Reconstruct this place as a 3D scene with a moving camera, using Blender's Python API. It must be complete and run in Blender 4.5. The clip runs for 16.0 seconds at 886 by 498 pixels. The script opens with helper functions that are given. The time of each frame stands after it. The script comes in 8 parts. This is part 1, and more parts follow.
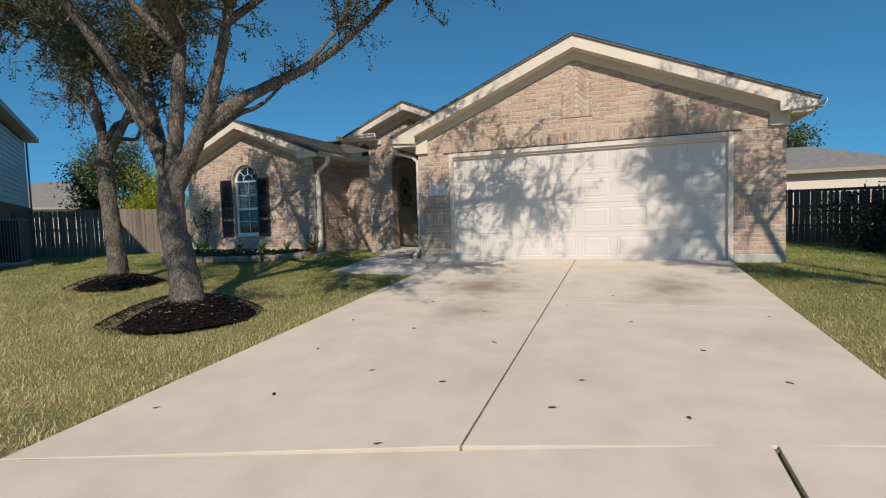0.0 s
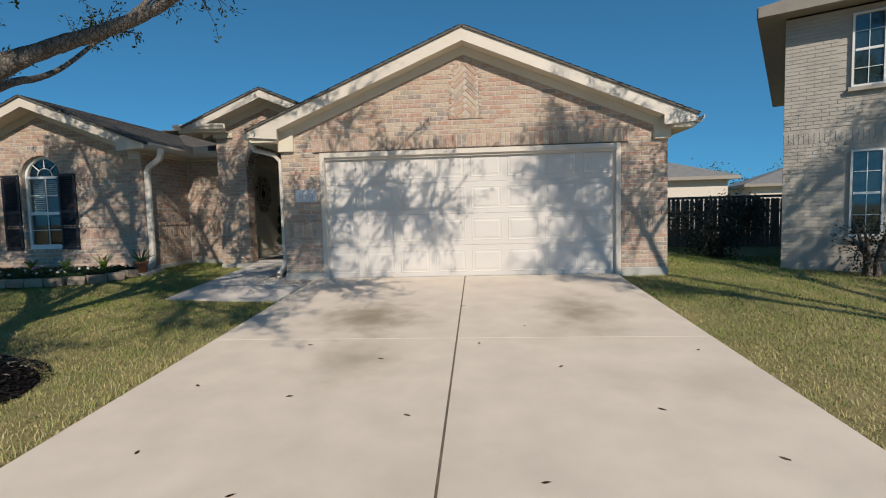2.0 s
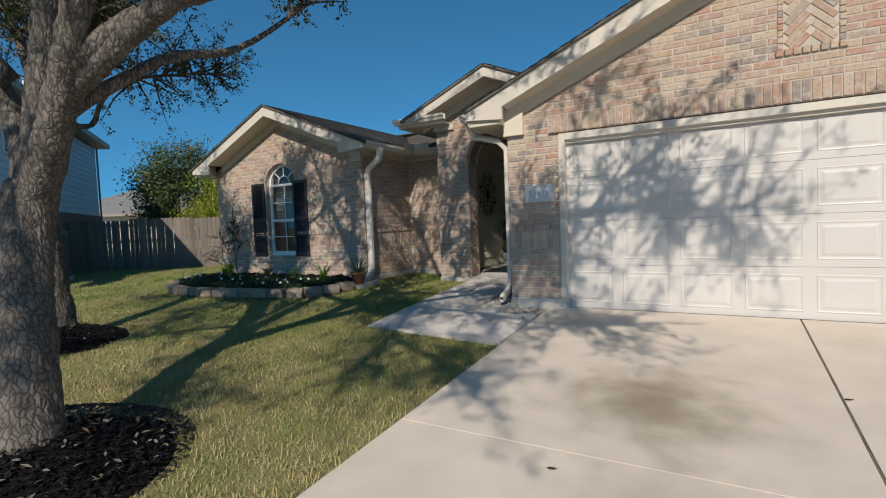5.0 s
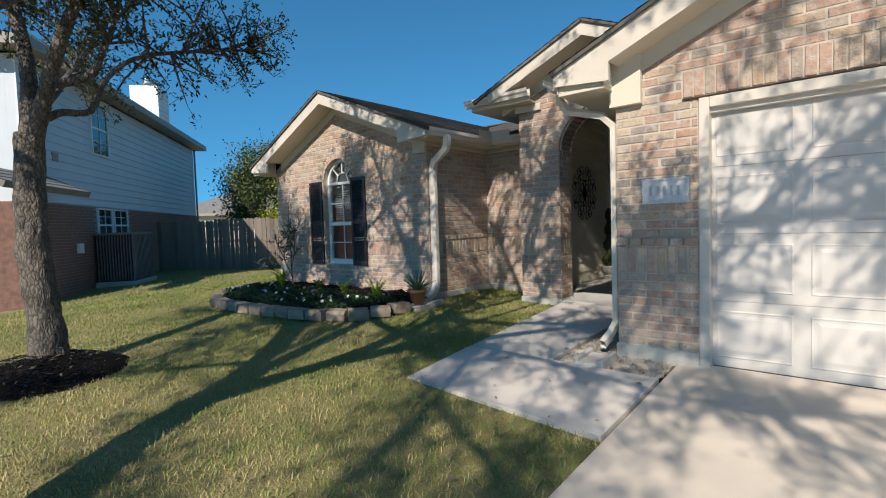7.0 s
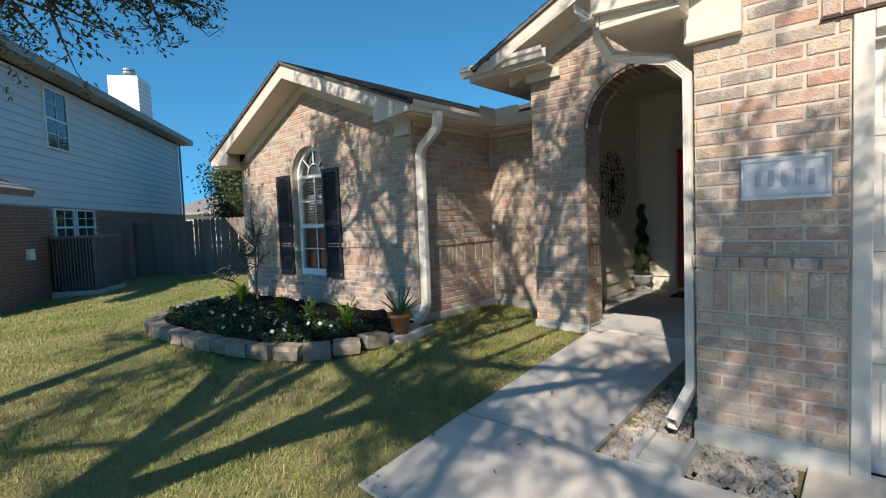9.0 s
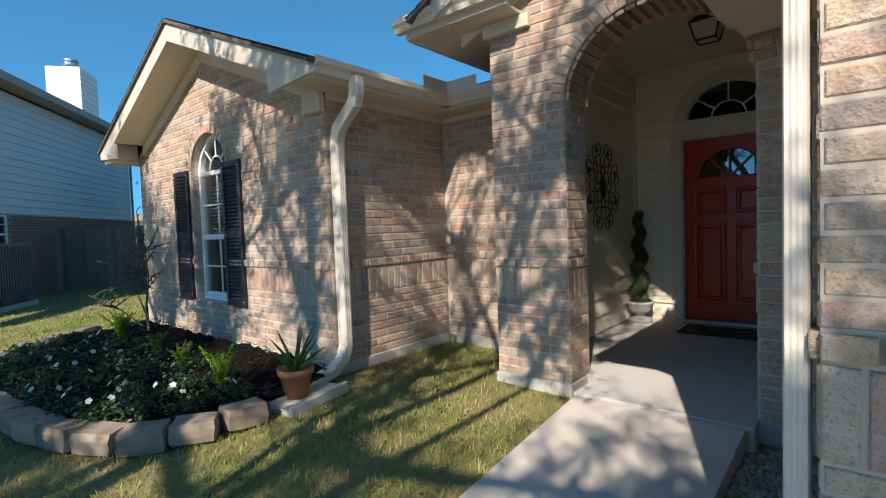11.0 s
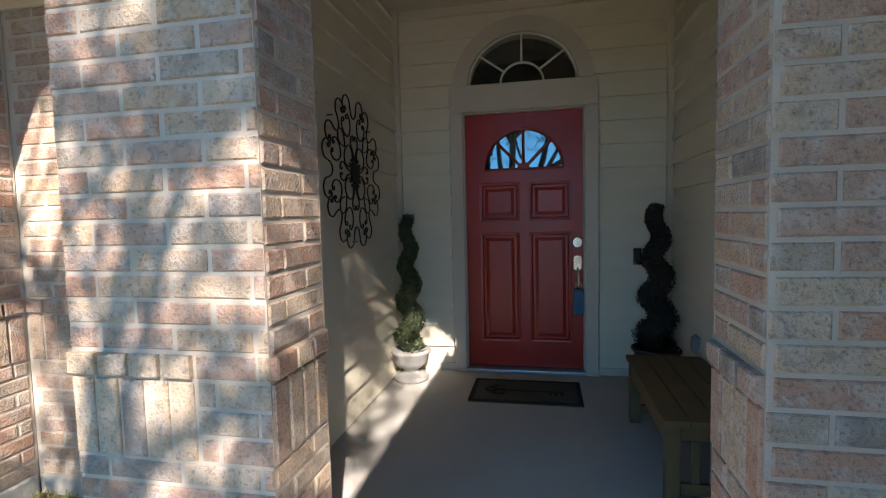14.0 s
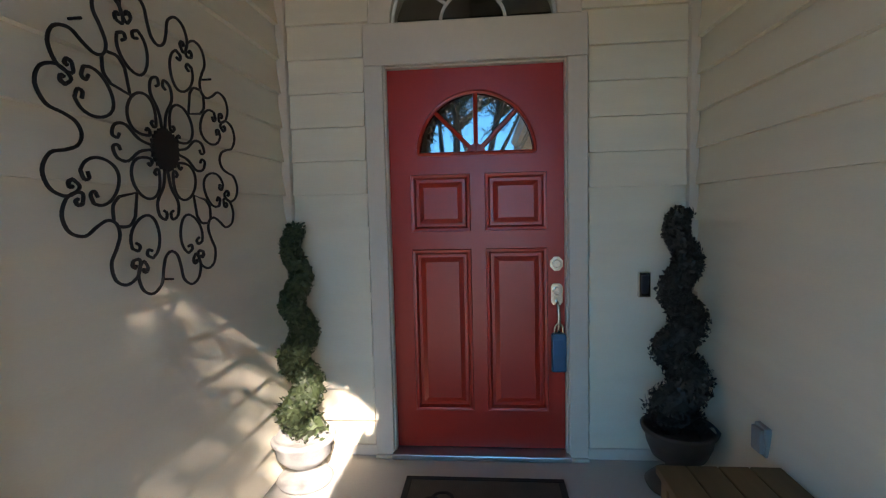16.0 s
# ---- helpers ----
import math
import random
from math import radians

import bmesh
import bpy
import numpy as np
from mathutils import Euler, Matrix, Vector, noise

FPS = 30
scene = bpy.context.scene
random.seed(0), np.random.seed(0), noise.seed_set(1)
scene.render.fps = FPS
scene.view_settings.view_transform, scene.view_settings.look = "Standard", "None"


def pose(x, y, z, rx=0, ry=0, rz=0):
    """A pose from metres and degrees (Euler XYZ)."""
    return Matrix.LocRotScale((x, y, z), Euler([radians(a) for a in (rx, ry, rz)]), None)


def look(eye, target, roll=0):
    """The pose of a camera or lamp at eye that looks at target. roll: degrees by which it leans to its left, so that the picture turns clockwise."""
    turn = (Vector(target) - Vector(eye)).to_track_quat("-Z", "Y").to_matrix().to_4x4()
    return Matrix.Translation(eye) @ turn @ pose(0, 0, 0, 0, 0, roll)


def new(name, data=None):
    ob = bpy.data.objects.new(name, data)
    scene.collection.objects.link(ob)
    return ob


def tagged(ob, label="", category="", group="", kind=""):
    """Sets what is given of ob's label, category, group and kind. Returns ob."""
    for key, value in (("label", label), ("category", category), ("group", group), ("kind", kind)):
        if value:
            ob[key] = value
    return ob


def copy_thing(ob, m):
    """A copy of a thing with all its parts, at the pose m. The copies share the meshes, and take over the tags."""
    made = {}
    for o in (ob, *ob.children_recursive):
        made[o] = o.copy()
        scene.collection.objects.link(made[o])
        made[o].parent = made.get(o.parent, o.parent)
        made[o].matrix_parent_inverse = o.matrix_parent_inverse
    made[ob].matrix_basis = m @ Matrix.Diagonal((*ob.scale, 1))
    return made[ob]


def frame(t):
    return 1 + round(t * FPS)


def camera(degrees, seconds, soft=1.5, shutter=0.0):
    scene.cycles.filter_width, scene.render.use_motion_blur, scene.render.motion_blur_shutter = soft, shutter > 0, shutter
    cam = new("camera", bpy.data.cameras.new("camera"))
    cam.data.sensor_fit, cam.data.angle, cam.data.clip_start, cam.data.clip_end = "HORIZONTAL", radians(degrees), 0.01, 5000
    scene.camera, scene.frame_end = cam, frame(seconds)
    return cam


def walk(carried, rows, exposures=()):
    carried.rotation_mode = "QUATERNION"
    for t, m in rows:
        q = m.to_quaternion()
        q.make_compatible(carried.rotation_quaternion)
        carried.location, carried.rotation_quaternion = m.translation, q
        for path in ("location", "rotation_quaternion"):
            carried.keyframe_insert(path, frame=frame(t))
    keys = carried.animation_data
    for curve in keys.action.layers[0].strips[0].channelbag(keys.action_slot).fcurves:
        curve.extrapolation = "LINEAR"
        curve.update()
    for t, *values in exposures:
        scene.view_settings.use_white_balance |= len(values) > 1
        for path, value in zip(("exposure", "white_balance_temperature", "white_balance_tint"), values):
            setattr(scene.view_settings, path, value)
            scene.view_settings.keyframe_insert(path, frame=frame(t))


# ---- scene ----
cam = camera(84.0, 16.0, soft=1.1)
PATH = [
    (0, (0.548, -0.305, 1.82), (-0.146, 1.567, 1.699), -1.8),
    (0.5, (0.415, -0.084, 1.863), (-0.019, 1.863, 1.726), -1.7),
    (1, (0.266, 0.207, 1.936), (0.047, 2.19, 1.795), -1.5),
    (1.5, (0.097, 0.478, 1.981), (-0.053, 2.467, 1.835), -1.5),
    (2, (-0.08, 0.822, 2.039), (-0.227, 2.811, 1.897), -1.5),
    (2.5, (-0.182, 1.234, 2.049), (-0.336, 3.223, 1.906), -1.6),
    (3, (-0.347, 1.69, 2.029), (-0.631, 3.665, 1.891), -1.7),
    (3.5, (-0.52, 2.063, 2.055), (-0.983, 4.005, 1.924), -1.9),
    (4, (-0.649, 2.418, 2.072), (-1.31, 4.301, 1.952), -2.0),
    (4.5, (-0.803, 2.773, 2.094), (-1.661, 4.576, 1.978), -2.1),
    (5, (-0.981, 3.102, 2.097), (-1.979, 4.832, 1.988), -2.2),
    (5.2, (-1.037, 3.245, 2.091), (-2.069, 4.955, 1.983), -2.2),
    (7.5, (-1.989, 5.131, 2.215), (-3.317, 6.623, 2.112), -1.9),
    (8, (-2.243, 5.444, 2.224), (-3.571, 6.935, 2.115), -2.0),
    (8.5, (-2.472, 5.804, 2.226), (-3.8, 7.296, 2.123), -1.9),
    (8.7, (-2.551, 5.933, 2.259), (-3.879, 7.424, 2.141), -2.3),
    (10.8, (-3.30, 7.58, 2.285), (-4.622, 9.080, 2.190), -2.1),
    (11, (-3.366, 7.718, 2.285), (-4.653, 9.246, 2.195), -2.0),
    (11.5, (-3.471, 8.089, 2.295), (-4.663, 9.693, 2.218), -2.2),
    (12, (-3.624, 8.456, 2.381), (-4.658, 10.165, 2.268), -1.9),
    (12.5, (-3.896, 8.805, 2.384), (-4.701, 10.631, 2.255), -1.8),
    (13, (-4.077, 9.175, 2.358), (-4.753, 11.053, 2.228), -1.7),
    (13.5, (-4.215, 9.525, 2.371), (-4.754, 11.446, 2.238), -1.6),
    (14, (-4.271, 9.899, 2.381), (-4.674, 11.853, 2.241), -1.4),
    (14.5, (-4.3, 10.24, 2.383), (-4.657, 12.202, 2.238), -1.5),
    (15, (-4.333, 10.583, 2.409), (-4.639, 12.554, 2.262), -1.4),
    (15.5, (-4.373, 10.926, 2.409), (-4.591, 12.909, 2.264), -1.4),
    (16, (-4.375, 11.258, 2.426), (-4.555, 13.244, 2.273), -1.4),
]
walk(cam, [(t, look(eye, target, roll)) for t, eye, target, roll in PATH],
     exposures=[(0, 0.08, 6800, 12), (3, 0.0, 6550, 10), (5, 0.02, 6500, 10), (7.5, 0.55, 6550, 10), (8.7, 0.68, 6600, 10), (11, 0.85, 6750, 12),
                (12.5, 1.0, 6750, 13), (14, 1.97, 6700, 15), (15.5, 2.64, 6800, 18), (16, 2.98, 6850, 19)])

# ---- light ----
SUN_A, SUN_E = 0.38, 0.78          # sideways and downward travel per metre northward
sun_way = Vector((-SUN_A, 1.0, -SUN_E)).normalized()
elev = math.asin(-sun_way.z)
world = bpy.data.worlds.new("sky")
scene.world = world
world.use_nodes = True
wn = world.node_tree
sky = wn.nodes.new("ShaderNodeTexSky")
sky.sky_type = "NISHITA"
sky.sun_disc = False
sky.sun_elevation = elev
sky.sun_rotation = math.atan2(-sun_way.x, -sun_way.y)
sky.air_density, sky.dust_density, sky.ozone_density = 1.0, 0.0, 2.5
tc = wn.nodes.new("ShaderNodeTexCoord")
lift = wn.nodes.new("ShaderNodeVectorMath")
lift.inputs[1].default_value = (0, 0, 0.22)
wn.links.new(tc.outputs["Generated"], lift.inputs[0])
wn.links.new(lift.outputs[0], sky.inputs[0])
hue = wn.nodes.new("ShaderNodeMix")
hue.data_type, hue.blend_type = "RGBA", "MULTIPLY"
hue.inputs[0].default_value = 1.0
hue.inputs[7].default_value = (0.33, 0.86, 0.98, 1)
wn.links.new(sky.outputs[0], hue.inputs[6])
wn.links.new(hue.outputs[2], wn.nodes["Background"].inputs[0])
wn.nodes["Background"].inputs[1].default_value = 0.13
sun = new("sun", bpy.data.lights.new("sun", "SUN"))
sun.data.energy, sun.data.angle, sun.data.color = 4.3, radians(0.53), (1.0, 0.92, 0.82)
sun.rotation_mode = "QUATERNION"
sun.rotation_quaternion = sun_way.to_track_quat("-Z", "Y")

# ---- materials ----
def material(name, colour, rough=0.7, metal=0.0, vary=0.15, scale=6.0, fine=60.0, bump=0.2, depth=0.004, tint=None, spec=0.5, stretch=(1, 1, 1), random=0.0):
    """A surface with variation at two scales, laid in world metres."""
    m = bpy.data.materials.new(name)
    m.use_nodes = True
    t = m.node_tree
    b = t.nodes["Principled BSDF"]
    b.inputs["Roughness"].default_value = rough
    b.inputs["Metallic"].default_value = metal
    b.inputs["Specular IOR Level"].default_value = spec
    geo = t.nodes.new("ShaderNodeNewGeometry")
    mp = t.nodes.new("ShaderNodeMapping")
    mp.inputs["Scale"].default_value = stretch
    t.links.new(geo.outputs["Position"], mp.inputs[0])
    big = t.nodes.new("ShaderNodeTexNoise")
    big.inputs["Scale"].default_value = scale
    big.inputs["Detail"].default_value = 4
    small = t.nodes.new("ShaderNodeTexNoise")
    small.inputs["Scale"].default_value = fine
    small.inputs["Detail"].default_value = 3
    for n in (big, small):
        t.links.new(mp.outputs[0], n.inputs["Vector"])
    mix = t.nodes.new("ShaderNodeMix")
    mix.data_type = "RGBA"
    c = Vector(colour)
    d = Vector(tint) if tint else c * (1 - 2 * vary)
    mix.inputs[6].default_value = (*(c * (1 + vary * 0.6)), 1)
    mix.inputs[7].default_value = (*d, 1)
    add = t.nodes.new("ShaderNodeMath")
    add.operation = "MULTIPLY_ADD"
    add.inputs[1].default_value = 0.45
    t.links.new(small.outputs[0], add.inputs[0])
    off = t.nodes.new("ShaderNodeMath")
    off.operation = "MULTIPLY_ADD"
    off.inputs[1].default_value, off.inputs[2].default_value = 1.6, -0.5
    t.links.new(big.outputs[0], off.inputs[0])
    t.links.new(off.outputs[0], add.inputs[2])
    if random:
        oi = t.nodes.new("ShaderNodeObjectInfo")
        rr = t.nodes.new("ShaderNodeMath")
        rr.operation = "MULTIPLY_ADD"
        rr.inputs[1].default_value = random
        t.links.new(oi.outputs["Random"], rr.inputs[0])
        t.links.new(add.outputs[0], rr.inputs[2])
        add = rr
    sub = t.nodes.new("ShaderNodeMath")
    sub.operation, sub.use_clamp = "SUBTRACT", True
    sub.inputs[1].default_value = 0.22 + random * 0.5
    t.links.new(add.outputs[0], sub.inputs[0])
    t.links.new(sub.outputs[0], mix.inputs[0])
    t.links.new(mix.outputs[2], b.inputs["Base Color"])
    if bump:
        bp = t.nodes.new("ShaderNodeBump")
        bp.inputs["Strength"].default_value = bump
        bp.inputs["Distance"].default_value = depth
        t.links.new(small.outputs[0], bp.inputs["Height"])
        t.links.new(bp.outputs[0], b.inputs["Normal"])
    return m


M_MORTAR = material("mortar", (0.50, 0.435, 0.36), 0.9, vary=0.12, fine=150, bump=0.4)
M_TRIM = material("cream_trim_paint", (0.62, 0.555, 0.465), 0.55, vary=0.06, scale=2, fine=40, bump=0.08)
M_SOFFIT = material("cream_soffit_paint", (0.62, 0.555, 0.44), 0.65, vary=0.06, scale=2, bump=0.08)
M_GUTTER = material("cream_gutter_metal", (0.64, 0.585, 0.50), 0.4, vary=0.07, scale=3, bump=0.05)
M_GDOOR = material("white_garage_door_paint", (0.60, 0.555, 0.50), 0.45, vary=0.05, scale=1.5, fine=90, bump=0.06)
M_CONC = material("pale_driveway_concrete", (0.62, 0.53, 0.43), 0.85, vary=0.09, scale=2.6, fine=140, bump=0.35, depth=0.003)
M_WALK = material("walk_concrete", (0.58, 0.52, 0.455), 0.85, vary=0.15, scale=1.6, fine=90, bump=0.3)
M_PORCH = material("porch_concrete", (0.50, 0.48, 0.44), 0.8, vary=0.08, scale=1.5, fine=70, bump=0.2)
M_FOUND = material("foundation_concrete", (0.45, 0.43, 0.38), 0.9, vary=0.15, scale=3, fine=60, bump=0.4)
M_SHINGLE = material("grey_brown_shingles", (0.13, 0.115, 0.10), 0.95, vary=0.3, scale=5, fine=120, bump=0.6, random=0.5)
M_SIDING = material("cream_lap_siding", (0.74, 0.68, 0.54), 0.6, vary=0.05, scale=2, fine=50, bump=0.12, stretch=(1, 1, 5))
M_RED = material("red_door_paint", (0.40, 0.022, 0.010), 0.32, vary=0.10, scale=2, fine=60, bump=0.05)
M_SHUT = material("black_shutter_vinyl", (0.016, 0.017, 0.022), 0.5, vary=0.2, bump=0.05)
M_WHITE = material("white_window_vinyl", (0.78, 0.78, 0.74), 0.4, vary=0.04, bump=0.0)
# near-black: the darkness of unlit insides is put into this colour
M_UNLIT = material("unlit_inside_black", (0.02, 0.02, 0.022), 0.9, bump=0.0)
M_SOIL = material("dark_mulch_soil", (0.009, 0.0075, 0.007), 0.95, vary=0.3, scale=15, fine=70, bump=0.9, depth=0.02, spec=0.08)
M_LAWN = material("lawn_soil_and_thatch", (0.24, 0.19, 0.08), 0.95, vary=0.3, scale=1.2, fine=80, bump=0.8, depth=0.02, tint=(0.09, 0.11, 0.03))
M_BARK = material("live_oak_bark", (0.165, 0.14, 0.115), 0.95, vary=0.3, scale=9, fine=60, bump=0.8, depth=0.012, stretch=(1, 1, 0.4))
M_FENCE = material("weathered_fence_wood", (0.20, 0.165, 0.135), 0.9, vary=0.25, scale=3, fine=60, bump=0.4, stretch=(1, 1, 0.12), random=0.6)
M_FENCED = material("dark_fence_wood", (0.15, 0.125, 0.105), 0.9, vary=0.25, scale=3, fine=60, bump=0.4, stretch=(1, 1, 0.12), random=0.6)
M_NSIDE = material("pale_blue_grey_siding", (0.55, 0.58, 0.60), 0.6, vary=0.04, scale=2, bump=0.1)
M_NBRICK = material("neighbour_red_brick", (0.21, 0.115, 0.085), 0.9, vary=0.25, scale=8, fine=40, bump=0.4, random=0.8)
M_NMORTAR = material("neighbour_mortar", (0.30, 0.255, 0.22), 0.9, vary=0.12, fine=60)
M_TBRICK = material("neighbour_tan_brick", (0.44, 0.40, 0.34), 0.9, vary=0.15, scale=3, fine=40, bump=0.4, random=0.5)
M_ROAD = material("street_asphalt", (0.06, 0.06, 0.06), 0.9, vary=0.2, scale=2, fine=80, bump=0.5)
M_IRON = material("black_wrought_iron", (0.012, 0.010, 0.009), 0.55, 0.3, vary=0.2, bump=0.1)
M_WOOD = material("aged_bench_wood", (0.14, 0.085, 0.035), 0.6, vary=0.25, scale=4, fine=50, bump=0.3, stretch=(1, 0.15, 1))


def glass_material(name, tint=(0.8, 0.85, 0.85), through=0.35):
    m = bpy.data.materials.new(name)
    m.use_nodes = True
    t = m.node_tree
    b = t.nodes["Principled BSDF"]
    b.inputs["Base Color"].default_value = (*tint, 1)
    b.inputs["Roughness"].default_value = 0.02
    b.inputs["Transmission Weight"].default_value = 1.0
    b.inputs["IOR"].default_value = 1.5
    return m


M_GLASS = glass_material("window_glass")
M_JOINT = material("dirt_in_joint", (0.15, 0.115, 0.08), 0.95, vary=0.3, scale=8, fine=90, bump=0.6, tint=(0.05, 0.04, 0.03))


def stain(m, spots):
    """Old oil stains on the concrete, with ragged edges. spots: x, y, radius along x and y, strength."""
    t = m.node_tree
    b = t.nodes["Principled BSDF"]
    src = b.inputs["Base Color"].links[0].from_socket
    geo = t.nodes.new("ShaderNodeNewGeometry")
    ns = t.nodes.new("ShaderNodeTexNoise")
    ns.inputs["Scale"].default_value, ns.inputs["Detail"].default_value = 3.5, 5
    t.links.new(geo.outputs["Position"], ns.inputs["Vector"])
    for x, y, rx, ry, s in spots:
        sub = t.nodes.new("ShaderNodeVectorMath")
        sub.operation = "SUBTRACT"
        sub.inputs[1].default_value = (x, y, 0)
        t.links.new(geo.outputs["Position"], sub.inputs[0])
        sc = t.nodes.new("ShaderNodeVectorMath")
        sc.operation = "MULTIPLY"
        sc.inputs[1].default_value = (1 / rx, 1 / ry, 0)
        t.links.new(sub.outputs[0], sc.inputs[0])
        ln = t.nodes.new("ShaderNodeVectorMath")
        ln.operation = "LENGTH"
        t.links.new(sc.outputs[0], ln.inputs[0])
        ad = t.nodes.new("ShaderNodeMath")
        ad.operation = "MULTIPLY_ADD"
        ad.inputs[1].default_value = 1.3
        t.links.new(ns.outputs[0], ad.inputs[0])
        t.links.new(ln.outputs["Value"], ad.inputs[2])
        mr = t.nodes.new("ShaderNodeMapRange")
        mr.interpolation_type = "SMOOTHSTEP"
        mr.inputs[1].default_value, mr.inputs[2].default_value = 1.75, 0.55
        mr.inputs[3].default_value, mr.inputs[4].default_value = 0.0, s
        t.links.new(ad.outputs[0], mr.inputs[0])
        mx = t.nodes.new("ShaderNodeMix")
        mx.data_type = "RGBA"
        mx.inputs[7].default_value = (0.17, 0.125, 0.065, 1)
        t.links.new(mr.outputs[0], mx.inputs[0])
        t.links.new(src, mx.inputs[6])
        src = mx.outputs[2]
    t.links.new(src, b.inputs["Base Color"])


stain(M_CONC, [(-1.45, 6.65, 0.85, 0.85, 0.78), (1.15, 6.9, 0.60, 1.0, 0.62), (-1.25, 5.2, 0.6, 0.75, 0.42), (1.0, 6.1, 0.7, 0.5, 0.25), (1.7, 4.6, 0.9, 0.5, 0.18), (-0.6, 3.4, 1.2, 0.7, 0.08)])


def furrows(m):
    """Dark cracks between bark plates, drawn out along the limb."""
    t = m.node_tree
    b = t.nodes["Principled BSDF"]
    src = b.inputs["Base Color"].links[0].from_socket
    geo = t.nodes.new("ShaderNodeNewGeometry")
    mp = t.nodes.new("ShaderNodeMapping")
    mp.inputs["Scale"].default_value = (1, 1, 0.32)
    ns = t.nodes.new("ShaderNodeTexNoise")
    ns.inputs["Scale"].default_value = 14
    wob = t.nodes.new("ShaderNodeVectorMath")
    wob.operation = "MULTIPLY_ADD"
    wob.inputs[1].default_value = (0.06, 0.06, 0.06)
    t.links.new(geo.outputs["Position"], ns.inputs["Vector"])
    t.links.new(ns.outputs["Color"], wob.inputs[0])
    t.links.new(geo.outputs["Position"], wob.inputs[2])
    t.links.new(wob.outputs[0], mp.inputs[0])
    vo = t.nodes.new("ShaderNodeTexVoronoi")
    vo.feature = "DISTANCE_TO_EDGE"
    vo.inputs["Scale"].default_value = 30
    t.links.new(mp.outputs[0], vo.inputs["Vector"])
    mr = t.nodes.new("ShaderNodeMapRange")
    mr.inputs[1].default_value, mr.inputs[2].default_value = 0.0, 0.16
    mr.inputs[3].default_value, mr.inputs[4].default_value = 0.85, 0.0
    t.links.new(vo.outputs["Distance"], mr.inputs[0])
    mx = t.nodes.new("ShaderNodeMix")
    mx.data_type = "RGBA"
    mx.inputs[7].default_value = (0.035, 0.028, 0.022, 1)
    t.links.new(mr.outputs[0], mx.inputs[0])
    t.links.new(src, mx.inputs[6])
    t.links.new(mx.outputs[2], b.inputs["Base Color"])
    old = b.inputs["Normal"].links[0].from_node
    bp = t.nodes.new("ShaderNodeBump")
    bp.inputs["Strength"].default_value, bp.inputs["Distance"].default_value = 1.0, 0.02
    t.links.new(vo.outputs["Distance"], bp.inputs["Height"])
    t.links.new(old.outputs[0], bp.inputs["Normal"])
    t.links.new(bp.outputs[0], b.inputs["Normal"])


furrows(M_BARK)


# ---- building tools ----
def part(name, bm, material, parent=None, label="", smooth=False):
    """Link a bmesh as one mesh object, under a thing or a part if one is given."""
    me = bpy.data.meshes.new(name)
    if smooth:
        for f in bm.faces:
            f.smooth = True
    bm.normal_update()
    bm.to_mesh(me)
    bm.free()
    me.materials.append(material)
    ob = new(name, me)
    if parent:
        ob.parent = parent
    if label:
        ob["label"] = label
    return ob


def thing(name, label, category, group="", kind="", at=(0, 0, 0)):
    ob = new(name)
    ob.location = at
    bpy.context.view_layer.update()
    return tagged(ob, label, category, group, kind)


def box(bm, x0, x1, y0, y1, z0, z1, bevel=0.0, m=None):
    """Add an upright box, its edges rounded by bevel, turned by the matrix m."""
    r = bmesh.ops.create_cube(bm, size=1.0, matrix=Matrix.LocRotScale(((x0 + x1) / 2, (y0 + y1) / 2, (z0 + z1) / 2), None, (x1 - x0, y1 - y0, z1 - z0)))
    vs = r["verts"]
    if m is not None:
        bmesh.ops.transform(bm, matrix=m, verts=vs)
    if bevel:
        es = list({e for v in vs for e in v.link_edges})
        bmesh.ops.bevel(bm, geom=es, offset=bevel, segments=2 if bevel > 0.004 else 1, affect="EDGES", profile=0.6)
    return bm


def one_box(name, x0, x1, y0, y1, z0, z1, material, parent=None, bevel=0.004, label="", m=None):
    return part(name, box(bmesh.new(), x0, x1, y0, y1, z0, z1, bevel, m), material, parent, label)


def slab(bm, loop, holes, depth, m):
    """Extrude a plan polygon (x, z) with holes along +y by depth, then turn by m."""
    from mathutils.geometry import tessellate_polygon
    loops = [loop, *holes]
    flat = [Vector((p[0], 0, p[1])) for lp in loops for p in lp]
    tris = tessellate_polygon([[Vector((p[0], p[1], 0)) for p in lp] for lp in loops])
    a = [bm.verts.new(m @ v) for v in flat]
    b = [bm.verts.new(m @ (v + Vector((0, depth, 0)))) for v in flat]
    for i, j, k in tris:
        if (flat[j] - flat[i]).cross(flat[k] - flat[i]).length < 1e-9:
            continue
        bm.faces.new((a[i], a[j], a[k]))
        bm.faces.new((b[k], b[j], b[i]))
    s = 0
    for lp in loops:
        n = len(lp)
        for i in range(n):
            p, q = s + i, s + (i + 1) % n
            bm.faces.new((a[p], a[q], b[q], b[p]))
        s += n
    bmesh.ops.recalc_face_normals(bm, faces=bm.faces)
    return bm


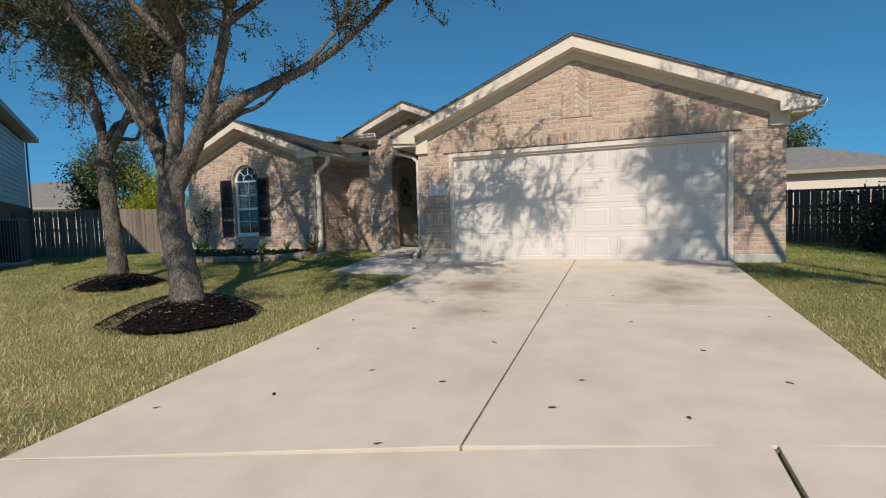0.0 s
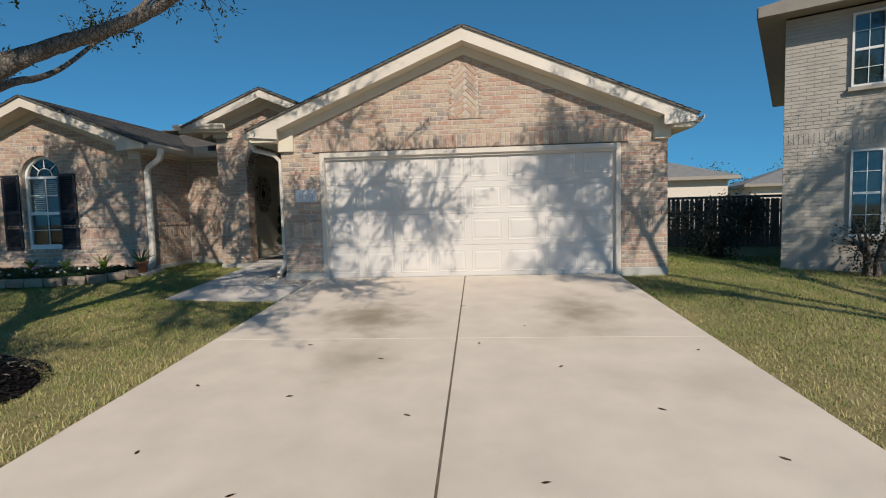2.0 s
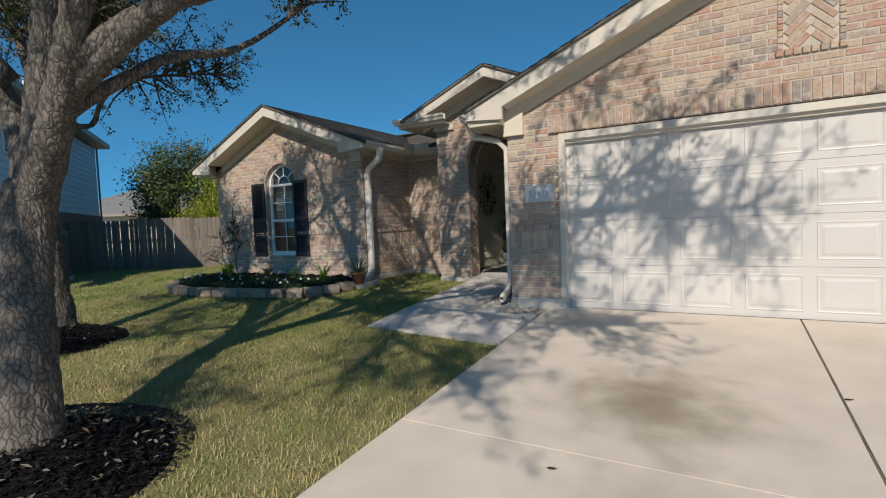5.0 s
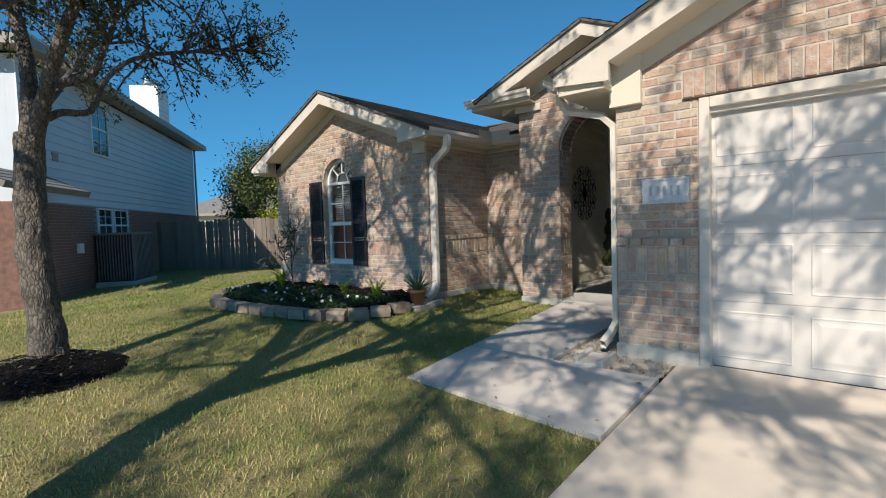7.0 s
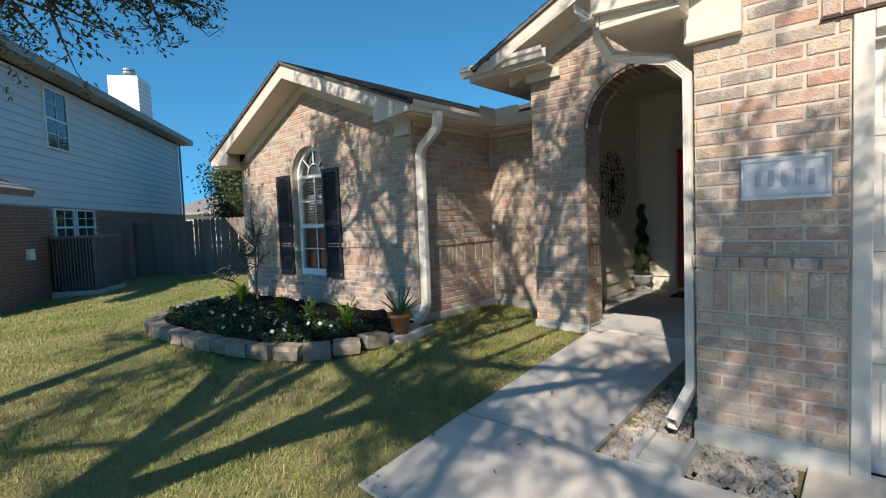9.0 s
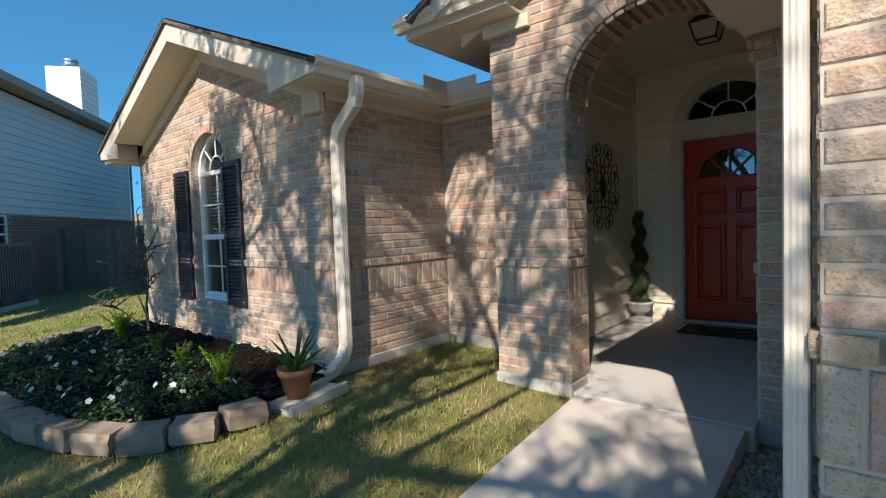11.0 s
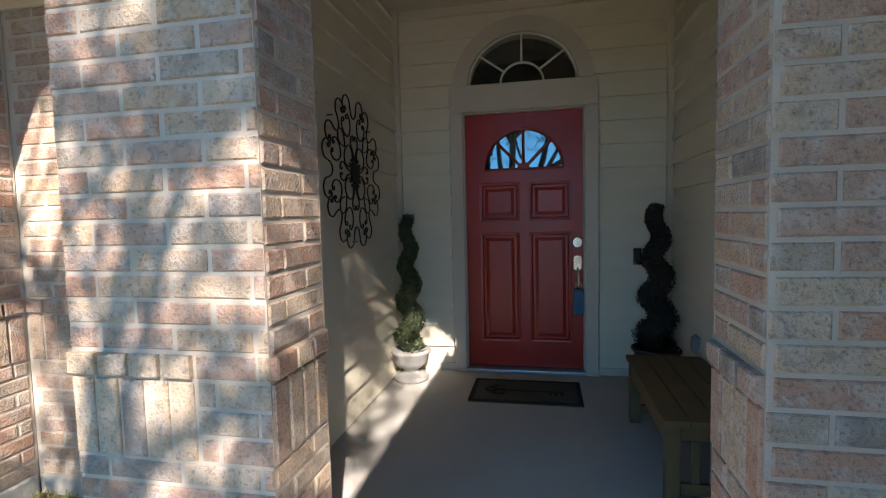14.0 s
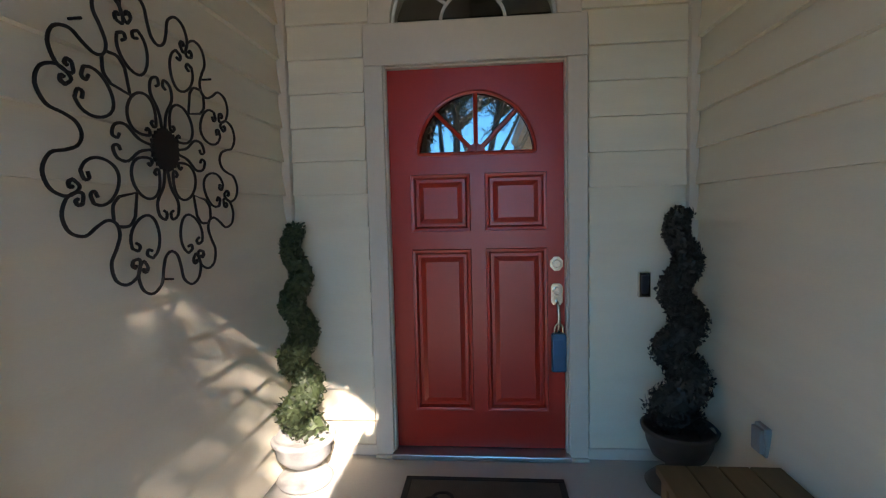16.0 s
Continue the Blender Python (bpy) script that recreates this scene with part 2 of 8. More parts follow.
def tube(bm, pts, radii, sides=8, cap=True):
    """A round limb through the points."""
    pts = [Vector(p) for p in pts]
    rings = []
    ref = Vector((0.31, 0.87, 0.38))
    for i, p in enumerate(pts):
        way = (pts[min(i + 1, len(pts) - 1)] - pts[max(i - 1, 0)]).normalized()
        u = way.cross(ref if abs(way.dot(ref)) < 0.95 else Vector((1, 0, 0))).normalized()
        v = way.cross(u)
        r = float(radii[i] if hasattr(radii, "__len__") else radii)
        rings.append([bm.verts.new(p + r * (math.cos(a) * u + math.sin(a) * v)) for a in (math.tau * k / sides for k in range(sides))])
    for a, b in zip(rings, rings[1:]):
        for k in range(sides):
            bm.faces.new((a[k], a[(k + 1) % sides], b[(k + 1) % sides], b[k]))
    if cap:
        bm.faces.new(rings[0][::-1])
        bm.faces.new(rings[-1])
    return bm


def turned(bm, profile, at, sides=24):
    """A turned body from (radius, height) pairs."""
    rings = [[bm.verts.new((at[0] + r * math.cos(math.tau * k / sides), at[1] + r * math.sin(math.tau * k / sides), at[2] + h)) for k in range(sides)] for r, h in profile]
    for a, b in zip(rings, rings[1:]):
        for k in range(sides):
            bm.faces.new((a[k], a[(k + 1) % sides], b[(k + 1) % sides], b[k]))
    bm.faces.new(rings[0][::-1])
    bm.faces.new(rings[-1])
    return bm


def smooth_step(v):
    v = min(1.0, max(0.0, v))
    return v * v * (3 - 2 * v)


def ground_z(x, y):
    """Height of the yard: it climbs from the street to the house and falls off to the sides."""
    z = 0.764 + 0.0625 * (min(max(y, -2.5), 9.3) - 5.8) + 0.1 * smooth_step((-x - 3) / 5)
    return z - 0.25 * smooth_step((x - 3) / 4) - 0.25 * smooth_step((-x - 11) / 5)


def up_slope(x0, x1, y0, y1, base, rise=0.0625, y_ref=5.8):
    return base + rise * (y0 - y_ref), base + rise * (y1 - y_ref)


# ---- ground ----
def build_ground():
    xs = np.concatenate([[-900, -300, -120, -60, -40], np.arange(-30, 20.01, 0.5), [30, 60, 120, 300, 900]])
    ys = np.concatenate([[-900, -300, -120, -60, -30], np.arange(-12, 30.01, 0.5), [45, 80, 150, 300, 900]])
    bm = bmesh.new()
    grid = [[bm.verts.new((x, y, ground_z(x, y) - 0.03)) for x in xs] for y in ys]
    for a, b in zip(grid, grid[1:]):
        for i in range(len(a) - 1):
            bm.faces.new((a[i], a[i + 1], b[i + 1], b[i]))
    return tagged(part("ground", bm, M_LAWN, smooth=True), "yellow-green lawn over the whole yard", "lawn", kind="structure")


build_ground()


def paving(name, loop, thick, material, parent, lift=0.0, z=None, bevel=0.003, top_y=9.2):
    """A cast slab whose top follows the yard's slope, or lies level at z."""
    bm = bmesh.new()
    rise = lambda y: 0.764 + 0.0625 * (min(max(y, -2.5), top_y) - 5.8)
    top = [bm.verts.new((x, y, (rise(y) if z is None else z) + lift)) for x, y in loop]
    bot = [bm.verts.new((v.co.x, v.co.y, v.co.z - thick)) for v in top]
    up = bm.faces.new(top)
    bm.faces.new(bot[::-1])
    n = len(top)
    for i in range(n):
        bm.faces.new((top[i], bot[i], bot[(i + 1) % n], top[(i + 1) % n]))
    bmesh.ops.recalc_face_normals(bm, faces=bm.faces)
    bmesh.ops.bevel(bm, geom=list(up.edges), offset=bevel, segments=2, affect="EDGES", profile=0.5)
    return part(name, bm, material, parent)


def drive_z(y):
    return 0.764 + 0.0625 * (min(max(y, -2.5), 9.2) - 5.8)


def seam(x):
    """The skewed joint between the drive and the pavement."""
    return 2.24 + 0.29 * (x + 0.36) - 0.012 * (x + 0.36) ** 2


JX, JY = -0.33, 5.80
drive = thing("driveway", "pale concrete driveway with joints, oil stains and dry leaves", "driveway", kind="structure")
g = 0.008
for x0, x1 in ((-2.92, JX - g), (JX + g, 2.20)):
    paving("concrete_slab", [(x0, JY + 0.003), (x1, JY + 0.003), (x1, 9.17), (x0, 9.17)], 0.12, M_CONC, drive)
    paving("concrete_slab", [(x0, seam(x0) + 0.003), (x1, seam(x1) + 0.003), (x1, JY - 0.003), (x0, JY - 0.003)], 0.12, M_CONC, drive)
for lp in ([(JX - g, 2.3), (JX + g, 2.3), (JX + g, 9.15), (JX - g, 9.15)], [(-2.9, JY - 0.003), (2.2, JY - 0.003), (2.2, JY + 0.003), (-2.9, JY + 0.003)],
           [(-2.9, seam(-2.9) - g), (2.2, seam(2.2) - g), (2.2, seam(2.2) + g), (-2.9, seam(-2.9) + g)]):
    paving("joint_filler", lp, 0.05, M_JOINT, drive, lift=-0.006, bevel=0.001)
pave = thing("pavement", "pale concrete pavement and driveway apron", "pavement", kind="structure")
for x0, x1 in ((-9.0, -3.1), (-3.08, 1.27), (1.30, 5.5), (5.52, 9.5)):
    paving("concrete_slab", [(x0, seam(x0) - 1.35), (x1, seam(x1) - 1.35), (x1, seam(x1) - 0.003), (x0, seam(x0) - 0.003)], 0.12, M_CONC, pave, lift=0.002)
for x0, x1 in ((-4.4, -0.4), (-0.38, 4.2)):
    paving("concrete_slab", [(x0, -4.6), (x1, -4.6), (x1, seam(x1) - 1.37), (x0, seam(x0) - 1.37)], 0.12, M_CONC, pave, lift=0.001)
road = paving("road", [(-60, -24), (60, -24), (60, -4.7), (-60, -4.7)], 0.1, M_ROAD, None, lift=-0.02)
tagged(road, "grey asphalt street behind the driveway", "road", kind="structure")
walk_slab = thing("front_walk", "pale concrete front walk in two slabs", "path", kind="structure")
paving("concrete_slab", [(-4.72, 7.70), (-2.945, 7.56), (-2.945, 8.66), (-4.78, 8.66)], 0.12, M_WALK, walk_slab, lift=0.012)
paving("concrete_slab", [(-4.78, 8.68), (-3.86, 8.68), (-3.84, 10.86), (-4.86, 10.86)], 0.12, M_WALK, walk_slab, lift=0.008, top_y=11)
porch_floor = thing("porch_floor", "smooth grey concrete porch slab", "floor", kind="structure")
paving("concrete_slab", [(-4.88, 10.88), (-3.80, 10.88), (-3.80, 11.32), (-3.30, 11.32), (-3.30, 13.84), (-5.46, 13.84), (-5.46, 11.32), (-4.88, 11.32)], 0.25, M_PORCH, porch_floor, z=1.10)

# ---- house shell ----
GX0, GX1, GY = -3.435, 3.00, 9.12        # garage front
WX0, WX1, WY = -10.95, -6.78, 10.28     # bedroom wing front
NY = 11.84                              # back of the nook
PX0, AX0, AX1, PY = -5.62, -4.98, -3.81, 11.05   # arch wall
DX0, DX1, DZ0, DZ1 = -2.76, 2.25, 0.96, 3.12     # garage opening
ARCH_Z, ARCH_R, ARCH_H = 3.16, (AX1 - AX0) / 2, 0.55
FACE_Y = Matrix.Identity(4)             # walls that look to the street
def arc(cx, cz, rx, rz, a0, a1, n):
    return [(cx + rx * math.cos(radians(a0 + (a1 - a0) * i / n)), cz + rz * math.sin(radians(a0 + (a1 - a0) * i / n))) for i in range(n + 1)]


def wall(name, loop, holes, depth, m, label):
    ob = part(name, slab(bmesh.new(), loop, holes, depth, m), M_MORTAR)
    return tagged(ob, label, "wall", kind="structure")


BASE = 0.75
GAP = 0.0055     # mortar sits this far behind the brick faces
g_apex = (-0.27, 4.80)
wall_garage = wall("wall_garage_front", [(GX0 + GAP, BASE), (DX0, BASE), (DX0, DZ1), (DX1, DZ1), (DX1, BASE), (GX1, BASE), (GX1, 3.36), (-0.235, 4.80), (GX0 + GAP, 3.36)], [], 0.22,
                   pose(0, GY + GAP, 0), "mixed tan and rose brick garage gable wall")
wall_garage_west = wall("wall_garage_west", [(GY + 0.23, BASE), (PY + 0.2, BASE), (PY + 0.2, 3.6), (GY + 0.23, 3.6)], [], 0.2,
                        Matrix.Translation((GX0 + GAP, 0, 0)) @ Matrix(((0, 1, 0, 0), (1, 0, 0, 0), (0, 0, 1, 0), (0, 0, 0, 1))), "mixed brick side wall of the garage")
wall_east = wall("wall_garage_east", [(GY + 0.23, 0.5), (20, 0.5), (20, 3.5), (GY + 0.23, 3.5)], [], 0.2,
                 Matrix.Translation((GX1 - 0.2, 0, 0)) @ Matrix(((0, 1, 0, 0), (1, 0, 0, 0), (0, 0, 1, 0), (0, 0, 0, 1))), "brick side wall of the garage")
WIN = (-9.36, -8.52, 1.53, 3.00)        # bedroom window opening, below its arch
win_mid = (WIN[0] + WIN[1]) / 2
win_r = (WIN[1] - WIN[0]) / 2
win_loop = [(WIN[0] - GAP, WIN[2]), (WIN[1] + GAP, WIN[2])] + arc(win_mid, WIN[3], win_r + GAP, win_r + GAP, 0, 180, 16)
wall_wing = wall("wall_wing_front", [(WX0, BASE), (WX1 - GAP, BASE), (WX1 - GAP, 3.4), ((WX0 + WX1) / 2, 4.3), (WX0, 3.4)], [win_loop], 0.22, pose(0, WY + GAP, 0),
                 "mixed tan and rose brick gable wall of the bedroom wing")
wall_wing_side = wall("wall_wing_side", [(WY + 0.23, BASE), (NY, BASE), (NY, 3.52), (WY + 0.23, 3.52)], [], 0.2,
                      Matrix.Translation((WX1 - GAP - 0.2, 0, 0)) @ Matrix(((0, 1, 0, 0), (1, 0, 0, 0), (0, 0, 1, 0), (0, 0, 0, 1))), "shaded brick side wall of the wing")
wall_wing_west = wall("wall_wing_west", [(WY + 0.23, 0.6), (20, 0.6), (20, 3.4), (WY + 0.23, 3.4)], [], 0.2,
                      Matrix.Translation((WX0, 0, 0)) @ Matrix(((0, 1, 0, 0), (1, 0, 0, 0), (0, 0, 1, 0), (0, 0, 0, 1))), "brick outer wall of the wing")
wall_nook = wall("wall_nook", [(WX1 - 0.2, BASE), (PX0 + 0.3, BASE), (PX0 + 0.3, 3.55), (WX1 - 0.2, 3.55)], [], 0.2, pose(0, NY + GAP, 0), "mixed brick wall at the back of the nook")
arch_mid = (AX0 + AX1) / 2
arch_hole = [(AX0 - GAP, BASE), (AX0 - GAP, ARCH_Z)] + arc(arch_mid, ARCH_Z, ARCH_R + GAP, ARCH_H + GAP, 180, 0, 20)[1:-1] + [(AX1 + GAP, ARCH_Z), (AX1 + GAP, BASE)]
wall_arch = wall("wall_porch_arch", [(PX0 + GAP, BASE)] + arch_hole + [(GX0, BASE), (GX0, 4.05), (-4.45, 4.46), (PX0 + GAP, 4.02)], [], 0.35 - 2 * GAP, pose(0, PY + GAP, 0),
                 "mixed brick porch wall with an arched opening")
wall_pier = wall("wall_pier_side", [(PY + 0.352, BASE), (NY, BASE), (NY, 3.86), (PY + 0.352, 3.86)], [], 0.12,
                 Matrix.Translation((PX0 + GAP, 0, 0)) @ Matrix(((0, 1, 0, 0), (1, 0, 0, 0), (0, 0, 1, 0), (0, 0, 0, 1))), "brick side of the porch pier")

# porch room
PL, PR, PB, PC = -5.44, -3.345, 13.83, 4.02
wall_porch_left = tagged(part("wall_porch_left", box(bmesh.new(), PL - 0.15, PL - 0.02, PY + 0.386, PB + 0.2, 0.9, PC), M_SIDING), "cream siding wall of the porch", "wall", kind="structure")
wall_porch_right = tagged(part("wall_porch_right", box(bmesh.new(), PR + 0.02, PR + 0.15, PY + 0.386, PB + 0.2, 0.9, PC), M_SIDING), "cream siding wall of the porch", "wall", kind="structure")
FD0, FD1, FZ0, FZ1 = -4.885, -3.975, 1.135, 3.165    # front door leaf
fan_mid = (FD0 + FD1) / 2
FAN_R, FAN_Z = 0.425, 3.385
fan_hole = [(fan_mid - FAN_R, FAN_Z), (fan_mid + FAN_R, FAN_Z)] + arc(fan_mid, FAN_Z, FAN_R, FAN_R * 0.9, 0, 180, 20)[1:-1]
wall_door = part("wall_porch_door", slab(bmesh.new(), [(PL - 0.1, 0.9), (FD0 - 0.02, 0.9), (FD0 - 0.02, FZ1 + 0.02), (FD1 + 0.02, FZ1 + 0.02), (FD1 + 0.02, 0.9), (PR + 0.1, 0.9), (PR + 0.1, PC), (PL - 0.1, PC)],
                                         [fan_hole], 0.15, pose(0, PB + 0.02, 0)), M_SIDING)
tagged(wall_door, "cream siding wall around the front door", "wall", kind="structure")
ceil = part("ceiling", box(bmesh.new(), PX0, GX0 + 0.25, PY + 0.02, PB + 0.2, PC, PC + 0.08), M_SOFFIT)
tagged(ceil, "flat cream porch ceiling", "ceiling", kind="structure")
one = one_box("jamb_return", AX1 + 0.05, PR + 0.15, PY + 0.338, PY + 0.384, 0.9, PC, M_SIDING)
tagged(one, "cream inner return of the porch wall", "wall", kind="structure")
one = one_box("pier_return", PL - 0.14, AX0 - 0.05, PY + 0.338, PY + 0.384, 0.9, PC, M_SIDING)
tagged(one, "cream inner face of the porch pier", "wall", kind="structure")
# near-black walls paint in the unlit interior behind door, fanlight and window, and back walls close the house
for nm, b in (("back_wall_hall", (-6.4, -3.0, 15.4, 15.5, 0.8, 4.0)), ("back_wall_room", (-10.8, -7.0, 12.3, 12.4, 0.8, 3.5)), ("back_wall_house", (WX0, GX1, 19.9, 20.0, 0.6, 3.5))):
    tagged(one_box(nm, *b, M_UNLIT, bevel=0), "near-black inner wall that stands in for the unlit rooms", "wall", kind="structure")


# ---- roofs ----
def roof_plane(name, quad, thick, parent, course=0.14, material=None):
    """A pitched plane of lapped shingle courses. quad: eave a, eave b, ridge b, ridge a."""
    a, b, c, d = (Vector(p) for p in quad)
    n = (b - a).cross(d - a).normalized()
    if n.z < 0:
        n = -n
    bm = bmesh.new()
    lo = [bm.verts.new(p - n * thick) for p in (a, b, c, d)]
    hi = [bm.verts.new(p) for p in (a, b, c, d)]
    bm.faces.new(lo), bm.faces.new(hi)
    for i in range(4):
        bm.faces.new((lo[i], lo[(i + 1) % 4], hi[(i + 1) % 4], hi[i]))
    rows = int((d - a).length / course) if course else 0
    for i in range(rows):
        s, e = i / rows, min(1, (i + 1.15) / rows)
        p = [a.lerp(d, s) + n * 0.016, b.lerp(c, s) + n * 0.016, b.lerp(c, e) + n * 0.004, a.lerp(d, e) + n * 0.004]
        q = [a.lerp(d, s), b.lerp(c, s)]
        vs = [bm.verts.new(v) for v in p + q]
        bm.faces.new(vs[:4])
        bm.faces.new((vs[4], vs[5], vs[1], vs[0]))
    bmesh.ops.recalc_face_normals(bm, faces=bm.faces)
    return part(name, bm, material or M_SHINGLE, parent)


def gable_trim(parent, apex, left, right, y, board=0.2, thick=0.04, soffit=0.25, end=0.34):
    """Rake boards and sloped soffits of a gable; apex and eave tips are (x, z) of the top edge."""
    for tip in (left, right):
        d = Vector((apex[0] - tip[0], 0, apex[1] - tip[1]))
        s = 1 if tip is right else -1
        bm = bmesh.new()
        slope = (apex[1] - tip[1]) / (apex[0] - tip[0])
        inx = tip[0] - s * end
        loop = [(apex[0], apex[1]), (apex[0], apex[1] - board), (inx, tip[1] + slope * (inx - tip[0]) - board), (inx, tip[1] - board * 0.75), (tip[0], tip[1] - board * 0.55), (tip[0], tip[1])]
        part("rake_board", slab(bm, loop, [], thick, pose(0, y, 0)), M_TRIM, parent)
        bm = bmesh.new()
        loop = [(apex[0], apex[1] - board + 0.015), (apex[0], apex[1] - board + 0.0), (inx, tip[1] + slope * (inx - tip[0]) - board), (inx, tip[1] + slope * (inx - tip[0]) - board + 0.015)]
        part("soffit", slab(bm, loop, [], soffit, pose(0, y + thick, 0)), M_SOFFIT, parent)
        bm = bmesh.new()
        fz = 0.14
        loop = [(apex[0], apex[1] - board), (apex[0], apex[1] - board - fz), (inx, tip[1] + slope * (inx - tip[0]) - board - fz), (inx, tip[1] + slope * (inx - tip[0]) - board)]
        part("frieze_board", slab(bm, loop, [], 0.02, pose(0, y + thick + soffit - 0.02, 0)), M_SOFFIT, parent)


def gutter(name, a, b, out, parent, size=0.11):
    """An ogee gutter from a to b; out is the unit way outward."""
    a, b, out = Vector(a), Vector(b), Vector(out)
    prof = [(0, 0), (0, -size), (size * 0.55, -size), (size * 0.72, -size * 0.62), (size * 0.95, -size * 0.4), (size, -size * 0.04), (size, 0.0), (size * 0.9, 0.0), (size * 0.88, -size * 0.3), (size * 0.5, -size * 0.92), (0.006, -size * 0.92), (0.006, 0)]
    bm = bmesh.new()
    ra = [bm.verts.new(a + out * o + Vector((0, 0, h))) for o, h in prof]
    rb = [bm.verts.new(b + out * o + Vector((0, 0, h))) for o, h in prof]
    n = len(prof)
    for i in range(n):
        bm.faces.new((ra[i], ra[(i + 1) % n], rb[(i + 1) % n], rb[i]))
    bm.faces.new(ra[::-1]), bm.faces.new(rb)
    bmesh.ops.recalc_face_normals(bm, faces=bm.faces)
    return part(name, bm, M_GUTTER, parent)


roof_g = thing("roof_garage", "grey-brown shingle gable roof with cream rake boards", "roof", kind="structure")
RY = 8.84
GA, GL, GR = (-0.29, 4.99), (-3.88, 3.50), (3.34, 3.50)
roof_plane("shingles", ((GL[0] - 0.03, RY - 0.03, GL[1]), (GL[0] - 0.03, 10.98, GL[1]), (GA[0], 10.98, GA[1] + 0.03), (GA[0], RY - 0.03, GA[1] + 0.03)), 0.03, roof_g)
roof_plane("shingles", ((-3.10, 10.98, 3.83), (-3.10, 20, 3.83), (GA[0], 20, GA[1] + 0.03), (GA[0], 10.98, GA[1] + 0.03)), 0.03, roof_g)
roof_plane("shingles", ((GR[0] + 0.03, RY - 0.03, GR[1]), (GR[0] + 0.03, 20, GR[1]), (GA[0], 20, GA[1] + 0.03), (GA[0], RY - 0.03, GA[1] + 0.03)), 0.03, roof_g)
gable_trim(roof_g, (GA[0], GA[1]), (GL[0], GL[1]), (GR[0], GR[1]), RY, 0.21, 0.04, GY - RY - 0.04, 0.5)
for x0, x1 in ((GL[0] + 0.02, GX0 - 0.0), (GX1, GR[0] - 0.02)):
    one_box("eave_soffit", x0, x1, RY + 0.045, 11.0 if x0 < 0 else 20, 3.30, 3.33, M_SOFFIT, roof_g)
one_box("eave_end", GL[0] + 0.025, GX0 - 0.024, RY + 0.047, RY + 0.07, 3.331, 3.45, M_SOFFIT, roof_g)
one_box("eave_end", GX0 - 0.022, GX0 + 0.002, RY + 0.047, GY - 0.062, 3.331, 3.60, M_SOFFIT, roof_g)
one_box("eave_end", GX1 + 0.024, GR[0] - 0.025, RY + 0.047, RY + 0.07, 3.331, 3.45, M_SOFFIT, roof_g)
one_box("eave_end", GX1 - 0.002, GX1 + 0.022, RY + 0.047, GY - 0.062, 3.331, 3.60, M_SOFFIT, roof_g)
one_box("eave_return", GX0 - 0.03, GX0 + 0.24, GY - 0.06, GY - 0.002, 3.16, 3.575, M_SOFFIT, roof_g)
one_box("eave_return", GX1 - 0.24, GX1 + 0.03, GY - 0.06, GY - 0.002, 3.16, 3.575, M_SOFFIT, roof_g)
one_box("eave_fascia", GL[0], GL[0] + 0.02, RY + 0.045, 11.0, 3.32, 3.47, M_TRIM, roof_g)
one_box("eave_fascia", GR[0] - 0.02, GR[0], RY + 0.045, 20, 3.32, 3.47, M_TRIM, roof_g)
gutter("gutter", (GL[0], RY, 3.47), (GL[0], 11.0, 3.47), (-1, 0, 0), roof_g)
gutter("gutter", (GR[0], RY, 3.47), (GR[0], 20, 3.47), (1, 0, 0), roof_g)

roof_w = thing("roof_wing", "grey-brown shingle roof of the wing with cream rake boards", "roof", kind="structure")
WRY = 9.92
WA, WL, WR = (-8.90, 4.52), (-11.28, 3.46), (-6.46, 3.555)
roof_plane("shingles", ((WL[0] - 0.03, WRY - 0.03, WL[1]), (WL[0] - 0.03, 15.5, WL[1]), (WA[0], 15.5, WA[1] + 0.03), (WA[0], WRY - 0.03, WA[1] + 0.03)), 0.03, roof_w)
roof_plane("shingles", ((WR[0] + 0.03, WRY - 0.03, WR[1]), (WR[0] + 0.03, 15.5, WR[1]), (WA[0], 15.5, WA[1] + 0.03), (WA[0], WRY - 0.03, WA[1] + 0.03)), 0.03, roof_w)
gable_trim(roof_w, WA, WL, WR, WRY, 0.19, 0.04, WY - WRY - 0.04, 0.55)
for x0, x1 in ((WL[0] + 0.02, WX0), (WX1, WR[0] - 0.02)):
    one_box("eave_soffit", x0, x1, WRY + 0.045, 15 if x0 < -8 else NY, 3.30 if x0 < -8 else 3.44, 3.33 if x0 < -8 else 3.46, M_SOFFIT, roof_w)
one_box("eave_end", WL[0] + 0.025, WX0 - 0.024, WRY + 0.047, WRY + 0.07, 3.331, 3.44, M_SOFFIT, roof_w)
one_box("eave_end", WX0 - 0.022, WX0 + 0.002, WRY + 0.047, WY - 0.002, 3.331, 3.55, M_SOFFIT, roof_w)
one_box("eave_fascia", WL[0], WL[0] + 0.02, WRY + 0.045, 15, 3.31, 3.44, M_TRIM, roof_w)
one_box("eave_return", WX1 - 0.22, WX1 + 0.02, WY - 0.06, WY - 0.002, 3.28, 3.52, M_SOFFIT, roof_w)
one_box("eave_fascia", WR[0] - 0.02, WR[0], WRY + 0.045, NY - 0.30, 3.43, 3.55, M_TRIM, roof_w)
one_box("frieze_board", WX1 + 0.001, WX1 + 0.02, WY + 0.02, NY, 3.385, 3.44, M_SOFFIT, roof_w)
gutter("gutter", (WR[0], WRY, 3.56), (WR[0], NY - 0.33, 3.56), (1, 0, 0), roof_w)

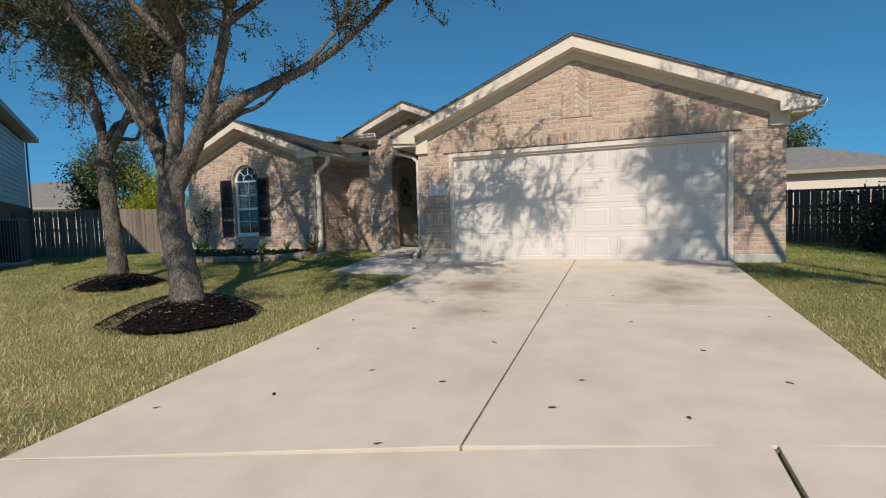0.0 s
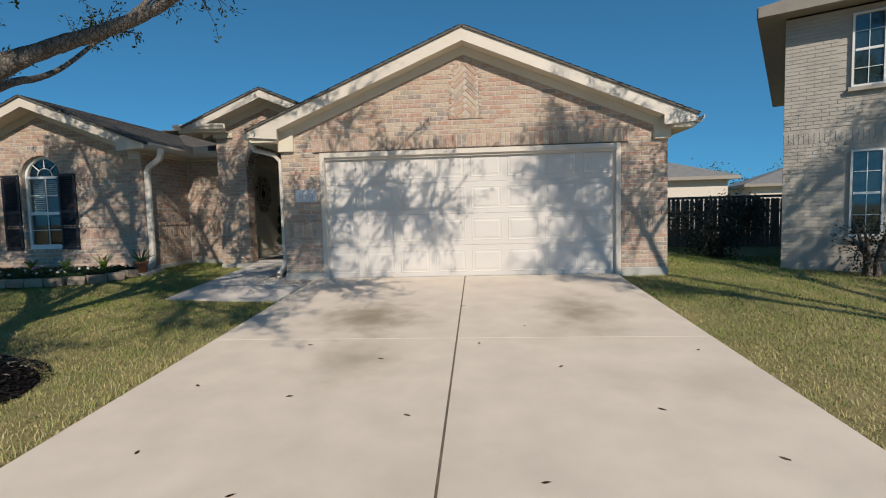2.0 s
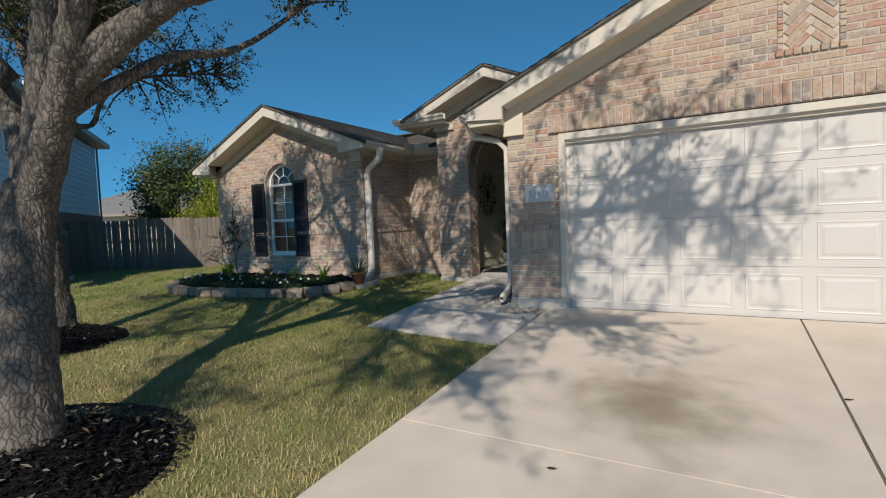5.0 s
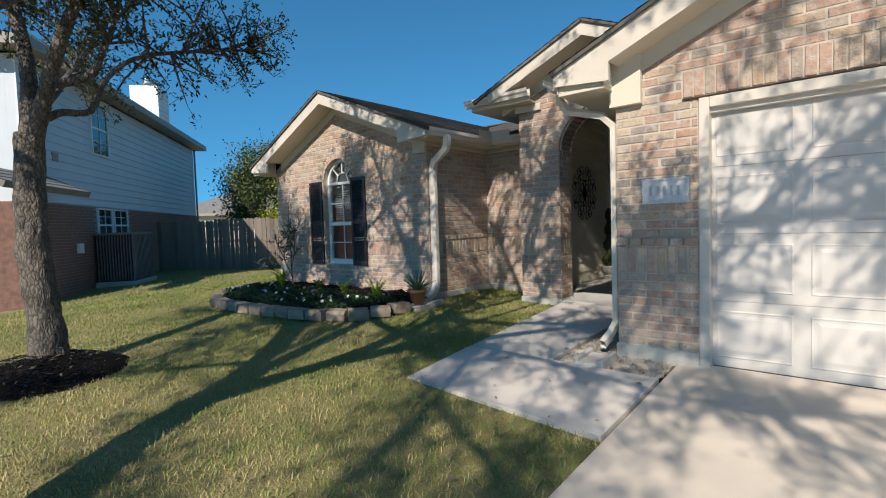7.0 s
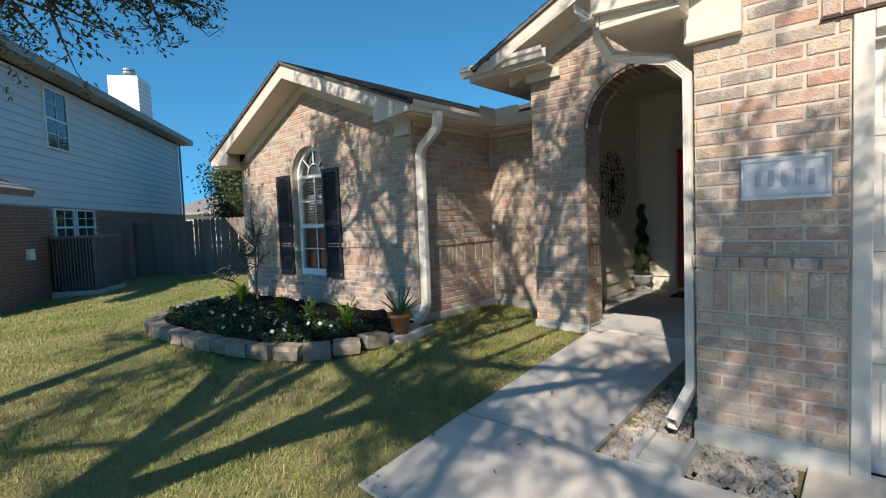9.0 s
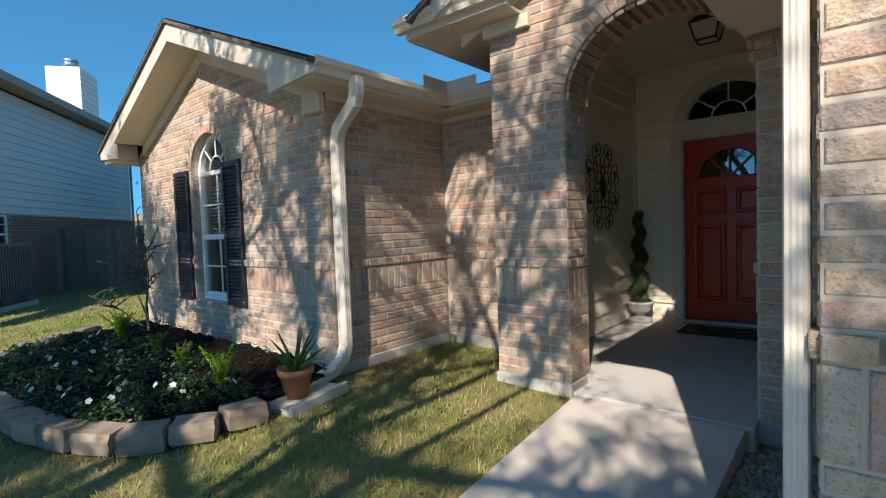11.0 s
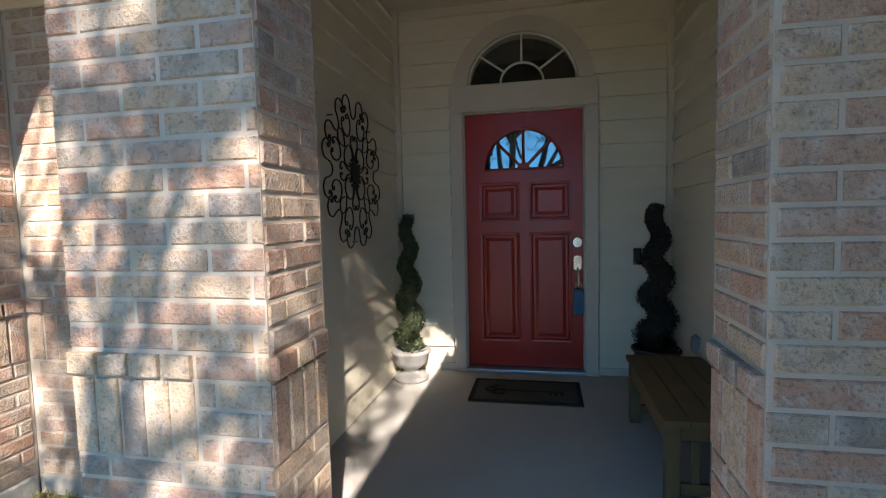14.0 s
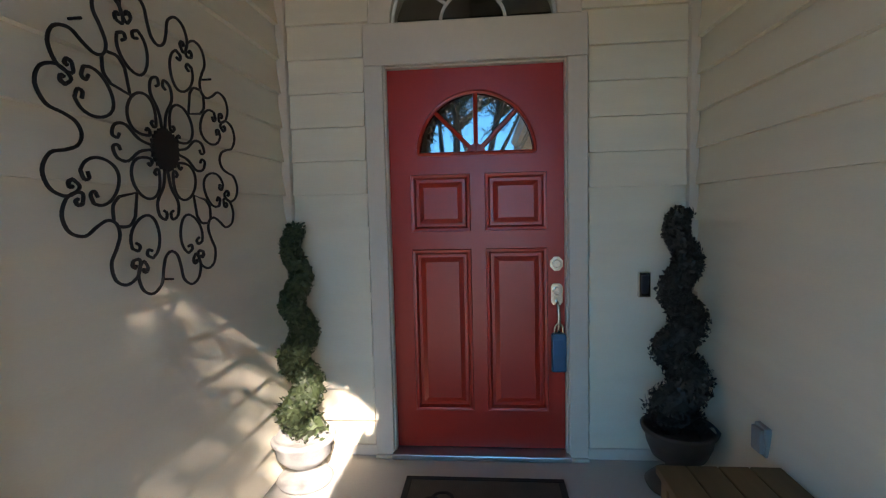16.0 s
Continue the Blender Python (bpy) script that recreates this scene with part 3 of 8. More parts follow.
roof_m = thing("roof_main", "grey-brown shingle main roof sloping up behind the nook", "roof", kind="structure")
ey = NY - 0.32
roof_plane("shingles", ((WA[0], ey - 0.03, 3.58), (PX0 + 0.05, ey - 0.03, 3.58), (PX0 + 0.05, 17.0, 5.1), (WA[0], 17.0, 5.1)), 0.03, roof_m)
roof_plane("shingles", ((-5.6, 13.9, 4.1), (3.2, 13.9, 4.1), (3.2, 17.0, 5.1), (-5.6, 17.0, 5.1)), 0.03, roof_m)
roof_plane("shingles", ((3.3, 22, 3.5), (-11.2, 22, 3.5), (-11.2, 17.0, 5.1), (3.3, 17.0, 5.1)), 0.03, roof_m)
one_box("eave_soffit", WR[0] - 0.02, PX0 + 0.02, ey + 0.02, NY, 3.442, 3.462, M_SOFFIT, roof_m)
one_box("eave_fascia", WR[0], PX0 + 0.02, ey, ey + 0.02, 3.43, 3.555, M_TRIM, roof_m)
one_box("frieze_board", WX1, PX0 + 0.02, NY - 0.02, NY - 0.001, 3.385, 3.44, M_SOFFIT, roof_m)
gutter("gutter", (WR[0] + 0.05, ey, 3.56), (PX0 - 0.02, ey, 3.56), (0, -1, 0), roof_m)
one_box("gutter_corner", WR[0] - 0.03, WR[0] + 0.09, ey - 0.09, ey + 0.03, 3.45, 3.458, M_GUTTER, roof_m, bevel=0)
for m in (Matrix.Translation((WR[0] + 0.11, ey - 0.45, 3.55)), Matrix.Translation((WR[0] + 0.45, ey - 0.11, 3.55)) @ pose(0, 0, 0, 0, 0, 90)):
    one_box("splash_guard", -0.006, 0.0, 0.0, 0.42, 0.0, 0.11, M_GUTTER, roof_m, bevel=0.002, m=m)

roof_p = thing("roof_porch", "small shingle gable over the porch arch with cream trim", "roof", kind="structure")
PA, PLT, PRT = (-4.45, 4.66), (-6.15, 3.96), (-2.75, 3.96)
PRY = 10.68
roof_plane("shingles", ((PLT[0], PRY - 0.03, PLT[1]), (PLT[0], 15.5, PLT[1]), (PA[0], 15.5, PA[1] + 0.03), (PA[0], PRY - 0.03, PA[1] + 0.03)), 0.03, roof_p)
roof_plane("shingles", ((PRT[0], PRY - 0.03, PRT[1]), (PRT[0], 15.5, PRT[1]), (PA[0], 15.5, PA[1] + 0.03), (PA[0], PRY - 0.03, PA[1] + 0.03)), 0.03, roof_p)
gable_trim(roof_p, PA, (-5.9, PA[1] - 0.41 * 1.45), (-3.0, PA[1] - 0.41 * 1.45), PRY, 0.17, 0.04, PY - PRY - 0.04, 0.02)
# boxed cornice at the west corner of the porch roof
one_box("cornice_soffit", -6.25, -5.30, PRY + 0.141, NY + 1, 3.86, 3.885, M_SOFFIT, roof_p)
one_box("cornice_fascia", -6.27, -5.28, PRY + 0.10, PRY + 0.14, 3.86, 3.99, M_TRIM, roof_p)
one_box("cornice_fascia", -6.29, -6.251, PRY + 0.141, NY + 1, 3.86, 3.99, M_TRIM, roof_p)
gutter("gutter", (-6.34, PRY + 0.10, 4.01), (-5.26, PRY + 0.10, 4.01), (0, -1, 0), roof_p, 0.10)
one_box("cornice_return", PX0 - 0.03, -5.24, PY - 0.045, PY - 0.002, 3.76, 3.858, M_SOFFIT, roof_p)
one_box("frieze_board", PX0 - 0.02, PX0 + 0.002, PY, NY + 1, 3.76, 3.858, M_SOFFIT, roof_p)

# ---- trees ----
def limb_path(pts, steps=6):
    """A smooth path through the given points."""
    pts = [Vector(p) for p in pts]
    ext = [pts[0] * 2 - pts[1]] + pts + [pts[-1] * 2 - pts[-2]]
    out = []
    for i in range(1, len(ext) - 2):
        p0, p1, p2, p3 = ext[i - 1:i + 3]
        for k in range(steps):
            t = k / steps
            out.append(0.5 * ((2 * p1) + (p2 - p0) * t + (2 * p0 - 5 * p1 + 4 * p2 - p3) * t * t + (3 * p1 - p0 - 3 * p2 + p3) * t ** 3))
    return out + [pts[-1]]


def leaf_material(name, a, b):
    m = bpy.data.materials.new(name)
    m.use_nodes = True
    t = m.node_tree
    p = t.nodes["Principled BSDF"]
    geo = t.nodes.new("ShaderNodeNewGeometry")
    mix = t.nodes.new("ShaderNodeMix")
    mix.data_type = "RGBA"
    mix.inputs[6].default_value, mix.inputs[7].default_value = (*a, 1), (*b, 1)
    t.links.new(geo.outputs["Random Per Island"], mix.inputs[0])
    t.links.new(mix.outputs[2], p.inputs["Base Color"])
    p.inputs["Roughness"].default_value = 0.5
    tr = t.nodes.new("ShaderNodeBsdfTranslucent")
    t.links.new(mix.outputs[2], tr.inputs[0])
    ms = t.nodes.new("ShaderNodeMixShader")
    ms.inputs[0].default_value = 0.25
    t.links.new(p.outputs[0], ms.inputs[1])
    t.links.new(tr.outputs[0], ms.inputs[2])
    t.links.new(ms.outputs[0], t.nodes["Material Output"].inputs[0])
    return m


M_LEAF = leaf_material("oak_leaves", (0.035, 0.05, 0.015), (0.085, 0.10, 0.03))
M_LIME = leaf_material("lime_leaves", (0.20, 0.26, 0.015), (0.34, 0.36, 0.03))
M_MYRTLE = leaf_material("myrtle_leaves", (0.04, 0.08, 0.02), (0.12, 0.13, 0.05))
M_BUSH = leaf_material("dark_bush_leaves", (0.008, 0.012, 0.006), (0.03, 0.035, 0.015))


def quads_mesh(name, centres, normals, ups, length, width, material, parent=None, shape="leaf"):
    """Many small leaves as one mesh, each a folded pair of faces."""
    n = len(centres)
    side = np.cross(normals, ups)
    side /= np.linalg.norm(side, axis=1, keepdims=True) + 1e-9
    l, w = np.asarray(length).reshape(-1, 1), np.asarray(width).reshape(-1, 1)
    base, tip = centres - ups * l / 2, centres + ups * l / 2
    a, b = centres + side * w / 2 + normals * w * 0.15, centres - side * w / 2 + normals * w * 0.15
    co = np.stack([base, a, tip, b], 1).reshape(-1, 3)
    me = bpy.data.meshes.new(name)
    me.vertices.add(4 * n)
    me.vertices.foreach_set("co", co.astype(np.float32).ravel())
    me.loops.add(6 * n)
    i0 = np.arange(n)[:, None] * 4
    me.loops.foreach_set("vertex_index", (i0 + np.array([[0, 1, 2, 0, 2, 3]])).astype(np.int32).ravel())
    me.polygons.add(2 * n)
    me.polygons.foreach_set("loop_start", (np.arange(2 * n) * 3).astype(np.int32))
    me.update(calc_edges=True)
    me.materials.append(material)
    ob = new(name, me)
    ob.parent = parent
    return ob


def unit(rng, n):
    v = rng.normal(size=(n, 3))
    return v / np.linalg.norm(v, axis=1, keepdims=True)


def make_tree(name, label, limbs, seed, twigs, leaves_per_twig, spread, leaf, leaf_mat, bark, category="tree", drop=0.0, start=0.45, detail=False):
    """limbs: (points, start radius, end radius). Twigs spring from the outer limbs, leaves from the twigs."""
    rng = np.random.default_rng(seed)
    root = thing(name, label, category)
    tips = []
    for i, (pts, r0, r1, *own) in enumerate(limbs):
        rough = detail and r0 > 0.07
        path = limb_path(pts, 22 if rough else 6)
        bm = bmesh.new()
        n = len(path)
        wob = [Vector(rng.normal(size=3) * 0.25 * (r0 + (r1 - r0) * k / (n - 1))) if 0 < k < n - 1 else Vector() for k in range(n)]
        rad = [(r0 + (r1 - r0) * (k / (n - 1)) ** 0.8) * (1 + 0.07 * noise.noise((k / n * len(pts) * 2.0, i, seed))) for k in range(n)]
        if i == 0:
            rad = [r * (1 + 0.4 * math.exp(-k / n * 9)) for k, r in enumerate(rad)]
        if rough:
            wob = [Vector() for _ in wob]
        tube(bm, [p + w * 0.3 for p, w in zip(path, wob)], rad, (44 if i == 0 else 26) if rough else 9)
        if rough:
            # furrowed bark: ridges that run along the limb
            bm.normal_update()
            for v in bm.verts:
                q = v.co
                ridge = abs(noise.noise((q.x * 16, q.y * 16, q.z * 4.5))) + 0.5 * abs(noise.noise((q.x * 38, q.y * 38, q.z * 14)))
                v.co = q + v.normal * (0.028 * ridge - 0.008) * min(1.0, r0 / 0.15)
        part("trunk" if i == 0 else "limb", bm, bark, root, smooth=True)
        if i:
            for k in range(n):
                if k / n > (own[0] if own else start):
                    tips.append((path[k], (path[min(k + 1, n - 1)] - path[max(k - 1, 0)]).normalized(), r1 + (r0 - r1) * (1 - k / n)))
    bm = bmesh.new()
    cs, ns, us = [], [], []
    for _ in range(twigs):
        p, way, r = tips[rng.integers(len(tips))]
        d = (way * 0.5 + Vector(unit(rng, 1)[0]) * 1.0 + Vector((0, 0, 0.25 - drop))).normalized()
        length = spread * rng.uniform(0.5, 1.2)
        mid = p + d * length * 0.5 + Vector(rng.normal(size=3) * 0.06 * length)
        end = mid + (d + Vector((0, 0, -0.3 * rng.random() - drop))).normalized() * length * 0.5
        tube(bm, [p, mid, end], [min(r, 0.018), 0.010, 0.003], 4, cap=False)
        subs = [(p.lerp(mid, 0.5), d), (mid, d), (mid.lerp(end, 0.5), d), (end, d)]
        for s, dd in subs:
            e = s + (dd * 0.5 + Vector(unit(rng, 1)[0])).normalized() * 0.28 * spread
            tube(bm, [s, e], [0.005, 0.0025], 3, cap=False)
            m = leaves_per_twig // 4
            k = rng.random((m, 1))
            cs.append(np.array(s) * (1 - k) + np.array(e) * k + rng.normal(size=(m, 3)) * 0.05 * spread)
    part("twig_spray", bm, bark, root)
    cs = np.concatenate(cs)
    n = len(cs)
    ns, us = unit(rng, n), unit(rng, n)
    us[:, 2] -= 0.2
    us -= ns * np.sum(us * ns, 1, keepdims=True)
    us /= np.linalg.norm(us, axis=1, keepdims=True) + 1e-9
    quads_mesh("crown", cs, ns, us, leaf * rng.uniform(0.7, 1.25, n), leaf * 0.42 * rng.uniform(0.7, 1.2, n), leaf_mat, root)
    return root


oak_limbs = [
    ([(-4.58, 4.31, 0.78), (-4.75, 4.40, 1.35), (-5.02, 4.53, 1.9), (-5.14, 4.66, 2.45)], 0.175, 0.155),
    ([(-5.12, 4.64, 2.3), (-5.42, 4.71, 2.9), (-5.80, 4.56, 3.65), (-6.60, 4.36, 4.6), (-8.16, 4.16, 5.2)], 0.11, 0.04, 0.55),
    ([(-5.13, 4.65, 2.35), (-5.10, 4.76, 3.2), (-5.04, 4.86, 4.4), (-5.06, 5.06, 6.2), (-4.96, 5.16, 7.8)], 0.12, 0.04),
    ([(-5.12, 4.64, 2.25), (-4.72, 4.66, 2.85), (-4.38, 4.66, 3.45), (-4.10, 4.76, 4.6), (-3.86, 4.86, 6.8)], 0.13, 0.04, 0.7),
    ([(-4.50, 4.66, 3.15), (-4.18, 4.96, 3.5), (-3.98, 5.46, 3.8), (-3.76, 5.96, 4.2), (-3.46, 6.46, 4.9)], 0.075, 0.02, 0.93),
    ([(-4.62, 4.68, 3.02), (-4.02, 5.00, 3.52), (-3.2, 5.35, 3.95), (-2.5, 5.45, 4.40), (-1.7, 5.5, 4.95)], 0.095, 0.025, 0.9),
    ([(-4.72, 4.66, 2.85), (-4.57, 5.29, 3.36), (-4.82, 6.19, 3.76), (-4.98, 7.3, 4.60)], 0.055, 0.02, 0.8),
    ([(-5.30, 4.71, 2.8), (-5.96, 5.16, 3.5), (-6.96, 5.86, 4.4), (-7.96, 6.36, 5.6)], 0.08, 0.03, 0.65),
    ([(-5.06, 4.86, 4.2), (-5.76, 3.86, 5.4), (-6.36, 2.86, 6.8)], 0.07, 0.02, 0.65),
    ([(-4.13, 4.76, 4.4), (-3.66, 5.76, 5.4), (-3.36, 6.56, 6.4)], 0.06, 0.02, 0.8),
    ([(-5.05, 4.96, 5.0), (-4.36, 3.86, 6.1), (-3.56, 2.86, 7.2)], 0.06, 0.02),
    ([(-3.98, 4.86, 5.6), (-3.16, 4.86, 6.4), (-2.16, 4.76, 7.2)], 0.05, 0.02),
    ([(-5.05, 5.01, 5.4), (-5.96, 5.66, 6.4), (-6.76, 6.26, 7.4)], 0.05, 0.02),
    ([(-2.50, 5.45, 4.40), (-1.70, 5.36, 5.0), (-0.70, 5.10, 5.3)], 0.03, 0.012, 0.75),
    ([(-4.98, 4.76, 4.4), (-4.36, 3.46, 5.2), (-3.36, 2.46, 5.8), (-2.16, 2.06, 6.2)], 0.09, 0.03, 0.6),
    ([(-4.56, 3.66, 5.1), (-4.36, 2.46, 5.8), (-3.96, 1.26, 6.3)], 0.07, 0.02, 0.6),
    ([(-3.36, 2.46, 5.8), (-2.36, 1.26, 6.4), (-1.36, 0.76, 6.9)], 0.06, 0.02, 0.2),
    ([(-4.08, 4.76, 4.6), (-2.96, 3.76, 5.5), (-1.56, 3.26, 6.2), (-0.36, 2.86, 6.6)], 0.08, 0.02, 0.5),
    ([(-5.36, 4.66, 3.2), (-5.56, 3.46, 4.8), (-5.56, 2.26, 6.0)], 0.08, 0.02, 0.4),
]
oak_limbs += [
    ([(-1.9, 5.47, 4.8), (-0.8, 4.9, 5.5), (0.2, 4.4, 5.9), (1.2, 4.1, 6.1)], 0.05, 0.015, 0.55),
    ([(-0.8, 4.9, 5.5), (-0.4, 4.9, 5.9), (0.2, 5.1, 6.2)], 0.03, 0.012, 0.2),
    ([(0.2, 4.4, 5.9), (0.6, 3.8, 6.3), (1.3, 3.3, 6.6)], 0.03, 0.012, 0.2),
    ([(-4.4, 2.5, 5.7), (-3.8, 0.8, 5.9), (-3.0, -0.6, 6.1)], 0.06, 0.02, 0.2),
    ([(-3.8, 0.8, 5.9), (-4.4, -0.4, 6.2), (-4.6, -1.6, 6.5)], 0.05, 0.02, 0.2),
    ([(-3.0, -0.6, 6.1), (-2.4, -1.6, 6.4), (-1.8, -2.4, 6.6)], 0.04, 0.02, 0.2),
    ([(-2.2, 2.1, 6.1), (-1.6, 0.6, 6.2), (-1.2, -0.8, 6.3)], 0.05, 0.02, 0.2),
    ([(-1.6, 0.6, 6.2), (-0.6, -0.2, 6.4), (0.2, -1.0, 6.6)], 0.04, 0.02, 0.2),
    ([(-3.66, 5.76, 5.4), (-3.6, 6.4, 6.0), (-3.2, 6.9, 6.5)], 0.05, 0.015, 0.2),
    ([(-3.66, 5.76, 5.4), (-4.4, 6.3, 6.1), (-5.0, 6.7, 6.6)], 0.05, 0.015, 0.3),
    ([(-5.6, 2.3, 5.9), (-5.2, 0.9, 6.1), (-4.8, -0.2, 6.3)], 0.05, 0.015, 0.2),
    ([(-5.6, 2.3, 5.9), (-6.4, 1.4, 6.3), (-7.0, 0.6, 6.6)], 0.05, 0.015, 0.2),
    ([(-0.4, 2.9, 6.6), (0.0, 2.2, 6.3), (0.5, 1.5, 6.1)], 0.03, 0.012, 0.1),
    ([(-2.2, 2.1, 6.1), (-1.2, 2.2, 5.9), (-0.3, 2.0, 5.9), (0.5, 2.2, 5.9)], 0.04, 0.012, 0.2),
    ([(-3.86, 4.86, 6.7), (-3.2, 5.2, 7.1), (-2.4, 5.3, 7.5)], 0.03, 0.012, 0.2),
    ([(-3.36, 6.5, 6.35), (-2.9, 6.6, 7.0), (-2.2, 6.5, 7.4)], 0.03, 0.012, 0.1),
    ([(-3.36, 6.5, 6.35), (-4.1, 6.6, 7.0), (-4.8, 6.5, 7.4)], 0.03, 0.012, 0.1),
    ([(-2.2, 4.76, 7.2), (-1.3, 4.6, 7.3), (-0.4, 4.4, 7.3)], 0.03, 0.012, 0.1),
]
make_tree("oak_tree", "live oak with a rough grey trunk forking into long limbs", oak_limbs, 3, 1450, 50, 0.8, 0.066, M_LEAF, M_BARK, detail=True)
oak2 = [
    ([(-7.90, 5.87, 0.80), (-7.90, 5.84, 1.5), (-7.93, 5.80, 2.2), (-8.05, 5.85, 3.2)], 0.15, 0.12),
    ([(-8.05, 5.85, 3.1), (-8.20, 5.90, 4.0), (-8.70, 5.80, 5.2), (-9.20, 5.70, 6.4)], 0.09, 0.03),
    ([(-8.02, 5.85, 3.0), (-7.50, 6.00, 3.9), (-7.10, 6.30, 5.0), (-6.90, 6.40, 6.4)], 0.08, 0.03),
    ([(-8.02, 5.85, 3.3), (-7.90, 6.02, 3.68), (-7.82, 6.32, 3.82), (-7.8, 6.50, 4.2), (-7.75, 6.7, 4.9)], 0.06, 0.02, 0.7),
    ([(-8.02, 5.84, 3.25), (-7.85, 6.06, 3.42), (-7.80, 6.32, 3.47), (-7.8, 6.46, 3.80), (-7.8, 6.80, 4.12), (-7.8, 7.5, 4.36), (-7.75, 8.1, 4.5)], 0.045, 0.015, 0.6),
    ([(-8.10, 5.90, 3.4), (-9.30, 6.50, 4.2), (-10.50, 6.90, 4.8)], 0.06, 0.02),
    ([(-7.10, 6.30, 5.0), (-6.20, 6.20, 5.6), (-5.40, 6.10, 6.2)], 0.04, 0.015, 0.3),
    ([(-8.70, 5.80, 5.2), (-8.00, 5.40, 6.0), (-7.30, 5.10, 6.8)], 0.04, 0.015, 0.3),
]
make_tree("oak_tree", "smaller live oak with a slim dark trunk", oak2, 5, 420, 52, 0.75, 0.06, M_LEAF, M_BARK, detail=True)
oak3 = [
    ([(7.2, 2.6, 0.5), (7.2, 2.6, 1.5), (7.1, 2.6, 2.4), (7.0, 2.6, 3.0)], 0.22, 0.18),
    ([(7.0, 2.6, 2.9), (5.9, 3.0, 4.4), (4.7, 3.9, 5.6), (3.7, 4.6, 6.2), (3.0, 4.9, 6.5)], 0.10, 0.015, 0.5),
    ([(5.6, 2.4, 4.6), (4.9, 2.2, 6.2), (4.3, 2.2, 7.4), (3.7, 2.3, 8.2)], 0.08, 0.02, 0.4),
    ([(7.0, 2.6, 3.0), (6.4, 1.4, 5.0), (5.4, 0.4, 7.0), (4.8, -0.4, 8.6)], 0.11, 0.03),
    ([(7.0, 2.6, 3.0), (7.4, 3.4, 5.0), (8.2, 3.8, 7.2), (8.6, 4.0, 9.0)], 0.11, 0.03, 0.3),
    ([(7.0, 2.6, 3.0), (8.2, 2.0, 5.0), (9.8, 1.6, 6.8)], 0.1, 0.03, 0.3),
    ([(7.5, 3.6, 5.2), (8.6, 4.6, 5.8), (9.8, 5.4, 6.4)], 0.06, 0.02, 0.2),
    ([(8.0, 3.7, 6.6), (9.0, 5.0, 7.2), (9.8, 6.0, 7.6)], 0.06, 0.02, 0.2),
    ([(8.6, 4.6, 5.8), (10.2, 4.4, 5.6), (11.4, 4.2, 5.8)], 0.05, 0.02, 0.1),
    ([(4.7, 3.9, 5.6), (4.6, 5.2, 5.3), (4.3, 6.2, 5.0)], 0.04, 0.012, 0.6),
]
make_tree("oak_tree", "spreading live oak in the side yard", oak3, 9, 760, 56, 0.8, 0.062, M_LEAF, M_BARK)

for c, r, h in (((-4.60, 4.40), 0.80, 0.24), ((-7.82, 5.86), 0.72, 0.17)):
    bm = bmesh.new()
    rings = []
    for k in range(9):
        s = k / 8
        rings.append([bm.verts.new((c[0] + r * s * (1 + 0.08 * noise.noise((c[0], a, 3))) * math.cos(a), c[1] + r * s * (1 + 0.08 * noise.noise((c[0], a, 3))) * math.sin(a),
                                    ground_z(*c) + h * (1 - s * s) + 0.02 * noise.noise((s * 9, a * 4, c[0])) - 0.03 * s)) for a in (math.tau * i / 40 for i in range(40))])
    for a, b in zip(rings, rings[1:]):
        for i in range(40):
            bm.faces.new((a[i], a[(i + 1) % 40], b[(i + 1) % 40], b[i]))
    bmesh.ops.remove_doubles(bm, verts=bm.verts, dist=0.0005)
    bmesh.ops.recalc_face_normals(bm, faces=bm.faces)
    tagged(part("mulch_mound", bm, M_SOIL, smooth=True), "mound of black mulch around an oak trunk", "mulch", kind="stuff")

# ---- neighbours ----

# ---- garage front ----
def garage_door():
    root = thing("garage_door", "white sectional garage door with raised panels", "garage door", at=(-0.25, 9.2, 0.97))
    w, h, rows, cols = 4.92, 2.14, 4, 8
    sh = h / rows
    for r in range(rows):
        bm = bmesh.new()
        box(bm, -w / 2, w / 2, 0.0, 0.045, r * sh + 0.001, (r + 1) * sh - 0.001, 0.003)
        section = part("section", bm, M_GDOOR, root)
        for c in range(cols):
            pw = w / cols
            x0, x1 = -w / 2 + c * pw + 0.06, -w / 2 + (c + 1) * pw - 0.06
            z0, z1 = r * sh + 0.085, (r + 1) * sh - 0.085
            bm = bmesh.new()
            a = [(x0, z0), (x1, z0), (x1, z1), (x0, z1)]
            def ring(d, y):
                return [bm.verts.new((x0 + d, y, z0 + d)), bm.verts.new((x1 - d, y, z0 + d)), bm.verts.new((x1 - d, y, z1 - d)), bm.verts.new((x0 + d, y, z1 - d))]
            rs = [ring(-0.010, 0.001), ring(0.0, -0.005), ring(0.012, -0.001), ring(0.028, -0.001), ring(0.055, -0.006)]
            for p, q in zip(rs, rs[1:]):
                for i in range(4):
                    bm.faces.new((p[i], p[(i + 1) % 4], q[(i + 1) % 4], q[i]))
            bm.faces.new(rs[-1])
            bmesh.ops.recalc_face_normals(bm, faces=bm.faces)
            part("panel", bm, M_GDOOR, section)
    one_box("weather_seal", -w / 2, w / 2, 0.0, 0.03, -0.012, 0.004, M_SHUT, root)
    return root


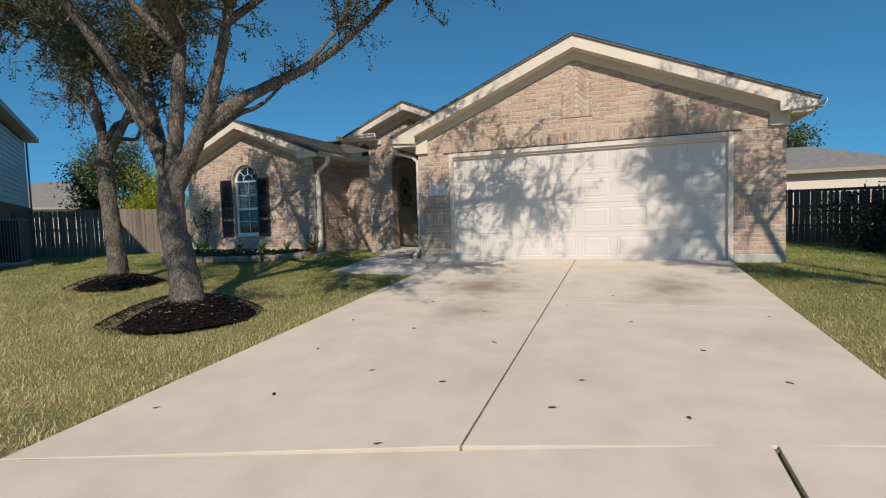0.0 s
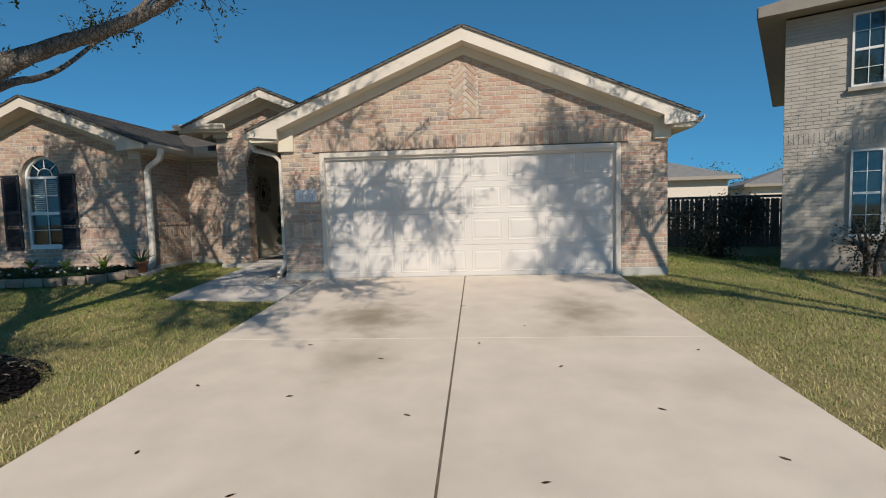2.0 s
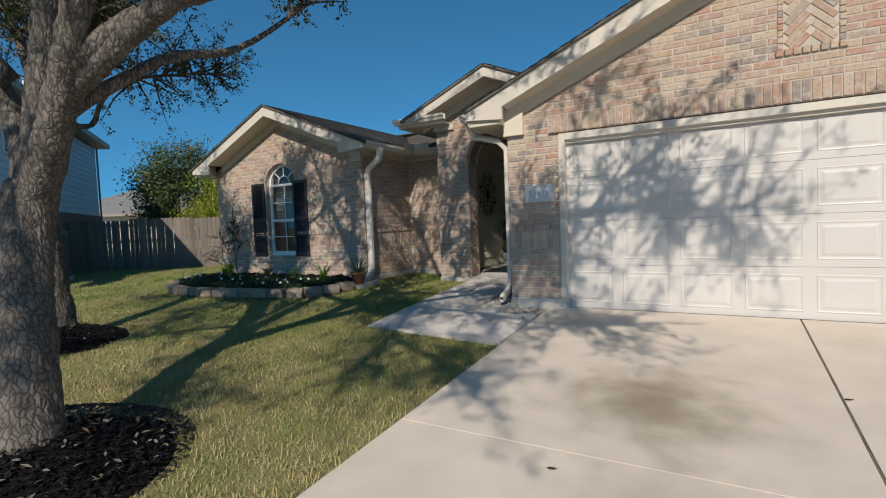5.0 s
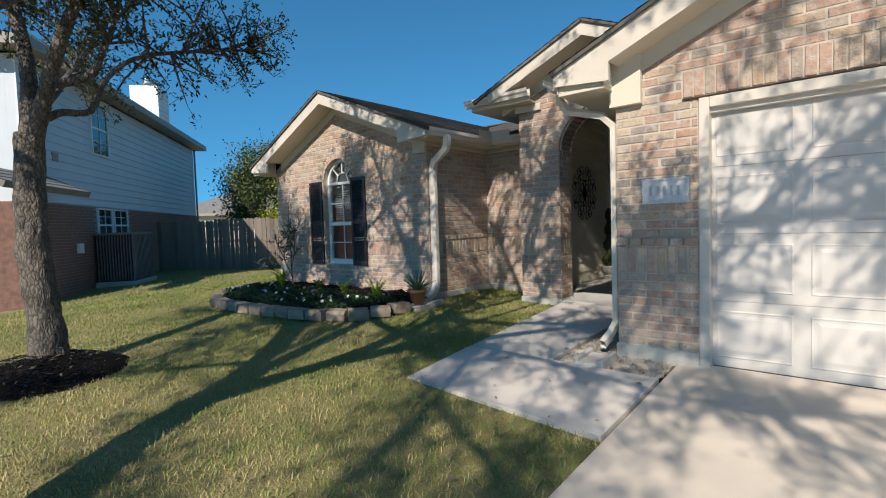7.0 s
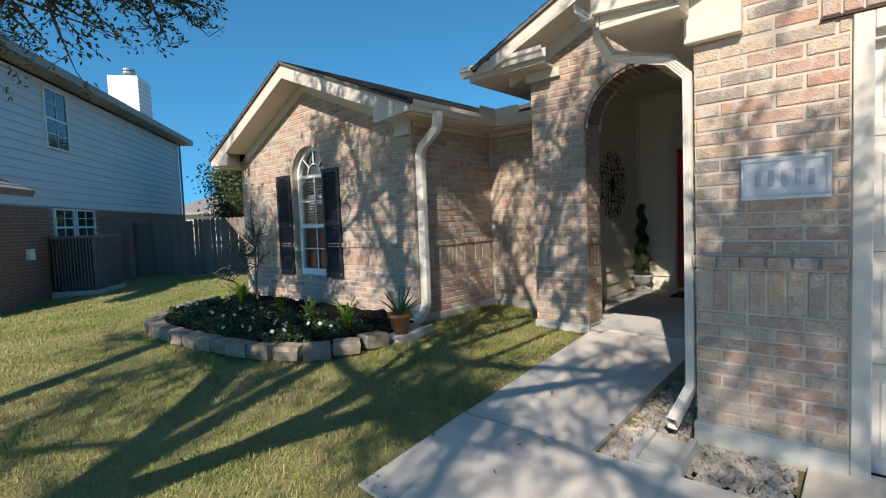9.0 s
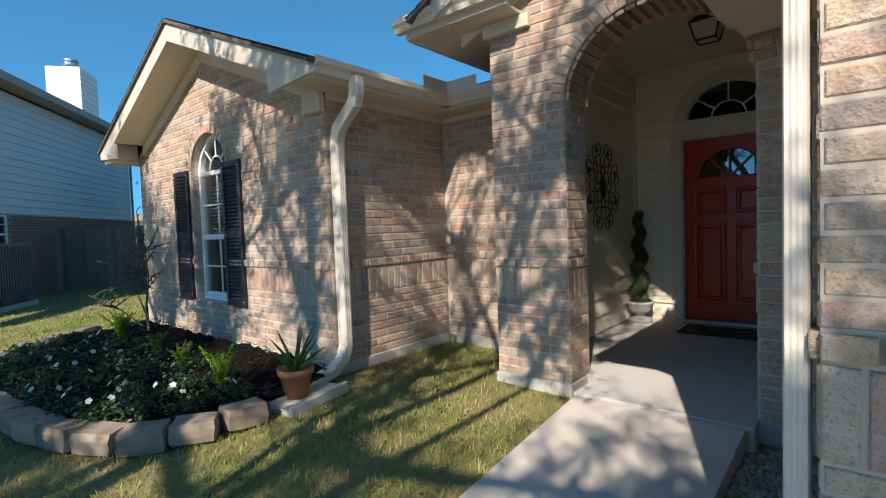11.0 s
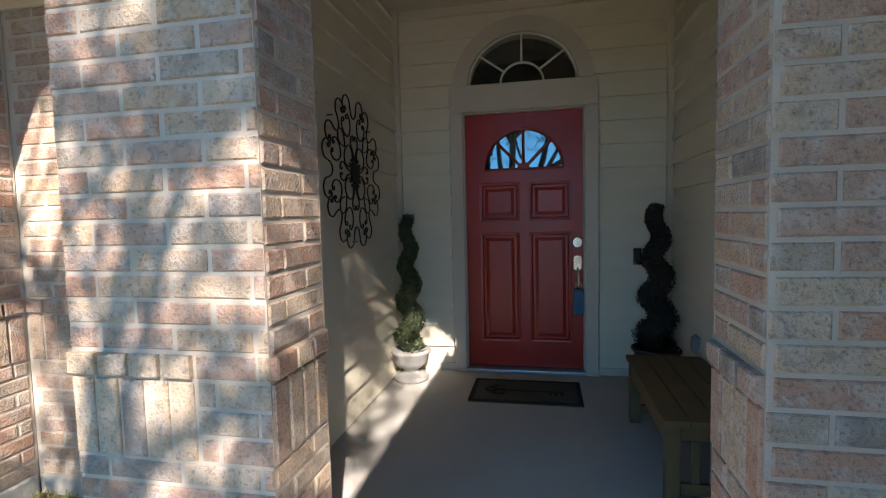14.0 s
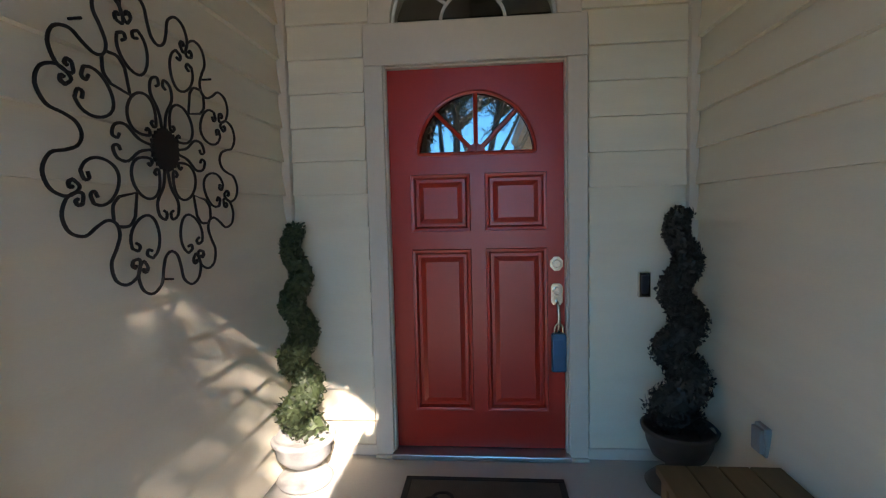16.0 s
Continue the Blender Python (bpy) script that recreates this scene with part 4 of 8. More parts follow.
garage_door()
gt = thing("garage_trim", "cream painted trim boards around the garage door", "trim", kind="structure")
one_box("jamb", DX0 - 0.0, DX0 + 0.075, GY - 0.012, GY + 0.10, DZ0, 3.125, M_TRIM, gt)
one_box("jamb", DX1 - 0.075, DX1, GY - 0.012, GY + 0.10, DZ0, 3.125, M_TRIM, gt)
one_box("head", DX0 + 0.076, DX1 - 0.076, GY - 0.012, GY + 0.10, 3.04, 3.125, M_TRIM, gt)
one_box("door_stop", DX0 + 0.07, DX1 - 0.07, GY + 0.03, GY + 0.07, 3.0, 3.05, M_TRIM, gt)
M_RUST = material("rusty_lintel_steel", (0.09, 0.05, 0.03), 0.8, 0.2, vary=0.3, fine=60)
one_box("lintel", DX0 - 0.12, DX1 + 0.12, GY - 0.02, GY + 0.1, 3.127, 3.137, M_RUST, gt, bevel=0.001)
for x0, x1 in ((GX0 - 0.01, DX0 - 0.001), (DX1 + 0.001, GX1 + 0.01)):
    one_box("foundation_face", x0, x1, GY - 0.018, GY + 0.05, 0.7, 1.075, M_FOUND, wall_garage, bevel=0.01)
one_box("foundation_face", WX0 - 0.01, WX1 + 0.012, WY - 0.016, WY + 0.04, 0.7, 1.14, M_FOUND, wall_wing, bevel=0.01)
one_box("foundation_face", WX1 - 0.05, WX1 + 0.018, WY + 0.045, NY - 0.02, 0.7, 1.13, M_FOUND, wall_wing_side, bevel=0.01)
one_box("foundation_face", WX1 + 0.02, PX0 + 0.02, NY - 0.018, NY + 0.05, 0.7, 1.13, M_FOUND, wall_nook, bevel=0.01)
one_box("foundation_face", PX0 - 0.012, AX0 + 0.012, PY - 0.016, PY + 0.335, 0.7, 1.085, M_FOUND, wall_arch, bevel=0.01)
one_box("foundation_face", AX1 - 0.012, GX0 - 0.001, PY - 0.016, PY + 0.335, 0.7, 1.085, M_FOUND, wall_arch, bevel=0.01)
one_box("foundation_face", GX0 - 0.012, GX0 + 0.05, GY + 0.051, PY - 0.018, 0.7, 1.07, M_FOUND, wall_garage_west, bevel=0.01)

# address plaque
M_PLAQUE = material("pale_stone_plaque", (0.62, 0.62, 0.62), 0.6, vary=0.12, scale=20, fine=90, bump=0.2)
M_PLAQUE2 = material("grey_plaque_relief", (0.46, 0.46, 0.48), 0.6, vary=0.12, scale=20, fine=90, bump=0.2)
plaque = thing("address_plaque", "pale stone address plaque with raised border and figures", "plaque", at=(-3.02, GY, 2.41))
one_box("back", -0.185, 0.185, -0.018, 0.01, -0.105, 0.105, M_PLAQUE, plaque, bevel=0.004)
for b in ((-0.185, 0.185, -0.028, -0.016, 0.085, 0.105), (-0.185, 0.185, -0.028, -0.016, -0.105, -0.085), (-0.185, -0.167, -0.028, -0.016, -0.084, 0.084), (0.167, 0.185, -0.028, -0.016, -0.084, 0.084)):
    one_box("border", *b, M_PLAQUE, plaque, bevel=0.003)
for x in (-0.11, -0.055, 0.0, 0.055, 0.11):
    one_box("figure_bar", x - 0.012, x + 0.012, -0.022, -0.016, -0.04, 0.04, M_PLAQUE2, plaque, bevel=0.003)


# downspouts
def downspout(label, pts, at_bottom, hw, hd):
    root = thing("downspout", label, "downspout")
    path = [Vector(p) for p in pts]
    bm = bmesh.new()
    prof = []
    for k in range(28):
        a = math.tau * k / 28
        ca, sa = math.cos(a), math.sin(a)
        r = 1 / max(abs(ca), abs(sa)) ** 0.92
        rib = 1 - 0.045 * (k % 2)
        prof.append((hw * r * ca * rib, hd * r * sa * rib))
    rings = []
    for i, p in enumerate(path):
        way = ((path[min(i + 1, len(path) - 1)] - p).normalized() + (p - path[max(i - 1, 0)]).normalized()).normalized()
        side = Vector((1, 0, 0)) if abs(way.x) < 0.9 else Vector((0, 1, 0))
        u = (side - way * side.dot(way)).normalized()
        v = way.cross(u)
        rings.append([bm.verts.new(p + u * a + v * b) for a, b in prof])
    for a, b in zip(rings, rings[1:]):
        for k in range(28):
            bm.faces.new((a[k], a[(k + 1) % 28], b[(k + 1) % 28], b[k]))
    bmesh.ops.recalc_face_normals(bm, faces=bm.faces)
    part("pipe", bm, M_GUTTER, root)
    for z in at_bottom:
        c = path[4]
        one_box("strap", c.x - hw * 1.08, c.x + hw * 1.08, c.y - hd * 1.05, c.y + hd * 1.05, z - 0.012, z + 0.012, M_GUTTER, root, bevel=0.003)
    return root


downspout("cream ribbed metal downspout at the wing corner",
          [(-6.37, 10.30, 3.48), (-6.37, 10.30, 3.36), (-6.40, 10.30, 3.28), (-6.66, 10.34, 3.13), (-6.715, 10.36, 3.03), (-6.715, 10.36, 1.30), (-6.72, 10.33, 1.20), (-6.71, 10.22, 1.12), (-6.70, 10.08, 1.09)], (), 0.054, 0.045)
downspout("cream ribbed metal downspout at the garage corner",
          [(-3.93, 9.05, 3.40), (-3.93, 9.05, 3.31), (-3.88, 9.10, 3.21), (-3.57, 9.17, 3.13), (-3.478, 9.20, 3.02), (-3.478, 9.20, 1.25), (-3.52, 9.17, 1.14), (-3.54, 9.02, 1.06)], (), 0.030, 0.042)
for nm, x, y, ang, z, ln in (("splash_block", -6.45, 9.80, 8, 1.055, 0.55), ("splash_block", -3.52, 8.82, 0, 0.965, 0.32)):
    bm = bmesh.new()
    box(bm, -0.13, 0.13, -ln / 2, ln / 2, 0, 0.05, 0.012)
    box(bm, -0.13, -0.09, -ln / 2, ln / 2, 0.03, 0.085, 0.01)
    box(bm, 0.09, 0.13, -ln / 2, ln / 2, 0.03, 0.085, 0.01)
    bmesh.ops.transform(bm, matrix=pose(x, y, z - 0.03, 3, 0, ang), verts=bm.verts)
    tagged(part(nm, bm, M_FOUND), "grey concrete splash block under a downspout", "splash block")


# ---- bedroom window ----
M_BLIND = material("grey_blind_slats", (0.34, 0.36, 0.36), 0.6, vary=0.05, bump=0.0)
def window_arched():
    root = thing("window_1", "white arched sash window with blinds half lowered", "window", kind="structure")
    y = WY + 0.09
    x0, x1, z0, zs = WIN[0], WIN[1], WIN[2], WIN[3]
    mid, r = (x0 + x1) / 2, (x1 - x0) / 2
    outer = [(x0, z0), (x1, z0)] + arc(mid, zs, r, r, 0, 180, 20)
    t = 0.05
    inner = [(x0 + t, z0 + t), (x1 - t, z0 + t)] + arc(mid, zs, r - t, r - t, 0, 180, 20)
    frame_ob = part("window_frame", slab(bmesh.new(), outer, [inner], 0.06, pose(0, y, 0)), M_WHITE, root)
    zm = 2.26
    one_box("meeting_rail", x0 + t, x1 - t, y + 0.004, y + 0.05, zm - 0.03, zm + 0.03, M_WHITE, frame_ob)
    one_box("transom", x0 + t, x1 - t, y + 0.002, y + 0.055, zs - 0.03, zs + 0.02, M_WHITE, frame_ob)
    one_box("bottom_rail", x0 + t, x1 - t, y + 0.006, y + 0.05, z0 + t, z0 + t + 0.04, M_WHITE, frame_ob)
    for za, zb in ((z0 + t, zm), (zm, zs)):
        one_box("muntin", mid - 0.009, mid + 0.009, y + 0.012, y + 0.03, za, zb, M_WHITE, frame_ob, bevel=0.003)
        zz = (za + zb) / 2
        one_box("muntin", x0 + t, x1 - t, y + 0.013, y + 0.029, zz - 0.009, zz + 0.009, M_WHITE, frame_ob, bevel=0.003)
    for a in (45, 90, 135):
        d = Vector((math.cos(radians(a)), 0, math.sin(radians(a))))
        bm = tube(bmesh.new(), [Vector((mid, y + 0.02, zs + 0.02)) + d * 0.15, Vector((mid, y + 0.02, zs + 0.0)) + d * (r - t + 0.01)], 0.009, 6)
        part("muntin", bm, M_WHITE, frame_ob)
    bm = tube(bmesh.new(), [Vector((mid + 0.16 * math.cos(radians(a)), y + 0.02, zs + 0.02 + 0.16 * math.sin(radians(a)))) for a in range(0, 181, 15)], 0.009, 6)
    part("muntin", bm, M_WHITE, frame_ob)
    for nm, lp in (("pane", [(x0 + t, z0 + t), (x1 - t, z0 + t), (x1 - t, zm), (x0 + t, zm)]), ("pane", [(x0 + t, zm), (x1 - t, zm), (x1 - t, zs), (x0 + t, zs)]), ("pane", arc(mid, zs, r - t, r - t, 0, 180, 20))):
        ob = part(nm, slab(bmesh.new(), lp, [], 0.004, pose(0, y + 0.035, 0)), M_GLASS, root)
        ob.visible_shadow = False
    for k in range(17):
        z = zs - 0.06 - k * 0.042
        bm = box(bmesh.new(), x0 + t, x1 - t, -0.018, 0.018, -0.0015, 0.0015, 0, pose(0, y + 0.12, z, 28))
        part("blind_slat", bm, M_BLIND, root)
    return root


window_arched()


def shutter(x0, x1):
    root = thing("shutter", "black louvred vinyl shutter beside the arched window", "shutter", "window shutters", at=((x0 + x1) / 2, WY - 0.002, 1.52))
    w, h = x1 - x0, 1.53
    for a, b in ((-w / 2, -w / 2 + 0.05), (w / 2 - 0.05, w / 2)):
        one_box("stile", a, b, -0.032, 0.0, 0, h, M_SHUT, root)
    for a, b in ((0, 0.07), (h / 2 - 0.04, h / 2 + 0.04), (h - 0.06, h)):
        one_box("rail", -w / 2 + 0.05, w / 2 - 0.05, -0.030, -0.001, a, b, M_SHUT, root)
    for za, zb in ((0.07, h / 2 - 0.04), (h / 2 + 0.04, h - 0.06)):
        n = 17
        for k in range(n):
            z = za + (k + 0.5) * (zb - za) / n
            part("louvre", box(bmesh.new(), -w / 2 + 0.05, w / 2 - 0.05, -0.004, 0.004, -0.021, 0.021, 0.0, pose(0, -0.014, z, -38)), M_SHUT, root)
    for x in (-w / 2 + 0.025, w / 2 - 0.025):
        for z in (0.06, h / 2, h - 0.06):
            part("screw", turned(bmesh.new(), [(0.007, 0), (0.007, 0.003), (0.004, 0.005)], (0, 0, 0), 8), M_WHITE, root).matrix_basis = pose(x, -0.032, z, 90)
    return root


shutter(-9.78, -9.40)
shutter(-8.56, -8.18)

# ---- porch ----
def board(name, x0, x1, z0, h, m, parent, material):
    """A lap board, its lower edge standing off the wall; x along, -y outward."""
    bm = bmesh.new()
    t0, t1 = 0.031, 0.003
    a = [bm.verts.new(m @ Vector(p)) for p in ((x0, -t0, z0), (x0, -t1, z0 + h), (x0, 0.004, z0 + h), (x0, 0.004, z0))]
    b = [bm.verts.new(m @ Vector(p)) for p in ((x1, -t0, z0), (x1, -t1, z0 + h), (x1, 0.004, z0 + h), (x1, 0.004, z0))]
    for i in range(4):
        bm.faces.new((a[i], a[(i + 1) % 4], b[(i + 1) % 4], b[i]))
    bm.faces.new(a[::-1]), bm.faces.new(b)
    bmesh.ops.recalc_face_normals(bm, faces=bm.faces)
    return part(name, bm, material, parent)


EXPO = 0.176
M_LEFT = Matrix.Translation((PL - 0.024, 0, 0)) @ Matrix(((0, -1, 0, 0), (1, 0, 0, 0), (0, 0, 1, 0), (0, 0, 0, 1)))
M_RIGHT = Matrix.Translation((PR + 0.024, 0, 0)) @ Matrix(((0, 1, 0, 0), (1, 0, 0, 0), (0, 0, 1, 0), (0, 0, 0, 1)))
M_BACK = Matrix.Translation((0, PB + 0.024, 0))
CAS = 0.11
k = 0
while 1.12 + k * EXPO < PC - 0.02:
    z = 1.12 + k * EXPO
    h = min(EXPO + 0.012, PC - z)
    board("siding_board", PY + 0.388, PB - 0.03, z, h, M_LEFT, wall_porch_left, M_SIDING)
    board("siding_board", PY + 0.388, PB - 0.03, z, h, M_RIGHT, wall_porch_right, M_SIDING)
    zc = z + EXPO / 2
    half = (FD1 - FD0) / 2 + CAS + 0.01
    if zc > FAN_Z:
        q = 1 - ((zc - FAN_Z) / (FAN_R * 0.9 + CAS)) ** 2
        half = (FAN_R + CAS + 0.02) * math.sqrt(q) if q > 0 else 0
    if half > 0.02:
        board("siding_board", PL + 0.03, fan_mid - half, z, h, M_BACK, wall_door, M_SIDING)
        board("siding_board", fan_mid + half, PR - 0.03, z, h, M_BACK, wall_door, M_SIDING)
    else:
        board("siding_board", PL + 0.03, PR - 0.03, z, h, M_BACK, wall_door, M_SIDING)
    k += 1
trim_p = thing("trim", "cream corner and base boards of the porch", "trim", kind="structure")
one_box("corner_board", PL - 0.012, PL + 0.035, PB - 0.035, PB + 0.012, 1.10, PC, M_TRIM, trim_p)
one_box("corner_board", PR - 0.035, PR + 0.012, PB - 0.035, PB + 0.012, 1.10, PC, M_TRIM, trim_p)
one_box("corner_board", PL - 0.012, PL + 0.012, 11.985, 12.07, 1.10, PC, M_TRIM, trim_p)
one_box("base_board", PL + 0.036, FD0 - CAS, PB - 0.012, PB + 0.01, 1.10, 1.16, M_TRIM, trim_p)
one_box("base_board", FD1 + CAS, PR - 0.036, PB - 0.012, PB + 0.01, 1.10, 1.16, M_TRIM, trim_p)

# front door with casing and fanlight
casing = thing("door_casing", "cream casing boards and arched head of the front door", "trim", kind="structure")
one_box("side_casing", FD0 - CAS, FD0 - 0.012, PB - 0.028, PB + 0.02, 1.10, FZ1 + 0.012, M_TRIM, casing)
one_box("side_casing", FD1 + 0.012, FD1 + CAS, PB - 0.028, PB + 0.02, 1.10, FZ1 + 0.012, M_TRIM, casing)
one_box("head_casing", FD0 - CAS, FD1 + CAS, PB - 0.030, PB + 0.02, FZ1 + 0.013, FAN_Z, M_TRIM, casing)
for a, b in ((FD0 - 0.012, FD0 + 0.0), (FD1, FD1 + 0.012)):
    one_box("jamb", a, b, PB - 0.01, PB + 0.12, 1.13, FZ1 + 0.012, M_TRIM, casing)
one_box("head_jamb", FD0, FD1, PB - 0.01, PB + 0.12, FZ1, FZ1 + 0.012, M_TRIM, casing)
outer = arc(fan_mid, FAN_Z + 0.001, FAN_R + CAS, FAN_R * 0.9 + CAS, 0, 180, 24)
inner = arc(fan_mid, FAN_Z + 0.001, FAN_R - 0.004, FAN_R * 0.9 - 0.004, 180, 0, 24)
part("arch_casing", slab(bmesh.new(), outer + inner, [], 0.05, pose(0, PB - 0.029, 0)), M_TRIM, casing)
M_ALU = material("brushed_threshold_metal", (0.45, 0.46, 0.46), 0.35, 0.9, vary=0.1, fine=80, bump=0.05)
one_box("threshold", FD0 - 0.02, FD1 + 0.02, PB - 0.06, PB + 0.1, 1.101, 1.13, M_ALU, casing, bevel=0.006)
one_box("sill_board", FD0 - CAS - 0.0, FD1 + CAS, PB - 0.05, PB + 0.0, 1.10, 1.118, M_TRIM, casing)

fan = thing("window_2", "dark half-round fanlight with white muntins over the door", "window", kind="structure")
gl = part("pane", slab(bmesh.new(), arc(fan_mid, FAN_Z + 0.004, FAN_R - 0.006, FAN_R * 0.9 - 0.006, 0, 180, 24), [], 0.005, pose(0, PB + 0.03, 0)), M_GLASS, fan)
gl.visible_shadow = False
for a in (38, 90, 142):
    ca, sa = math.cos(radians(a)), math.sin(radians(a))
    bm = tube(bmesh.new(), [(fan_mid + 0.16 * ca, PB + 0.022, FAN_Z + 0.144 * sa), (fan_mid + (FAN_R - 0.006) * ca, PB + 0.022, FAN_Z + (FAN_R * 0.9 - 0.006) * sa)], 0.009, 6)
    part("muntin", bm, M_WHITE, fan)
part("muntin", tube(bmesh.new(), [(fan_mid + 0.165 * math.cos(radians(a)), PB + 0.022, FAN_Z + 0.006 + 0.15 * math.sin(radians(a))) for a in range(0, 181, 12)], 0.009, 6), M_WHITE, fan)
part("muntin", tube(bmesh.new(), [(fan_mid + (FAN_R - 0.012) * math.cos(radians(a)), PB + 0.022, FAN_Z + 0.006 + (FAN_R * 0.9 - 0.012) * math.sin(radians(a))) for a in range(0, 181, 9)], 0.010, 6), M_WHITE, fan)


def front_door():
    root = thing("door_1", "red panelled front door with a half-round glass light", "door", kind="structure", at=(FD0, PB + 0.035, FZ0))
    W, H = FD1 - FD0, FZ1 - FZ0
    cx, cz, rx, rz = W / 2 + 0.004, 1.589, 0.305, 0.315
    lite = [(cx - rx, cz), (cx + rx, cz)] + arc(cx, cz, rx, rz, 0, 180, 24)[1:-1]
    rects = [(0.122, 0.411, 1.196, 1.472), (0.514, 0.809, 1.196, 1.472), (0.122, 0.411, 0.22, 1.075), (0.514, 0.809, 0.22, 1.075)]
    holes = [lite] + [[(a, c), (b, c), (b, d), (a, d)] for a, b, c, d in rects]
    leaf = part("leaf", slab(bmesh.new(), [(0, 0), (W, 0), (W, H), (0, H)], holes, 0.045, Matrix.Identity(4)), M_RED, root)
    for a, b, c, d in rects:
        bm = bmesh.new()
        def ring(e, y):
            return [bm.verts.new(p) for p in ((a + e, y, c + e), (b - e, y, c + e), (b - e, y, d - e), (a + e, y, d - e))]
        rs = [ring(-0.014, 0.0005), ring(-0.010, -0.008), ring(0.004, -0.006), ring(0.014, 0.012), ring(0.030, 0.012), ring(0.055, 0.002)]
        for p, q in zip(rs, rs[1:]):
            for i in range(4):
                bm.faces.new((p[i], p[(i + 1) % 4], q[(i + 1) % 4], q[i]))
        bm.faces.new(rs[-1])
        bmesh.ops.recalc_face_normals(bm, faces=bm.faces)
        part("panel", bm, M_RED, root)
    g1 = part("pane", slab(bmesh.new(), lite, [], 0.006, pose(0, 0.02, 0)), M_PANE, root)
    bm = tube(bmesh.new(), [(cx + rx * math.cos(radians(t)), -0.002, cz + rz * math.sin(radians(t))) for t in range(0, 181, 9)], 0.011, 6)
    part("light_moulding", bm, M_RED, root)
    part("light_moulding", tube(bmesh.new(), [(cx - rx, -0.002, cz), (cx + rx, -0.002, cz)], 0.011, 6), M_RED, root)
    for t in (45, 90, 135):
        part("muntin", tube(bmesh.new(), [(cx, 0.004, cz), (cx + rx * math.cos(radians(t)), 0.004, cz + rz * math.sin(radians(t)))], 0.012, 6), M_RED, root)
    part("hub", slab(bmesh.new(), arc(cx, cz, 0.05, 0.05, 0, 180, 12), [], 0.012, pose(0, -0.006, 0)), M_RED, root)
    # hardware
    hx = 0.868
    lockset = part("deadbolt", slab(bmesh.new(), [(hx + 0.036 * math.cos(radians(t)), 1.004 + 0.04 * math.sin(radians(t))) for t in (22, 68, 112, 158, 202, 248, 292, 338)], [], 0.012, pose(0, -0.012, 0)), M_BRASS, root, "polished nickel deadbolt")
    part("cylinder", turned(bmesh.new(), [(0.022, 0), (0.022, 0.012), (0.018, 0.016)], (0, 0, 0), 20), M_BRASS, lockset).matrix_basis = pose(hx, -0.012, 1.004, 90)
    plate = part("handle_plate", slab(bmesh.new(), [(hx - 0.03, 0.80), (hx - 0.018, 0.785), (hx + 0.018, 0.785), (hx + 0.03, 0.80), (hx + 0.03, 0.885), (hx + 0.018, 0.90), (hx - 0.018, 0.90), (hx - 0.03, 0.885)], [], 0.01, pose(0, -0.010, 0)), M_BRASS, root, "polished nickel handle plate")
    part("cylinder", turned(bmesh.new(), [(0.02, 0), (0.02, 0.012), (0.016, 0.016)], (0, 0, 0), 20), M_BRASS, plate).matrix_basis = pose(hx, -0.010, 0.86, 90)
    part("grip", tube(bmesh.new(), limb_path([(hx, -0.012, 0.80), (hx, -0.045, 0.79), (hx + 0.004, -0.055, 0.72), (hx + 0.004, -0.045, 0.65), (hx, -0.008, 0.63)], 5), 0.009, 8), M_BRASS, root, "curved nickel grip", smooth=True)
    return root


M_BRASS = material("polished_nickel", (0.60, 0.56, 0.48), 0.22, 1.0, vary=0.05, bump=0.0)
M_PANE = bpy.data.materials.new("mirroring_door_glass")
M_PANE.use_nodes = True
pb = M_PANE.node_tree.nodes["Principled BSDF"]
pb.inputs["Base Color"].default_value = (0.02, 0.022, 0.022, 1)
pb.inputs["Roughness"].default_value = 0.02
pb.inputs["IOR"].default_value = 2.6
front_door()

# lock box on the handle
M_BLUE = material("blue_lock_box_plastic", (0.02, 0.10, 0.20), 0.4, vary=0.1, bump=0.05)
lockbox = thing("lock_box", "blue lock box hung on the door handle", "lock box", at=(FD0 + 0.872, PB - 0.012, FZ0 + 0.44))
one_box("case", -0.037, 0.037, -0.022, 0.022, 0.0, 0.20, M_BLUE, lockbox, bevel=0.009)
part("shackle", tube(bmesh.new(), limb_path([(-0.02, 0, 0.19), (-0.02, 0, 0.235), (0, 0, 0.255), (0.02, 0, 0.235), (0.02, 0, 0.19)], 5), 0.006, 8), M_BRASS, lockbox, smooth=True)
one_box("cap", -0.03, 0.03, -0.024, 0.024, 0.17, 0.205, M_BLUE, lockbox, bevel=0.006)

bell = thing("doorbell", "slim silver doorbell with a black face", "doorbell", at=(-3.585, PB - 0.004, 2.03))
one_box("case", -0.03, 0.03, -0.022, 0.006, -0.065, 0.065, M_BRASS, bell, bevel=0.004)
one_box("face", -0.019, 0.019, -0.025, -0.021, -0.045, 0.05, M_SHUT, bell, bevel=0.003)
out = thing("outlet_cover", "grey weatherproof outlet cover on the siding", "outlet", at=(PR - 0.004, 13.16, 1.535))
M_GREY = material("grey_plastic", (0.25, 0.25, 0.24), 0.5, vary=0.1, bump=0.05)
one_box("plate", -0.012, 0.012, -0.04, 0.04, -0.056, 0.056, M_GREY, out)
one_box("lid", -0.028, -0.011, -0.032, 0.032, -0.044, 0.048, M_GREY, out, bevel=0.006)

